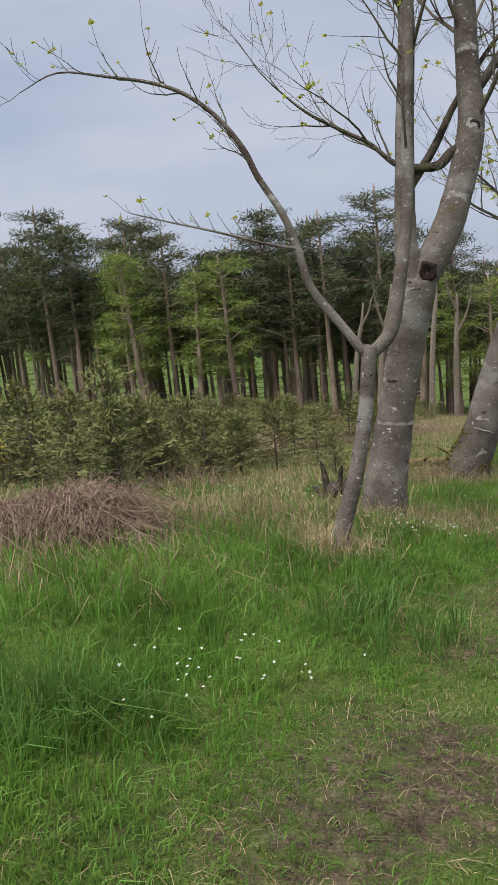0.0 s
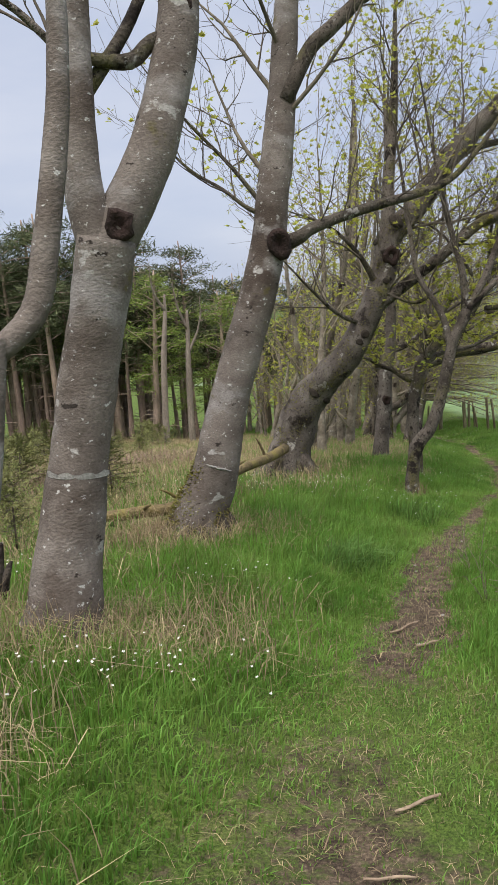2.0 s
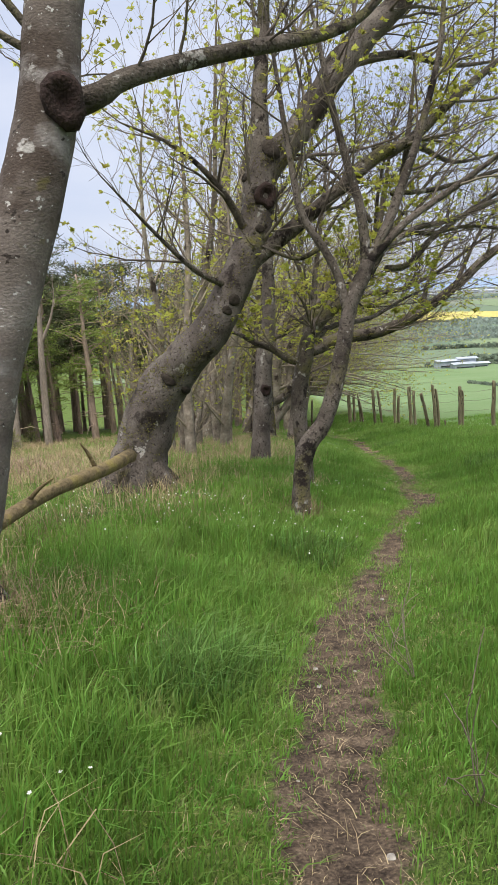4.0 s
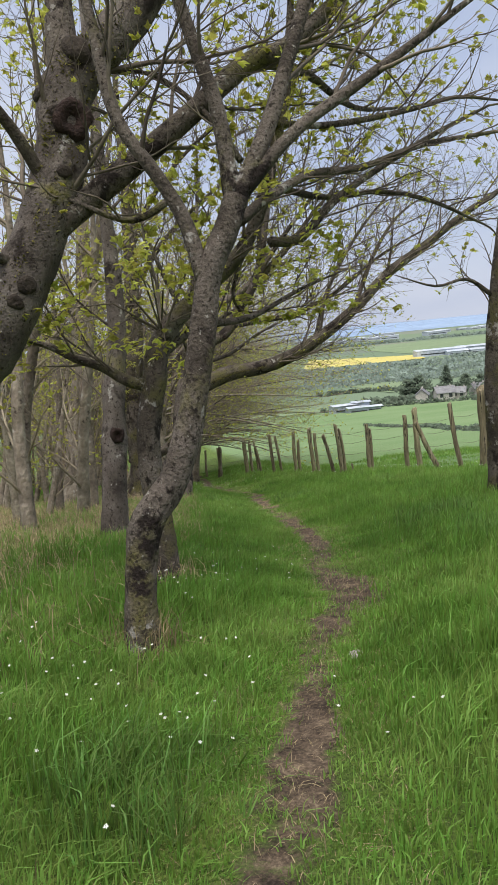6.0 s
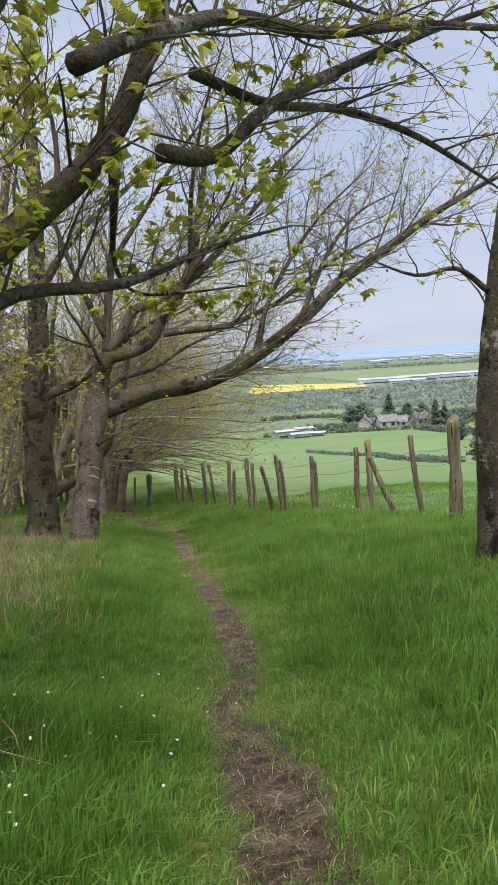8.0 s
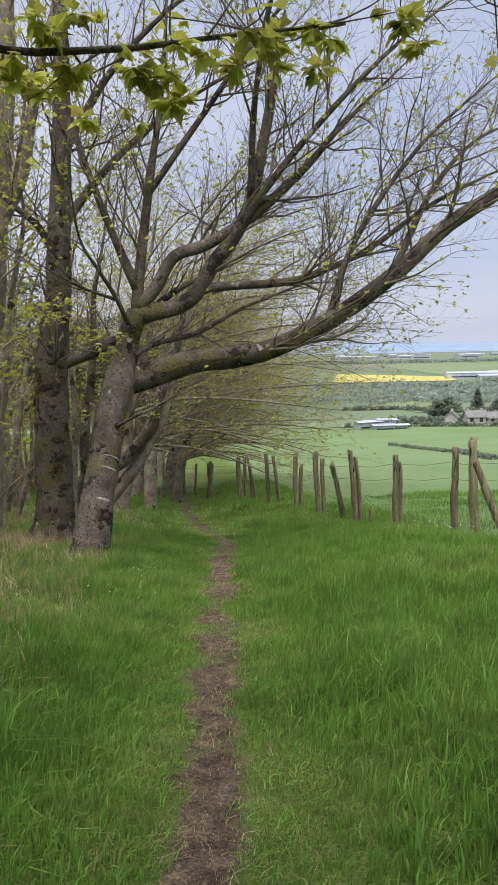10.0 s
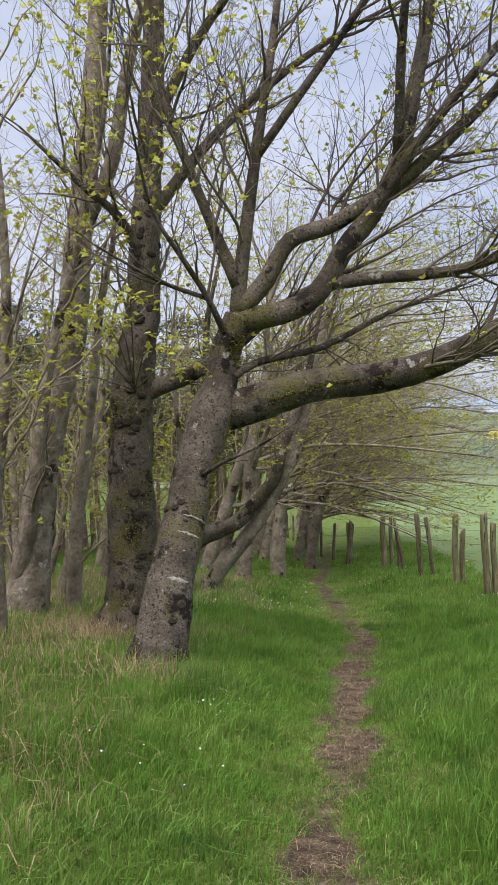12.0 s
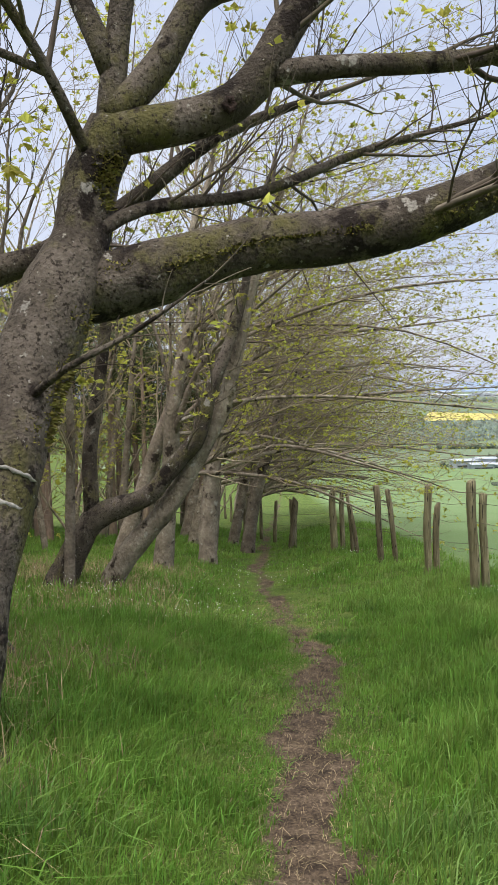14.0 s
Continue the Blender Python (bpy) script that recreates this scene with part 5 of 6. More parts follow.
spots = [(6.9, 17.4), (7.2, 18.6), (9.0, 20.6), (8.4, 21.4), (9.6, 22.8), (10.2, 28.4), (11.6, 28.8), (12.0, 32.4), (14.0, 33.4), (15.2, 36.4), (17.4, 39.0), (18.4, 42.0), (10.6, 26.65), (9.82, 24.47), (10.6, 25.0), (8.2, 19.0), (7.6, 20.5), (8.8, 22.0), (9.0, 27.5), (11.0, 30.0), (12.4, 31.0), (10.0, 32.0), (13.2, 33.0), (14.5, 35.0), (11.8, 34.5), (15.5, 38.0), (9.4, 29.5), (13.0, 37.0), (16.8, 41.0)]
for i in range(8):
    spots.append(xy_of(rng.uniform(-4.5, -0.3), rng.uniform(26, 38)))
for i in range(10):
    spots.append(xy_of(rng.uniform(-7.0, 0.2), rng.uniform(27, 46)))
for i, (x, y) in enumerate(spots):
    kind = thin[i % 3]
    m = placed(kind, x, y, rng.uniform(0, 360), rng.uniform(0.75, 1.35), (rng.uniform(-12, 12), rng.uniform(-6, 18)))
    if i < 3:
        kind.matrix_basis = m
    else:
        copy_thing(kind, m).matrix_basis = m

# -- the shelterbelt of pines
pines = [pine(s) for s in range(301, 308)]
larches = [pine(311, True), pine(312, True)]
used = set()
for i in range(310):
    s, deep = rng.uniform(-0.25, 1.18) if i < 190 else rng.uniform(0.55, 1.1), rng.random() ** 1.3
    x, y = -20 + 30 * s + 0.37 * deep * 15 + rng.uniform(-0.6, 0.6), 42 - 12 * s + 0.93 * deep * 15 + rng.uniform(-0.6, 0.6)
    if x > 8.5 and y < 36:
        continue
    kind = rng.choice(larches) if (deep < 0.35 and rng.random() < 0.2) else rng.choice(pines)
    m = placed(kind, x, y, rng.uniform(0, 360), rng.uniform(0.68, 1.12) * (1.1 - 0.3 * s))
    if kind.name not in used:
        used.add(kind.name)
        kind.matrix_basis = m
    else:
        copy_thing(kind, m).matrix_basis = m

for x, y, s in ((-6.6, 34.6, 1.12), (-3.9, 33.8, 1.0), (-2.2, 33.0, 1.02), (5.4, 30.4, 0.95), (-3.0, 34.6, 0.95), (-7.4, 36.0, 1.06)):
    m = placed(larches[0], x, y, rng.uniform(0, 360), s)
    copy_thing(larches[0] if s > 1 else larches[1], m).matrix_basis = m



def dead_pine(x, y, h, lean, fork, seed):
    t = tagged(new("dead_pine"), "pale barkless dead pine with forked bare branches", "tree", "dead pines before the shelterbelt")
    z = ground_z(x, y)
    k = Tree(seed, 0.0, dense=0.8)
    a = limb(t, "trunk", [(x, y, z - 0.3, 0.13), (x + lean * 0.1, y, z + h * 0.2, 0.115), (x + lean * 0.5, y, z + h * 0.6, 0.095), (x + lean, y, z + h * 0.85, 0.07), (x + lean * 1.15, y, z + h, 0.03)], DEAD_WOOD, 10, 0.12, seed)
    for q, sx, up in fork:
        p = a[0][int(q * (len(a[0]) - 1))]
        b = limb(t, "limb", [(p.x, p.y, p.z, 0.06), (p.x + sx * 0.5, p.y - 0.1, p.z + up * 0.55, 0.04), (p.x + sx * 0.7, p.y - 0.2, p.z + up, 0.02)], DEAD_WOOD, 8, 0.12, seed + 1)
        k.clothe(b[0], b[1], 1, 0.9, 0.4, 0.05, 0.5)
    k.finish(t, DEAD_WOOD)


for x, y, h, lean, fork, seed in ((3.5, 28.5, 5.0, 0.6, ((0.62, -0.5, 1.5), (0.8, 0.7, 1.2)), 811), (5.3, 27.6, 5.0, 0.3, ((0.85, -0.6, 0.9),), 812), (6.3, 28.2, 4.6, 0.15, ((0.6, 0.7, 1.3), (0.75, -0.6, 1.4)), 813), (2.6, 28.9, 4.4, 0.5, ((0.7, 0.6, 1.0),), 814)):
    dead_pine(x, y, h, lean, fork, seed)

# -- saplings and scrub in the clearing
saps = [conifer_sapling(401), conifer_sapling(402), conifer_sapling(403)]
for i in range(250):
    if i < 40:
        x, y = rng.uniform(-4.6, -0.2), rng.uniform(7.4, 13.0)
    else:
        y = 11.5 + 20 * rng.random() ** 1.4
        x = rng.uniform(-4 - 0.45 * y, 0.1 + 0.3 * (y - 9.5))
    kind = saps[i % 3]
    m = placed(kind, x, y, rng.uniform(0, 360), rng.uniform(0.4, 0.85))
    if i < 3:
        kind.matrix_basis = m
    else:
        copy_thing(kind, m).matrix_basis = m


for x, y, k in ((-1.33, 7.6, 1.0), (-1.75, 7.75, 0.85), (-1.0, 8.3, 0.72), (-0.58, 8.9, 0.85), (-2.3, 8.0, 0.95), (-2.9, 8.6, 0.9), (-2.0, 8.9, 0.8), (-1.6, 9.4, 0.9), (-0.9, 9.6, 0.8), (-0.25, 9.8, 0.7), (0.2, 10.2, 0.75), (-2.6, 9.8, 0.9), (-3.3, 9.6, 0.9), (0.75, 10.6, 0.7), (1.6, 11.3, 0.7), (2.0, 12.2, 0.75), (0.92, 8.85, 0.5)):
    m = placed(saps[0], x, y, rng.uniform(0, 360), k)
    copy_thing(rng.choice(saps), m).matrix_basis = m


def gorse_bush(x, y, seed):
    t = tagged(new("gorse_bush"), "small dark gorse bush with a few yellow flowers", "bush")
    r = random.Random(seed)
    z = ground_z(x, y)
    st, lf, fl = Build(), Build(), Build()
    for i in range(26):
        p = Vector((x + r.gauss(0, 0.05), y + r.gauss(0, 0.05), z - 0.03))
        e = p + Vector((r.gauss(0, 0.16), r.gauss(0, 0.16), r.uniform(0.35, 0.8)))
        st.tube([p, p.lerp(e, 0.5) + Vector((0, 0, 0.05)), e], [0.009, 0.006, 0.002], 4, cap=False)
        for _ in range(50):
            c = p.lerp(e, r.uniform(0.25, 1.05))
            d = Vector((r.gauss(0, 1), r.gauss(0, 1), r.gauss(0.4, 1))).normalized()
            w = d.orthogonal().normalized() * 0.005
            lf.tri(c - w, c + w, c + d * r.uniform(0.03, 0.06))
        if i % 3 == 0:
            for _ in range(9):
                c = p.lerp(e, r.uniform(0.6, 1.05)) + Vector((r.gauss(0, 0.02), r.gauss(0, 0.02), 0))
                d = Vector((r.gauss(0, 1), r.gauss(0, 1), r.gauss(0.3, 1))).normalized()
                w = d.orthogonal().normalized() * 0.011
                fl.quad(c - w, c + d * 0.012, c + w, c - d * 0.012)
    part("stem", st, TWIG, t)
    part("foliage", lf, SCRUB, t, smooth=False, kind="stuff")
    part("blossom", fl, GORSE, t, "bright yellow blossom", smooth=False, kind="stuff")


gorse_bush(-2.62, 8.1, 821)
gorse_bush(-2.75, 8.3, 822)


def dead_heap(x, y, wide, high, count, seed):
    """A mound of arching dead stems."""
    t = tagged(new("bracken_heap"), "tangled mound of dead brown bracken and bramble stems", "brush heap")
    r = random.Random(seed)
    b = Build()
    for _ in range(count):
        px, py = x + r.gauss(0, wide * 0.45), y + r.gauss(0, wide * 0.3)
        dome = high * (0.35 + 1.1 * noise.noise(Vector((px * 2.3, py * 2.3, seed))) ** 2 + 0.5 * noise.noise(Vector((px * 4, py * 4, 1))) + 0.4) * math.exp(-((px - x) / wide) ** 2 - ((py - y) / wide / 0.7) ** 2)
        a, ln = r.uniform(0, 6.28), r.uniform(0.12, 0.4)
        p = Vector((px, py, ground_z(px, py) + dome * r.uniform(0.2, 0.95)))
        d = Vector((math.cos(a) * ln, math.sin(a) * ln, r.uniform(-0.12, 0.08)))
        b.tube([p, p + d * 0.5 + Vector((0, 0, r.uniform(0.02, 0.1))), p + d - Vector((0, 0, r.uniform(0.0, 0.14)))], [0.0035, 0.003, 0.0015], 3, cap=False)
    part("stem_tangle", b, BRACKEN, t, kind="stuff")


dead_heap(-1.0, 5.4, 0.55, 0.4, 1300, 831)
dead_heap(-1.55, 5.3, 0.4, 0.3, 700, 832)

# -- the fence
def fence_post(x, y, h, r, lean_x, lean_y, split=False):
    p = tagged(new("fence_post"), "weathered grey-brown wooden fence post, split and leaning" if split else "weathered round wooden fence post", "post", "posts of the field fence")
    p.location = (x, y, ground_z(x, y))
    b = Build()
    rows_ = [k / 10 for k in range(10)] + [0.985, 1.0]
    b.tube([(lean_x * q + 0.012 * math.sin(5 * q + 3 * x), lean_y * q + 0.012 * math.sin(4 * q + y), h * q - 0.2 * (q == 0)) for q in rows_], [r * (1.1 - 0.16 * q) * (0.72 if q == 1 else 1) for q in rows_], 11, lumps=0.34 if split else 0.24, seed=x)
    cut = random.Random(int(100 * x))
    tilt = cut.uniform(-0.9, 0.9)
    for p_ in b.v[-22:]:
        p_.z += (p_.x - lean_x) * tilt
    part("post_shaft", b, POST, p)
    return p


posts = [(14.30, 16.15, 1.42, 0.085, 0.02, 0), (14.52, 16.3, 1.38, 0.065, 0, 0.0), (15.53, 17.76, 1.32, 0.045, -0.14, 0.1), (15.76, 18.55, 1.0, 0.05, -0.36, 0.25), (15.80, 19.1, 1.38, 0.058, -0.1, 0.03), (15.92, 19.6, 1.27, 0.048, -0.05, 0.0),
         (15.83, 20.75, 1.2, 0.046, -0.05, 0.0), (15.91, 20.73, 1.08, 0.032, -0.06, 0.0), (16.0, 21.6, 0.3, 0.025, 0, 0), (16.19, 22.2, 1.32, 0.052, -0.1, 0.03), (16.28, 22.17, 1.2, 0.034, -0.09, 0.03), (16.17, 22.5, 1.08, 0.045, -0.28, 0.0), (16.87, 24.27, 1.32, 0.055, -0.03, 0.02), (16.99, 24.23, 1.15, 0.045, -0.02, 0.0),
         (17.41, 25.84, 1.28, 0.052, 0.0, 0.03), (17.53, 25.8, 1.0, 0.045, -0.02, 0.0), (17.83, 27.62, 1.3, 0.05, -0.12, 0), (18.08, 27.55, 1.22, 0.042, -0.2, 0.0), (18.5, 29.43, 0.95, 0.045, -0.16, 0.0), (18.5, 29.6, 1.2, 0.035, -0.1, 0.0),
         (18.94, 31.05, 1.28, 0.075, 0.0, 0.05), (19.12, 31.0, 1.2, 0.05, 0.0, 0.0), (19.15, 33.5, 1.2, 0.06, 0.2, 0.1), (19.35, 33.7, 1.2, 0.06, -0.05, 0), (19.5, 34.0, 1.15, 0.05, 0.1, 0), (19.95, 36.0, 1.2, 0.05, 0.05, 0), (20.3, 37.6, 1.2, 0.05, -0.05, 0),
         (20.8, 39.4, 1.2, 0.05, 0.03, 0), (21.4, 41.4, 1.2, 0.05, 0, 0), (22.1, 43.6, 1.2, 0.05, 0.04, 0), (22.8, 46.0, 1.2, 0.05, 0, 0), (23.6, 48.6, 1.2, 0.05, 0, 0)]
for q in posts:
    fence_post(*q, split=abs(q[4]) > 0.2)
wire = tagged(new("fence_wire"), "slack rusty barbed fence wire strung between posts", "wire")
main = [q for q in posts if q[2] > 1.19]
for h in (0.55, 0.82, 1.05):
    b = Build()
    for p, q in zip(main, main[1:]):
        a = Vector((p[0] + p[4] * h / p[2], p[1], ground_z(p[0], p[1]) + h))
        c = Vector((q[0] + q[4] * h / q[2], q[1], ground_z(q[0], q[1]) + h))
        b.tube([a, a.lerp(c, 0.5) - Vector((0, 0, 0.04)), c], [0.003] * 3, 3, cap=False)
    part("strand", b, WIRE, wire)

# -- fallen log and sticks
log = tagged(new("fallen_log"), "long mossy fallen log lying in dry grass", "log")
lp = []
for x, y, r, up in ((4.6, 13.0, 0.075, 0.42), (4.11, 12.14, 0.065, 0.36), (3.39, 11.23, 0.055, 0.26), (2.75, 10.3, 0.055, 0.18), (2.3, 9.75, 0.06, 0.17), (2.01, 9.69, 0.06, 0.14), (1.76, 9.76, 0.055, 0.1), (1.2, 9.8, 0.04, 0.06)):
    lp.append((x, y, ground_z(x, y) + up, r))
limb(log, "log_trunk", lp, MOSS, 12, 0.15, 60)
for i, (x, y, up, dx, dy, dz) in enumerate(((4.0, 12.0, 0.36, -0.15, -0.1, 0.3), (3.2, 11.0, 0.24, 0.2, -0.2, 0.22), (2.5, 10.0, 0.18, -0.25, -0.1, 0.2), (2.05, 9.7, 0.15, 0.05, -0.25, 0.12))):
    z = ground_z(x, y) + up
    limb(log, "snag", [(x, y, z, 0.022), (x + dx * 0.5, y + dy * 0.5, z + dz * 0.6, 0.016), (x + dx, y + dy, z + dz, 0.006)], MOSS, 6, 0.15, 160 + i, 3)
for i, (x, y, a, ln, r) in enumerate(((2.2, 4.7, 0, 0.16, 0.009), (3.13, 6.55, 30, 0.3, 0.011), (3.08, 6.2, 15, 0.16, 0.013), (2.1, 6.15, 50, 0.42, 0.018), (2.62, 8.68, -8, 0.95, 0.012), (2.3, 7.6, 35, 0.3, 0.007), (1.95, 4.4, -15, 0.14, 0.007))):
    s = tagged(new("fallen_stick"), "short dead stick lying on the ground", "stick")
    w = Vector((math.cos(radians(a)), math.sin(radians(a)), 0))
    pts = []
    for q in (-0.5, -0.2, 0.15, 0.5):
        p = Vector((x, y, 0)) + w * ln * q + Vector((-w.y, w.x, 0)) * 0.035 * ln * math.sin(q * 7)
        pts.append((p.x, p.y, ground_z(p.x, p.y) + r * 0.9 + 0.008, 0.66 * r * (1.15 - abs(q) * 0.8)))
    limb(s, "stick_wood", pts, STICK, 6, 0.15, 61 + i, 2)


def stump():
    s = tagged(new("tree_stump"), "small dark rotten stump with torn upright snags", "stump")
    x, y = 0.83, 7.15
    z = ground_z(x, y)
    for i, (dx, dy, h, r) in enumerate(((0, 0, 0.22, 0.075), (-0.05, 0.02, 0.42, 0.03), (0.04, 0.03, 0.36, 0.028), (0.06, -0.03, 0.26, 0.025), (-0.09, -0.02, 0.2, 0.03))):
        limb(s, "snag", [(x + dx, y + dy, z - 0.05, r * 1.3), (x + dx * 1.3, y + dy, z + h * 0.4, r), (x + dx * 1.8, y + dy, z + h * 0.8, r * 0.8), (x + dx * 2.2, y + dy, z + h, r * 0.3)], BARK_DARK, 8, 0.25, 70 + i, 3)


stump()


def shoot(x, y, h, seed):
    """A low bare sapling shoot beside the path."""
    s = tagged(new("sapling_shoot"), "low bare dark twiggy shoot in the grass", "sapling")
    k = Tree(seed, 0.0)
    z = ground_z(x, y)
    for i in range(3):
        k.grow(Vector((x, y, z - 0.02)), Vector((k.rng.uniform(-0.8, 0.5), k.rng.uniform(-0.5, 0.5), 1)), h * k.rng.uniform(0.7, 1.1), 0.004, 1, rise=0.02)
    part("stem", k.twigs, TWIG_PALE, s, kind="stuff")


for i, (x, y, h) in enumerate(((3.84, 6.78, 0.42), (4.3, 7.7, 0.3), (3.95, 6.6, 0.3), (4.4, 8.0, 0.3))):
    shoot(x, y, h, 80 + i)


def stone(x, y, r, seed):
    s = tagged(new("stone"), "small pale stone on the path", "stone", "stones on the path")
    b = bmesh.new()
    bmesh.ops.create_icosphere(b, subdivisions=2, radius=r)
    for v in b.verts:
        v.co *= 1 + 0.35 * noise.noise(v.co / r * 0.9 + Vector((seed, 0, 0)))
        v.co.z *= 0.45
    me = bpy.data.meshes.new("stone_body")
    b.to_mesh(me)
    b.free()
    part("stone_body", me, STONE, s)
    s.location = (x, y, ground_z(x, y) + r * 0.12)


stone(6.46, 10.44, 0.045, 1)
for i in range(7):
    v = rng.uniform(6.5, 10.5)
    u = float(path_u(v)) + rng.uniform(-0.2, 0.2)
    stone(*xy_of(u, v), rng.uniform(0.006, 0.015), i + 2)


# ---- grasses and flowers ----
def blades(name, u, v, height, width, lean, mat, label, seed, sink=0.02):
    r = np.random.default_rng(seed)
    n = len(u)
    x, y = xy_of(u, v)
    z = land(u, v) - sink
    a, f = r.uniform(0, 2 * np.pi, n), r.uniform(0, 2 * np.pi, n)
    tip = np.abs(r.normal(0, 1, n)) * lean
    dx, dy = np.cos(a), np.sin(a)
    wx, wy = np.cos(f) * width / 2, np.sin(f) * width / 2
    base = np.stack([x, y, z], -1)
    side = np.stack([wx, wy, np.zeros(n)], -1)
    mid = base + np.stack([dx * tip * height * 0.28, dy * tip * height * 0.28, height * 0.58], -1)
    top = base + np.stack([dx * tip * height, dy * tip * height, height * np.maximum(0.15, 1 - 0.33 * tip ** 1.5)], -1)
    verts = np.stack([base - side, base + side, mid + side * 0.8, mid - side * 0.8, top], 1).reshape(-1, 3)
    k = np.arange(n)[:, None] * 5
    me = fast_mesh(name, verts, k + np.array([[0, 1, 2, 3]]), k + np.array([[3, 2, 4]]))
    me.materials.append(mat)
    return tagged(new(name, me), label, "grass", kind="stuff")


def tufts(name, u, v, height, width, lean, mat, label, seed, per=7, spread=0.022):
    """Tufts of blades that share a root and fan outwards, bowed a little by the wind."""
    r = np.random.default_rng(seed)
    n = len(u) * per
    u, v, height = np.repeat(u, per), np.repeat(v, per), np.repeat(height, per) * r.uniform(0.45, 1.2, n)
    a, off = r.uniform(0, 2 * np.pi, n), np.abs(r.normal(0, spread, n))
    x, y = xy_of(u, v)
    x, y = x + np.cos(a) * off, y + np.sin(a) * off
    z = land(u, v) - 0.02
    fan = np.repeat(r.uniform(0.3, 1.0, n // per), per)
    tip = np.abs(r.normal(0.25, 0.55, n)) * lean * (0.4 + fan)
    dx, dy = np.cos(a) + 0.45, np.sin(a) - 0.2
    f = r.uniform(0, 2 * np.pi, n)
    w = width * r.uniform(0.75, 1.3, n) / 2
    base = np.stack([x, y, z], -1)
    side = np.stack([np.cos(f) * w, np.sin(f) * w, np.zeros(n)], -1)
    mid = base + np.stack([dx * tip * height * 0.26, dy * tip * height * 0.26, height * 0.6], -1)
    top = base + np.stack([dx * tip * height * 0.9, dy * tip * height * 0.9, height * np.maximum(0.2, 1 - 0.33 * tip ** 1.4)], -1)
    verts = np.stack([base - side, base + side, mid + side * 0.8, mid - side * 0.8, top], 1).reshape(-1, 3)
    k = np.arange(n)[:, None] * 5
    me = fast_mesh(name, verts, k + np.array([[0, 1, 2, 3]]), k + np.array([[3, 2, 4]]))
    me.materials.append(mat)
    return tagged(new(name, me), label, "grass", kind="stuff")


def scatter(n, u0, u1, v0, v1, seed):
    r = np.random.default_rng(seed)
    return r.uniform(u0, u1, n), r.uniform(v0, v1, n), r


def tall(u, v):
    """How tall the grass stands, by place."""
    d = np.abs(u - path_u(v))
    clump_ = 0.55 + 0.9 * soft_noise(u * 1.5, v * 1.5, 31) * (0.5 + soft_noise(u * 4.5, v * 4.5, 32))
    return clump_ * np.clip(0.34 + (d - 0.15) * 0.8, 0.25, 1.0) * np.clip(0.72 + (v - 4.5) * 0.15, 0.72, 1.0)


def keep_green(u, v, r, bias=0.0):
    d = u - path_u(v)
    k = r.random(len(u)) > bare(u, v) * 1.25
    dry = np.clip((-d - 1.9) / 1.2, 0, 0.85) * np.clip((22 - v) / 6, 0.35, 1)
    worn = 0.35 * np.exp(-((d - 0.15) / 0.7) ** 2) * np.clip((7 - v) / 1.5, 0, 1)
    return k & (r.random(len(u)) > dry + worn + bias) & (u < 4.6)


for n_, v0_, v1_, seed_ in ((36000, 0.2, 13, 1), (36000, 13, 27.5, 4)):
    r = np.random.default_rng(seed_)
    v = r.uniform(v0_, v1_, n_)
    u = path_u(v) + np.clip(r.normal(0, 1.6, n_), -3.4, 3.4)
    k = keep_green(u, v, r)
    u, v = u[k], v[k]
    tufts("grass", u, v, 0.17 * tall(u, v) * r.uniform(0.7, 1.2, len(u)), 0.0065, 0.75, GRASS, "lush green meadow grass", seed_ + 1)
r = np.random.default_rng(71)
v = r.uniform(0.2, 25, 32000)
u = path_u(v) + np.clip(r.normal(0, 0.9, len(v)), -2.2, 2.6)
k = keep_green(u, v, r)
u, v = u[k], v[k]
tufts("grass", u, v, 0.07 * r.uniform(0.5, 1.2, len(u)) * (0.5 + tall(u, v)), 0.0055, 0.9, GRASS, "dense short green turf", 72, per=6, spread=0.03)
u, v, r = scatter(26000, -1.3, 2.2, 0.2, 9.0, 75)
k = r.random(len(u)) > bare(u, v) * 1.1
u, v = u[k], v[k]
tufts("grass", u, v, 0.032 * r.uniform(0.6, 1.5, len(u)), 0.005, 1.3, TURF, "low trodden turf beside the path", 76, per=6, spread=0.03)
r = np.random.default_rng(73)
tu, tv = [], []
for x, y, rad, n in ((3.4, 8.05, 0.2, 110), (3.55, 8.25, 0.2, 90), (11.0, 20.0, 0.3, 110), (11.05, 21.3, 0.3, 90), (-0.35, 2.75, 0.25, 70), (0.9, 3.9, 0.3, 60), (8.8, 11.4, 0.3, 70), (9.9, 13.1, 0.4, 90), (12.6, 19.3, 0.4, 90), (5.0, 9.9, 0.3, 60), (12.9, 17.2, 0.4, 80)):
    cu, cv = uv_of(x, y)
    tu.append(cu + r.normal(0, rad * 0.55, n))
    tv.append(cv + r.normal(0, rad * 0.55, n))
u, v = np.concatenate(tu), np.concatenate(tv)
tufts("grass_tussock", u, v, 0.24 * r.uniform(0.7, 1.2, len(u)), 0.006, 1.0, TUSSOCK, "dark green tussocks of coarser grass", 74, per=9)
u, v, r = scatter(60000, 2.5, 5.2, 12, 30, 44)
blades("grass", u, v, 0.15 * tall(u, v) * r.uniform(0.45, 1.25, len(u)), 0.008, 0.55, GRASS, "thick green grass along the fence", 45)
u, v, r = scatter(45000, 5.0, 10.5, 13, 34, 66)
blades("grass", u, v, 0.12 * r.uniform(0.4, 1.3, len(u)) * (0.4 + soft_noise(u * 0.7, v * 0.7, 67)), 0.011, 0.6, GRASS, "short pasture grass beyond the fence", 68)
u, v, r = scatter(110000, -1, 3, 1, 30, 46)
k = np.abs(u - path_u(v)) < 0.45
u, v = u[k], v[k]
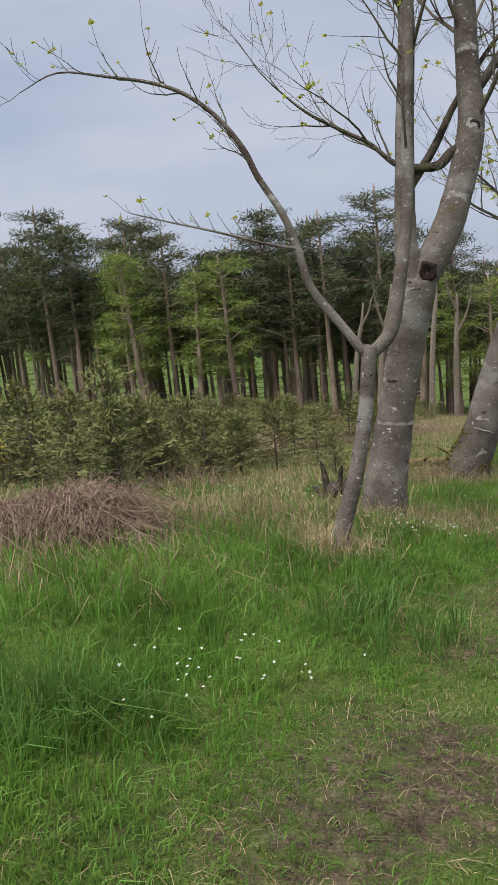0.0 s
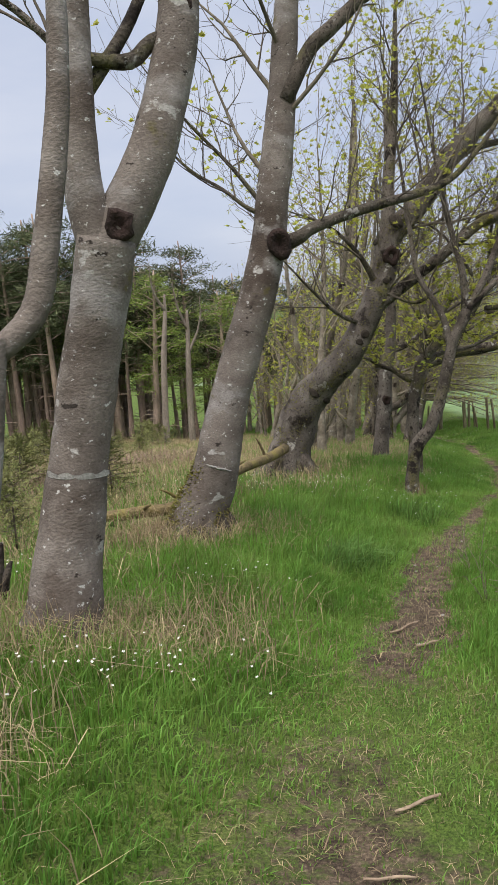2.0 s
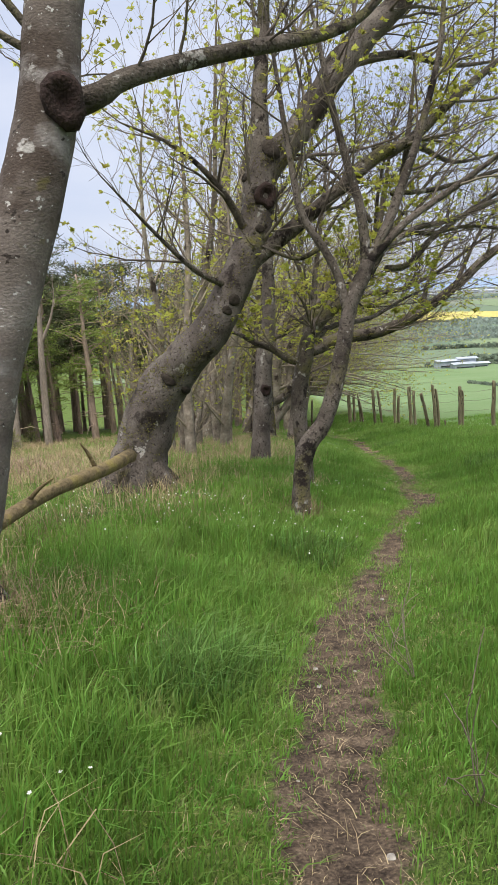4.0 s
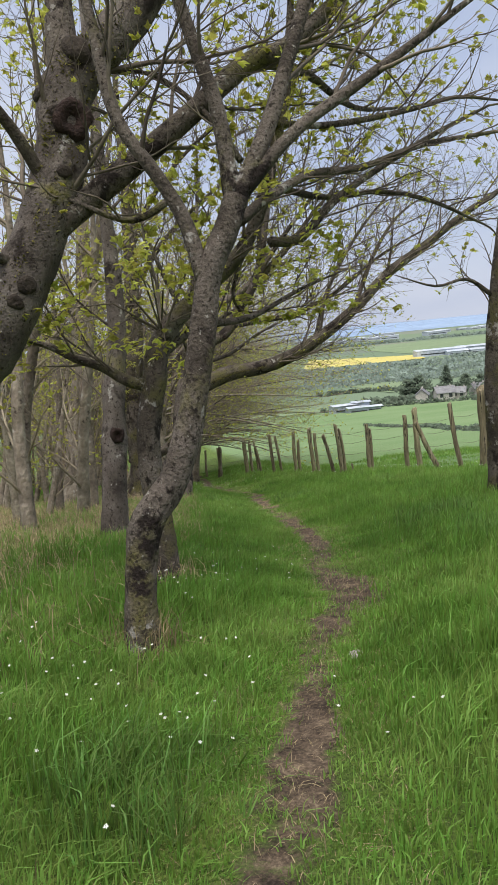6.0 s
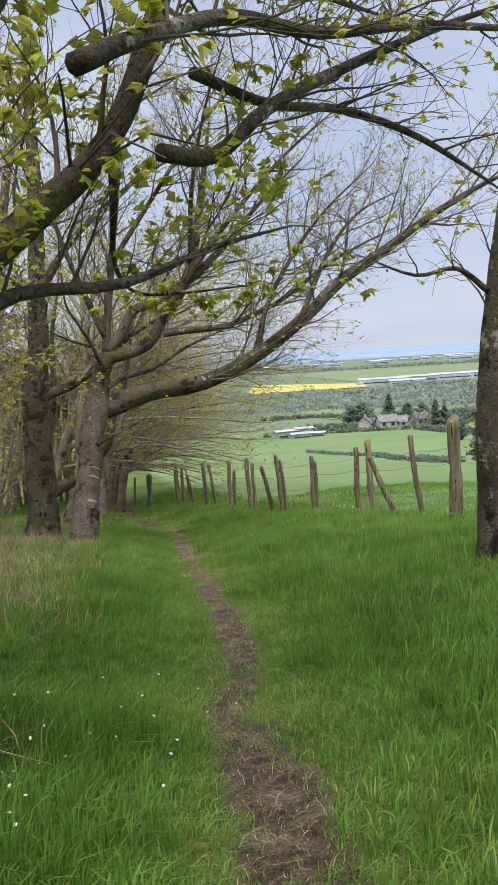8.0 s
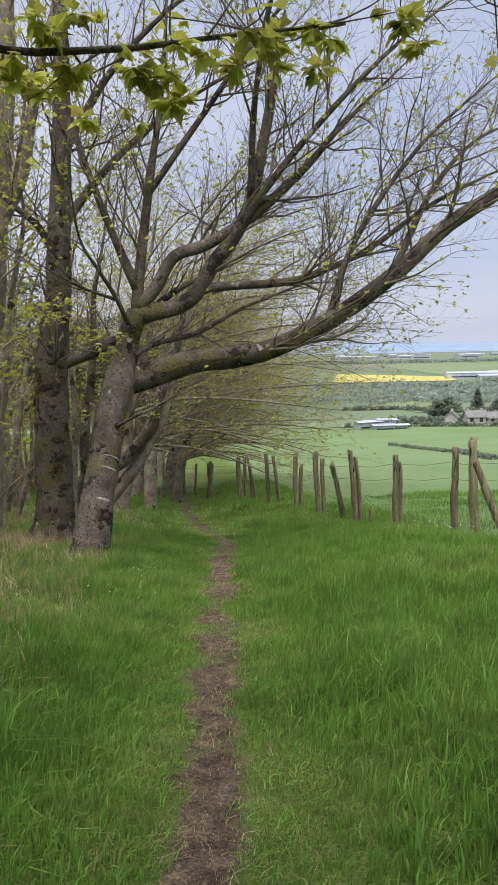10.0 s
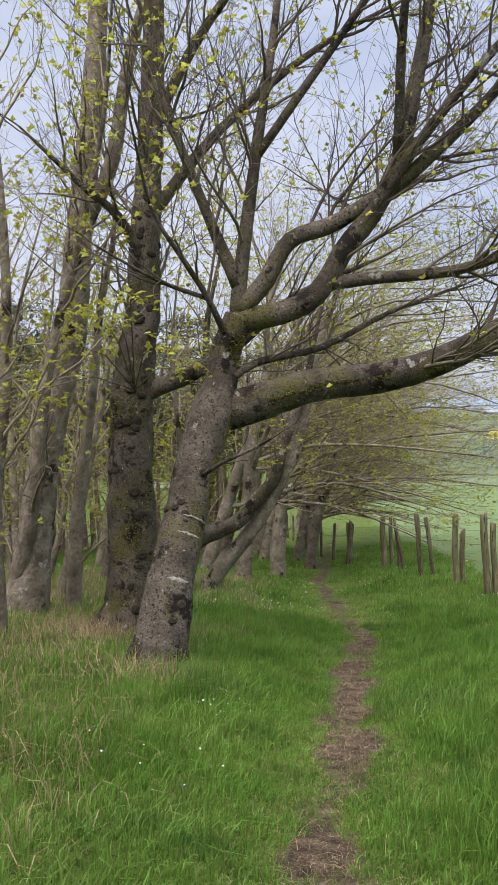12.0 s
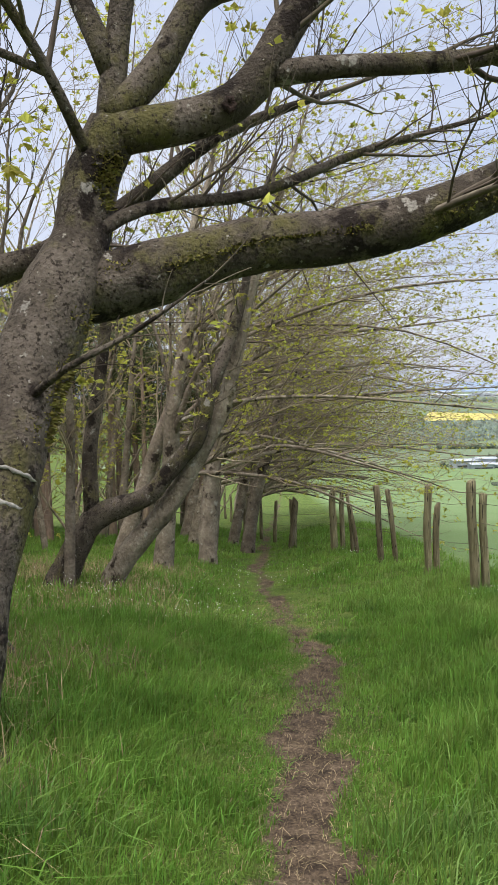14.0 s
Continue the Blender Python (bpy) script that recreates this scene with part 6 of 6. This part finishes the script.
blades("dry_grass", u, v, 0.027 * r.uniform(0.4, 1.2, len(u)), 0.0026, 2.2, STRAW, "flattened dead grass on the path", 47, sink=0.003)
u, v, r = scatter(90000, -1.2, 3.2, 0.5, 30, 48)
k = (np.abs(u - path_u(v)) < 0.5) & (soft_noise(u * 3.2, v * 2.0, 12) > 0.42)
u, v = u[k], v[k]
blades("grass", u, v, 0.045 * r.uniform(0.4, 1.2, len(u)), 0.0045, 0.9, GRASS, "short trodden grass and moss on the path", 49, sink=0.005)
u, v, r = scatter(26000, -7, 5.0, 24.5, 46, 7)
k = keep_green(u, v, r)
u, v = u[k], v[k]
tufts("grass", u, v, 0.15 * tall(u, v) * r.uniform(0.6, 1.2, len(u)), 0.011, 0.9, GRASS, "green grass along the row of trees", 9, per=5, spread=0.05)
u, v, r = scatter(60000, -9, -1.5, 2, 26, 10)
k = r.random(len(u)) < np.clip(0.6 - (v - 5.5) * 0.2, 0.2, 0.6)
u, v = u[k], v[k]
blades("grass", u, v, 0.18 * np.random.default_rng(11).uniform(0.5, 1.3, len(u)), 0.009, 0.6, GRASS, "green grass in the rough clearing", 12)
u, v, r = scatter(130000, -14, 0.6, 3, 32, 13)
d = u - path_u(v)
w = np.clip((-d - 1.0) / 1.4, 0, 1) * np.clip(soft_noise(u * 0.8, v * 0.8, 41) * 2.4 - 0.35, 0.12, 1)
k = r.random(len(u)) < w
u, v = u[k], v[k]
blades("dry_grass", u, v, 0.22 * np.random.default_rng(14).uniform(0.4, 1.3, len(u)), 0.006, 1.1, STRAW, "pale dry tussock grass", 15)
u, v, r = scatter(70000, -6.5, 1.6, 14, 34, 62)
d = u - path_u(v)
k = (r.random(len(u)) < np.clip(2.6 * soft_noise(u * 0.9, v * 0.9, 63) - 0.8, 0.03, 0.9) * np.clip((-d - 0.7) / 1.0, 0, 1))
u, v = u[k], v[k]
blades("dry_grass", u, v, 0.15 * r.uniform(0.4, 1.4, len(u)), 0.0055, 1.0, STRAW, "pale dry grass under the tree row", 64)
r = np.random.default_rng(16)
tu, tv = [], []
for x, y, rad, n in ((0.72, 5.2, 0.28, 700), (1.22, 6.55, 0.40, 900), (2.5, 9.1, 0.5, 1300), (4.8, 13.3, 0.6, 1000), (10.72, 20.25, 0.4, 900), (10.6, 22.4, 0.6, 900), (5.75, 11.25, 0.16, 200), (6.55, 12.68, 0.2, 250), (0.7, 6.1, 0.6, 900), (1.75, 6.35, 0.5, 700), (0.0, 6.3, 0.7, 800), (-0.6, 5.6, 0.6, 500), (2.9, 9.0, 0.5, 900), (2.1, 9.0, 0.4, 700), (2.2, 6.9, 0.4, 250), (1.0, 4.3, 0.5, 60)):
    cu, cv = uv_of(x, y)
    tu.append(cu + r.normal(0, rad * 0.6, n))
    tv.append(cv + r.normal(0, rad * 0.6, n))
u, v = np.concatenate(tu), np.concatenate(tv)
blades("dry_grass", u, v, 0.24 * r.uniform(0.4, 1.3, len(u)), 0.005, 0.9, STRAW, "straw-coloured dry grass round tree feet", 17)
u, v, r = scatter(26000, -1.6, 3.4, 0.3, 7.5, 58)
k = r.random(len(u)) < 0.45 * np.clip(2.6 * soft_noise(u * 2.1, v * 2.1, 59) - 0.7, 0.06, 1)
u, v = u[k], v[k]
blades("dry_grass", u, v, 0.05 * r.uniform(0.4, 1.4, len(u)), 0.003, 1.6, STRAW, "matted dead grass in the worn turf", 60, sink=0.005)
u, v, r = scatter(5500, -1.4, 4.2, 0.3, 26, 18)
blades("dry_grass", u, v, 0.095 * r.uniform(0.4, 1.3, len(u)), 0.0028, 1.1, STRAW, "dead straws among the green grass", 19)
r = np.random.default_rng(20)
bu, bv = [], []
for x, y, rad, n in ((-1.12, 5.45, 0.36, 1500), (-1.5, 5.3, 0.36, 900), (-0.9, 8.2, 0.4, 350), (-3.5, 10.5, 1.2, 2500), (3.2, 17, 1.2, 1200), (0.5, 14, 1.5, 2000)):
    cu, cv = uv_of(x, y)
    bu.append(cu + r.normal(0, rad * 0.6, n))
    bv.append(cv + r.normal(0, rad * 0.6, n))
u, v = np.concatenate(bu), np.concatenate(bv)
blades("dead_bracken", u, v, 0.36 * r.uniform(0.3, 1.2, len(u)), 0.006, 1.9, BRACKEN, "heaps of dead brown bracken and bramble", 21)


def flowers(name, places, seed, mat, size, stalk, label):
    r = random.Random(seed)
    b = Build()
    for x, y in places:
        z = ground_z(x, y) + stalk * r.uniform(0.6, 1.2)
        c = Vector((x, y, z))
        up = Vector((r.uniform(-0.5, 0.3), r.uniform(-0.8, 0.2), 1)).normalized()
        s = up.orthogonal().normalized()
        o = up.cross(s)
        for k in range(5):
            a = 2 * math.pi * k / 5
            w = s * math.cos(a) + o * math.sin(a)
            q = up.cross(w)
            g = size * r.uniform(0.8, 1.1)
            b.quad(c, c + w * g * 0.6 + q * g * 0.35 + up * g * 0.1, c + w * g + up * g * 0.2, c + w * g * 0.6 - q * g * 0.35 + up * g * 0.1)
    part(name, b, mat, None, label, smooth=False, kind="stuff")["category"] = "flowers"


r = random.Random(33)
spots = []
for cx, cy, rad, n in ((0.3, 3.2, 0.3, 16), (0.0, 2.9, 0.3, 8), (1.6, 5.9, 0.35, 30), (1.0, 5.8, 0.3, 14), (0.2, 7.0, 0.6, 40), (1.0, 7.6, 0.5, 20), (2.4, 7.6, 0.4, 14), (4.6, 11.4, 0.9, 60), (3.4, 11.5, 0.8, 40), (5.2, 10.3, 0.6, 20), (6.3, 12.2, 0.4, 14), (7.2, 12.6, 0.6, 20), (6.0, 9.6, 0.3, 4),
                       (12.9, 26.0, 1.3, 140), (13.6, 24.6, 0.6, 30), (14.6, 16.2, 0.7, 40), (15.4, 19.5, 0.8, 60), (16.6, 23.5, 0.6, 20), (18.0, 28.5, 0.7, 30), (11.0, 19.3, 0.3, 8), (10.3, 18.3, 0.4, 6), (15.6, 28.0, 1.0, 60)):
    spots += [(r.gauss(cx, rad * 0.6), r.gauss(cy, rad * 0.6)) for _ in range(int(n * 1.3))]
flowers("wildflowers", spots, 34, PETAL, 0.0078, 0.15, "small white wildflowers in the grass")

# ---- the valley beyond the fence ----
# Distance haze is put into the hedge and wood colours: greyer, bluer leaves.
HEDGE = material("hazed_hedge_leaves", [(0.055, 0.078, 0.055), (0.095, 0.125, 0.085)], 0.3, 4, 0.8, 0, 2, island=0.35)
WOOD = material("hazed_wood_leaves", [(0.095, 0.13, 0.112), (0.15, 0.19, 0.16)], 0.06, 4, 0.85, 0, 0.4, island=0.4)
# Rape yellow is dulled in its colour to stand for haze.
RAPE = material("rape_in_flower", [(0.42, 0.36, 0.10), (0.50, 0.44, 0.14)], 0.05, 4, 0.8, 0, 0.8)
PLOUGH = material("ploughed_earth", [(0.22, 0.165, 0.125), (0.30, 0.23, 0.18)], 0.1, 4, 0.9, 0, 1.5)
# Pasture green is toned down in its colour, again as haze.
PASTURE = material("hazed_pasture", [(0.14, 0.195, 0.105), (0.175, 0.23, 0.125)], 0.04, 4, 0.9, 0, 0.6)
SEA = material("grey_blue_sea", [(0.19, 0.27, 0.40), (0.24, 0.32, 0.44)], 0.002, 3, 0.7, 0, 0.02)
RENDER_WALL = material("white_house_wall", [(0.36, 0.34, 0.32), (0.48, 0.45, 0.43)], 0.8, 3, 0.8, 0, 4, thing=0.12)
SLATE = material("slate_roof", [(0.12, 0.12, 0.13), (0.20, 0.20, 0.21)], 0.8, 3, 0.7, 0, 4, thing=0.2)
PANE = material("dark_window", [(0.03, 0.035, 0.04), (0.05, 0.055, 0.06)], 1, 2, 0.2, 0, 3)
# Sheet colour dimmed and blued to paint distance haze on the sheds.
SHEET = material("hazed_metal_sheet", [(0.34, 0.38, 0.44), (0.45, 0.48, 0.53)], 0.05, 3, 0.5, 0, 0.5, thing=0.15)


def spot(u, v, up=0.0):
    x, y = xy_of(u, v)
    return Vector((x, y, float(land(u, v)) + up))


def leafy_mass(b, c, rx, ry, rz, count, size, r):
    """Many small leaves through a rounded, uneven volume."""
    for _ in range(count):
        d = Vector((r.gauss(0, 1), r.gauss(0, 1), r.gauss(0, 1))).normalized()
        k = r.uniform(0.55, 1.05) * (1 + 0.35 * noise.noise(d * 2 + c * 0.37))
        p = c + Vector((d.x * rx * k, d.y * ry * k, d.z * rz * k))
        a = Vector((r.gauss(0, 1), r.gauss(0, 1), r.gauss(0, 1))).normalized()
        s = a.orthogonal().normalized()
        g = size * r.uniform(0.6, 1.4)
        b.tri(p - s * g * 0.5, p + s * g * 0.5, p + a * g)


def hedge(name, label, line, width, height, size, count, seed, mat=None):
    r = random.Random(seed)
    b = Build()
    total = sum((Vector(q) - Vector(p)).length for p, q in zip(line, line[1:]))
    for p, q in zip(line, line[1:]):
        n = max(2, int(count * (Vector(q) - Vector(p)).length / total))
        for _ in range(n):
            s = r.random()
            u_, v_ = p[0] + (q[0] - p[0]) * s + r.gauss(0, width * 0.4), p[1] + (q[1] - p[1]) * s + r.gauss(0, width * 0.4)
            c = spot(u_, v_, height * (0.3 + 0.35 * noise.noise(Vector((u_ * 0.2, v_ * 0.2, seed))) ) + 0)
            leafy_mass(b, c, width * 0.5, width * 0.5, height * 0.5, 12, size, r)
    ob = part(name, b, mat or HEDGE, None, label, smooth=False, kind="stuff")
    ob["category"] = "hedge"
    return ob


def valley_tree(u, v, w, h, seed, conical=False):
    t = tagged(new("valley_tree"), "dark pointed evergreen beside a far farmhouse" if conical else "dark rounded tree beside a far farmhouse", "tree", "trees round the farmhouse")
    c = spot(u, v)
    r = random.Random(seed)
    tr, cr = Build(), Build()
    tr.tube([c - Vector((0, 0, 0.3)), c + Vector((0, 0, h * 0.3)), c + Vector((0.2, 0, h * 0.7))], [w * 0.06, w * 0.05, w * 0.02], 6)
    for i in range(9):
        s = (i + 0.5) / 9
        k = (1.05 - s) if conical else math.sin(math.pi * (0.12 + 0.8 * s))
        for _ in range(3):
            p = c + Vector((r.uniform(-1, 1) * w * 0.28 * k, r.uniform(-1, 1) * w * 0.28 * k, h * (0.1 + 0.86 * s)))
            leafy_mass(cr, p, w * 0.26 * k + 0.2, w * 0.26 * k + 0.2, h * 0.09, 34, w * 0.10, r)
    part("trunk", tr, BARK_FAR, t)
    part("crown", cr, HEDGE, t, smooth=False)


def farmhouse(u, v, turn, lx, ly, h, seed, label):
    t = tagged(new("house"), label, "house", "houses in the valley")
    m = Matrix.Translation(spot(u, v, -0.3)) @ pose(0, 0, 0, 0, 0, turn)
    b = Build()
    b.box(m, lx / 2, ly / 2, h + 0.3)
    g = h + 0.3
    for s in (-1, 1):
        b.tri(m @ Vector((s * lx / 2, -ly / 2, g)), m @ Vector((s * lx / 2, ly / 2, g)), m @ Vector((s * lx / 2, 0, g + ly * 0.42)))
    part("wall", b, RENDER_WALL, t, smooth=False)
    for s in (-1, 1):
        b = Build()
        e = 0.3
        lo, hi = Vector((0, s * (ly / 2 + e), g - 0.2)), Vector((0, 0, g + ly * 0.42 + 0.12))
        a = [m @ (lo + Vector((-lx / 2 - e, 0, 0))), m @ (lo + Vector((lx / 2 + e, 0, 0))), m @ (hi + Vector((lx / 2 + e, 0, 0))), m @ (hi + Vector((-lx / 2 - e, 0, 0)))]
        up = Vector((0, 0, 0.18))
        i = len(b.v)
        b.v += a + [p + up for p in a]
        b.f += [(0, 1, 2, 3), (4, 5, 6, 7), (0, 1, 5, 4), (1, 2, 6, 5), (2, 3, 7, 6), (3, 0, 4, 7)]
        part("roof", b, SLATE, t, smooth=False)
    for k in (-0.36, 0.36):
        b = Build()
        b.box(m @ Matrix.Translation((lx * k, 0, g + ly * 0.30)), 0.22, 0.22, 1.0)
        part("chimney", b, RENDER_WALL, t, smooth=False)
    n = max(2, int(lx / 2.6))
    for row in range(2 if h > 4 else 1):
        for k in range(n):
            b = Build()
            b.box(m @ Matrix.Translation((lx * ((k + 0.5) / n - 0.5), -ly / 2 - 0.02, 1.2 + row * 2.5)), 0.45, 0.05, 1.2)
            part("window", b, PANE, t, smooth=False)


def shed(u, v, turn, lx, ly, h, label):
    t = tagged(new("industrial_shed"), label, "building", "sheds on the plain")
    m = Matrix.Translation(spot(u, v, -0.3)) @ pose(0, 0, 0, 0, 0, turn)
    b = Build()
    b.box(m, lx / 2, ly / 2, h)
    part("wall", b, SHEET, t, smooth=False)
    b = Build()
    i = 0
    for s in (-1, 1):
        b.v += [m @ Vector((s * (lx / 2 + 0.5), -ly / 2 - 0.5, h)), m @ Vector((s * (lx / 2 + 0.5), 0, h + ly * 0.08)), m @ Vector((s * (lx / 2 + 0.5), ly / 2 + 0.5, h))]
    b.f += [(0, 3, 4, 1), (1, 4, 5, 2), (0, 1, 2), (3, 5, 4)]
    part("roof", b, SHEET, t, smooth=False)
    b = Build()
    b.box(m @ Matrix.Translation((0, -ly / 2 - 0.1, h * 0.35)), lx * 0.42, 0.08, h * 0.16)
    part("window", b, PANE, t, smooth=False)


def drape(name, corners, mat, label, up=0.35, n=24):
    """A field laid over the land between four corners in u, v."""
    b = Build()
    a, c, d, e = [np.array(q, float) for q in corners]
    for i in range(n + 1):
        for j in range(n + 1):
            p = (a * (1 - j / n) + c * j / n) * (1 - i / n) + (e * (1 - j / n) + d * j / n) * i / n
            b.v.append(spot(p[0], p[1], up))
    for i in range(n):
        for j in range(n):
            k = i * (n + 1) + j
            b.f.append((k, k + 1, k + n + 2, k + n + 1))
    part(name, b, mat, None, label, kind="structure")


drape("rape_field", [(110, 622), (214, 617), (232, 690), (150, 800)], RAPE, "bright yellow rape field on the plain", 0.6)
drape("ploughed_field", [(66, 142), (120, 150), (125, 178), (79, 181)], PLOUGH, "pale brown ploughed field in the valley", 0.15)
drape("pasture", [(240, 730), (620, 700), (720, 1060), (250, 1050)], PASTURE, "haze-paled green pasture on the coastal plain", 0.3)
drape("pasture", [(84, 292), (98, 280), (118, 372), (90, 385)], PASTURE, "haze-paled green pasture below the wood", 0.2)
drape("pasture", [(-60, 215), (76, 206), (74, 236), (-60, 250)], PASTURE, "haze-paled green pasture behind the farm", 0.2)
sea = Build()
for q in ((-4200, 1800), (4200, 1800), (4200, 4300), (-4200, 4300)):
    x, y = xy_of(*q)
    sea.v.append(Vector((x, y, -40.0)))
sea.f.append((0, 1, 2, 3))
part("water", sea, SEA, None, "grey-blue sea along the horizon", smooth=False, kind="structure")

hedge("hedge", "thin dark hedge along the near field", [(30, 123), (28.4, 87), (24.2, 70)], 0.5, 0.4, 0.25, 300, 501)
hedge("hedge", "thick dark hedge along the near field", [(23.4, 66), (22.4, 60), (21.6, 54)], 0.5, 0.5, 0.22, 200, 502)
hedge("hedge", "dark hedge below the farmhouse", [(40, 207), (58, 205), (77, 193), (70, 150), (67, 130)], 1.6, 1.5, 0.6, 330, 503)
hedge("hedge", "dark hedge behind the pasture", [(60, 318), (85, 315), (92, 289), (130, 270)], 2.0, 2.2, 0.9, 260, 504)
hedge("shrubs", "scrubby bushes along the farm lane", [(86, 208), (96, 215), (120, 205), (150, 230)], 7, 4.5, 1.3, 260, 505)
hedge("shrubs", "scrubby bushes round the farmhouse", [(52, 214), (66, 217), (80, 222)], 4, 2.6, 1.0, 150, 506)
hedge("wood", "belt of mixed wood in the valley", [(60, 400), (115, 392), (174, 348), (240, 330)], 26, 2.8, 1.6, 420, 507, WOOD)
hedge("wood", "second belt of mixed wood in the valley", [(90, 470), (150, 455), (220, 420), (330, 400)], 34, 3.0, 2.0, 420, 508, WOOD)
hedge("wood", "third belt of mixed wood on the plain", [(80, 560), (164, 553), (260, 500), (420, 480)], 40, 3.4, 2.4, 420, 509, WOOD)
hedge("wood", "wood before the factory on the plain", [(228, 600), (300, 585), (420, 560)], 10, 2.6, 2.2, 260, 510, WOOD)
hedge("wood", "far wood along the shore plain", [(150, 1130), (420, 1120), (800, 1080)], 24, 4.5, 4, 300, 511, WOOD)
for a in ((80.9, 245, 8.4, 6.8, 1, False), (77, 247, 7, 6.0, 2, False), (94.4, 257, 7.0, 9.0, 3, True), (96, 245, 6, 6.0, 4, False), (99, 240, 6, 5.4, 5, False), (83.5, 195, 5.4, 7.2, 6, True), (86.5, 196, 5.0, 5.6, 7, True), (54.5, 121, 3.0, 3.6, 8, False), (20.2, 48.5, 1.6, 1.5, 9, False), (58, 122, 3.0, 2.6, 10, False)):
    valley_tree(*a[:4], a[4], a[5])
farmhouse(74.5, 207, -30, 5.0, 3.4, 2.2, 1, "white farmhouse with a slate roof among trees")
farmhouse(70.0, 212, 40, 4.6, 3.4, 2.0, 2, "small white outbuilding with a slate roof")
farmhouse(79.2, 208, -60, 3.6, 3.0, 1.8, 3, "low white cottage with a slate roof")
farmhouse(85.2, 209, -20, 4.0, 3.2, 2.2, 4, "white cottage with a slate roof by dark trees")
shed(46.5, 194, -20, 5.0, 3.5, 1.5, "pale blue-grey farm shed in the valley")
shed(44.0, 199, -16, 6.0, 3.5, 2.2, "long white farm shed in the valley")
shed(49.0, 200, -30, 4.2, 3.4, 2.6, "white farm shed with a tall end")
shed(51.5, 197, -24, 3.6, 3.0, 1.3, "small pale blue-grey farm shed")
for i, (u_, v_, l_) in enumerate(((240, 655, 44), (276, 660, 36), (312, 668, 40), (352, 665, 46), (250, 640, 18), (266, 636, 12))):
    shed(u_, v_, -32 - i, l_, 14, 5.5 if i < 4 else 3.5, "long white factory shed on the plain")
rr = random.Random(77)
for i in range(46):
    u_ = rr.uniform(250, 1000)
    v_ = rr.uniform(1330, 1560) - 0.1 * u_
    shed(u_, v_, rr.uniform(-60, 0), rr.uniform(14, 46), rr.uniform(8, 16), rr.uniform(3.5, 8), "far pale building of the coastal town")
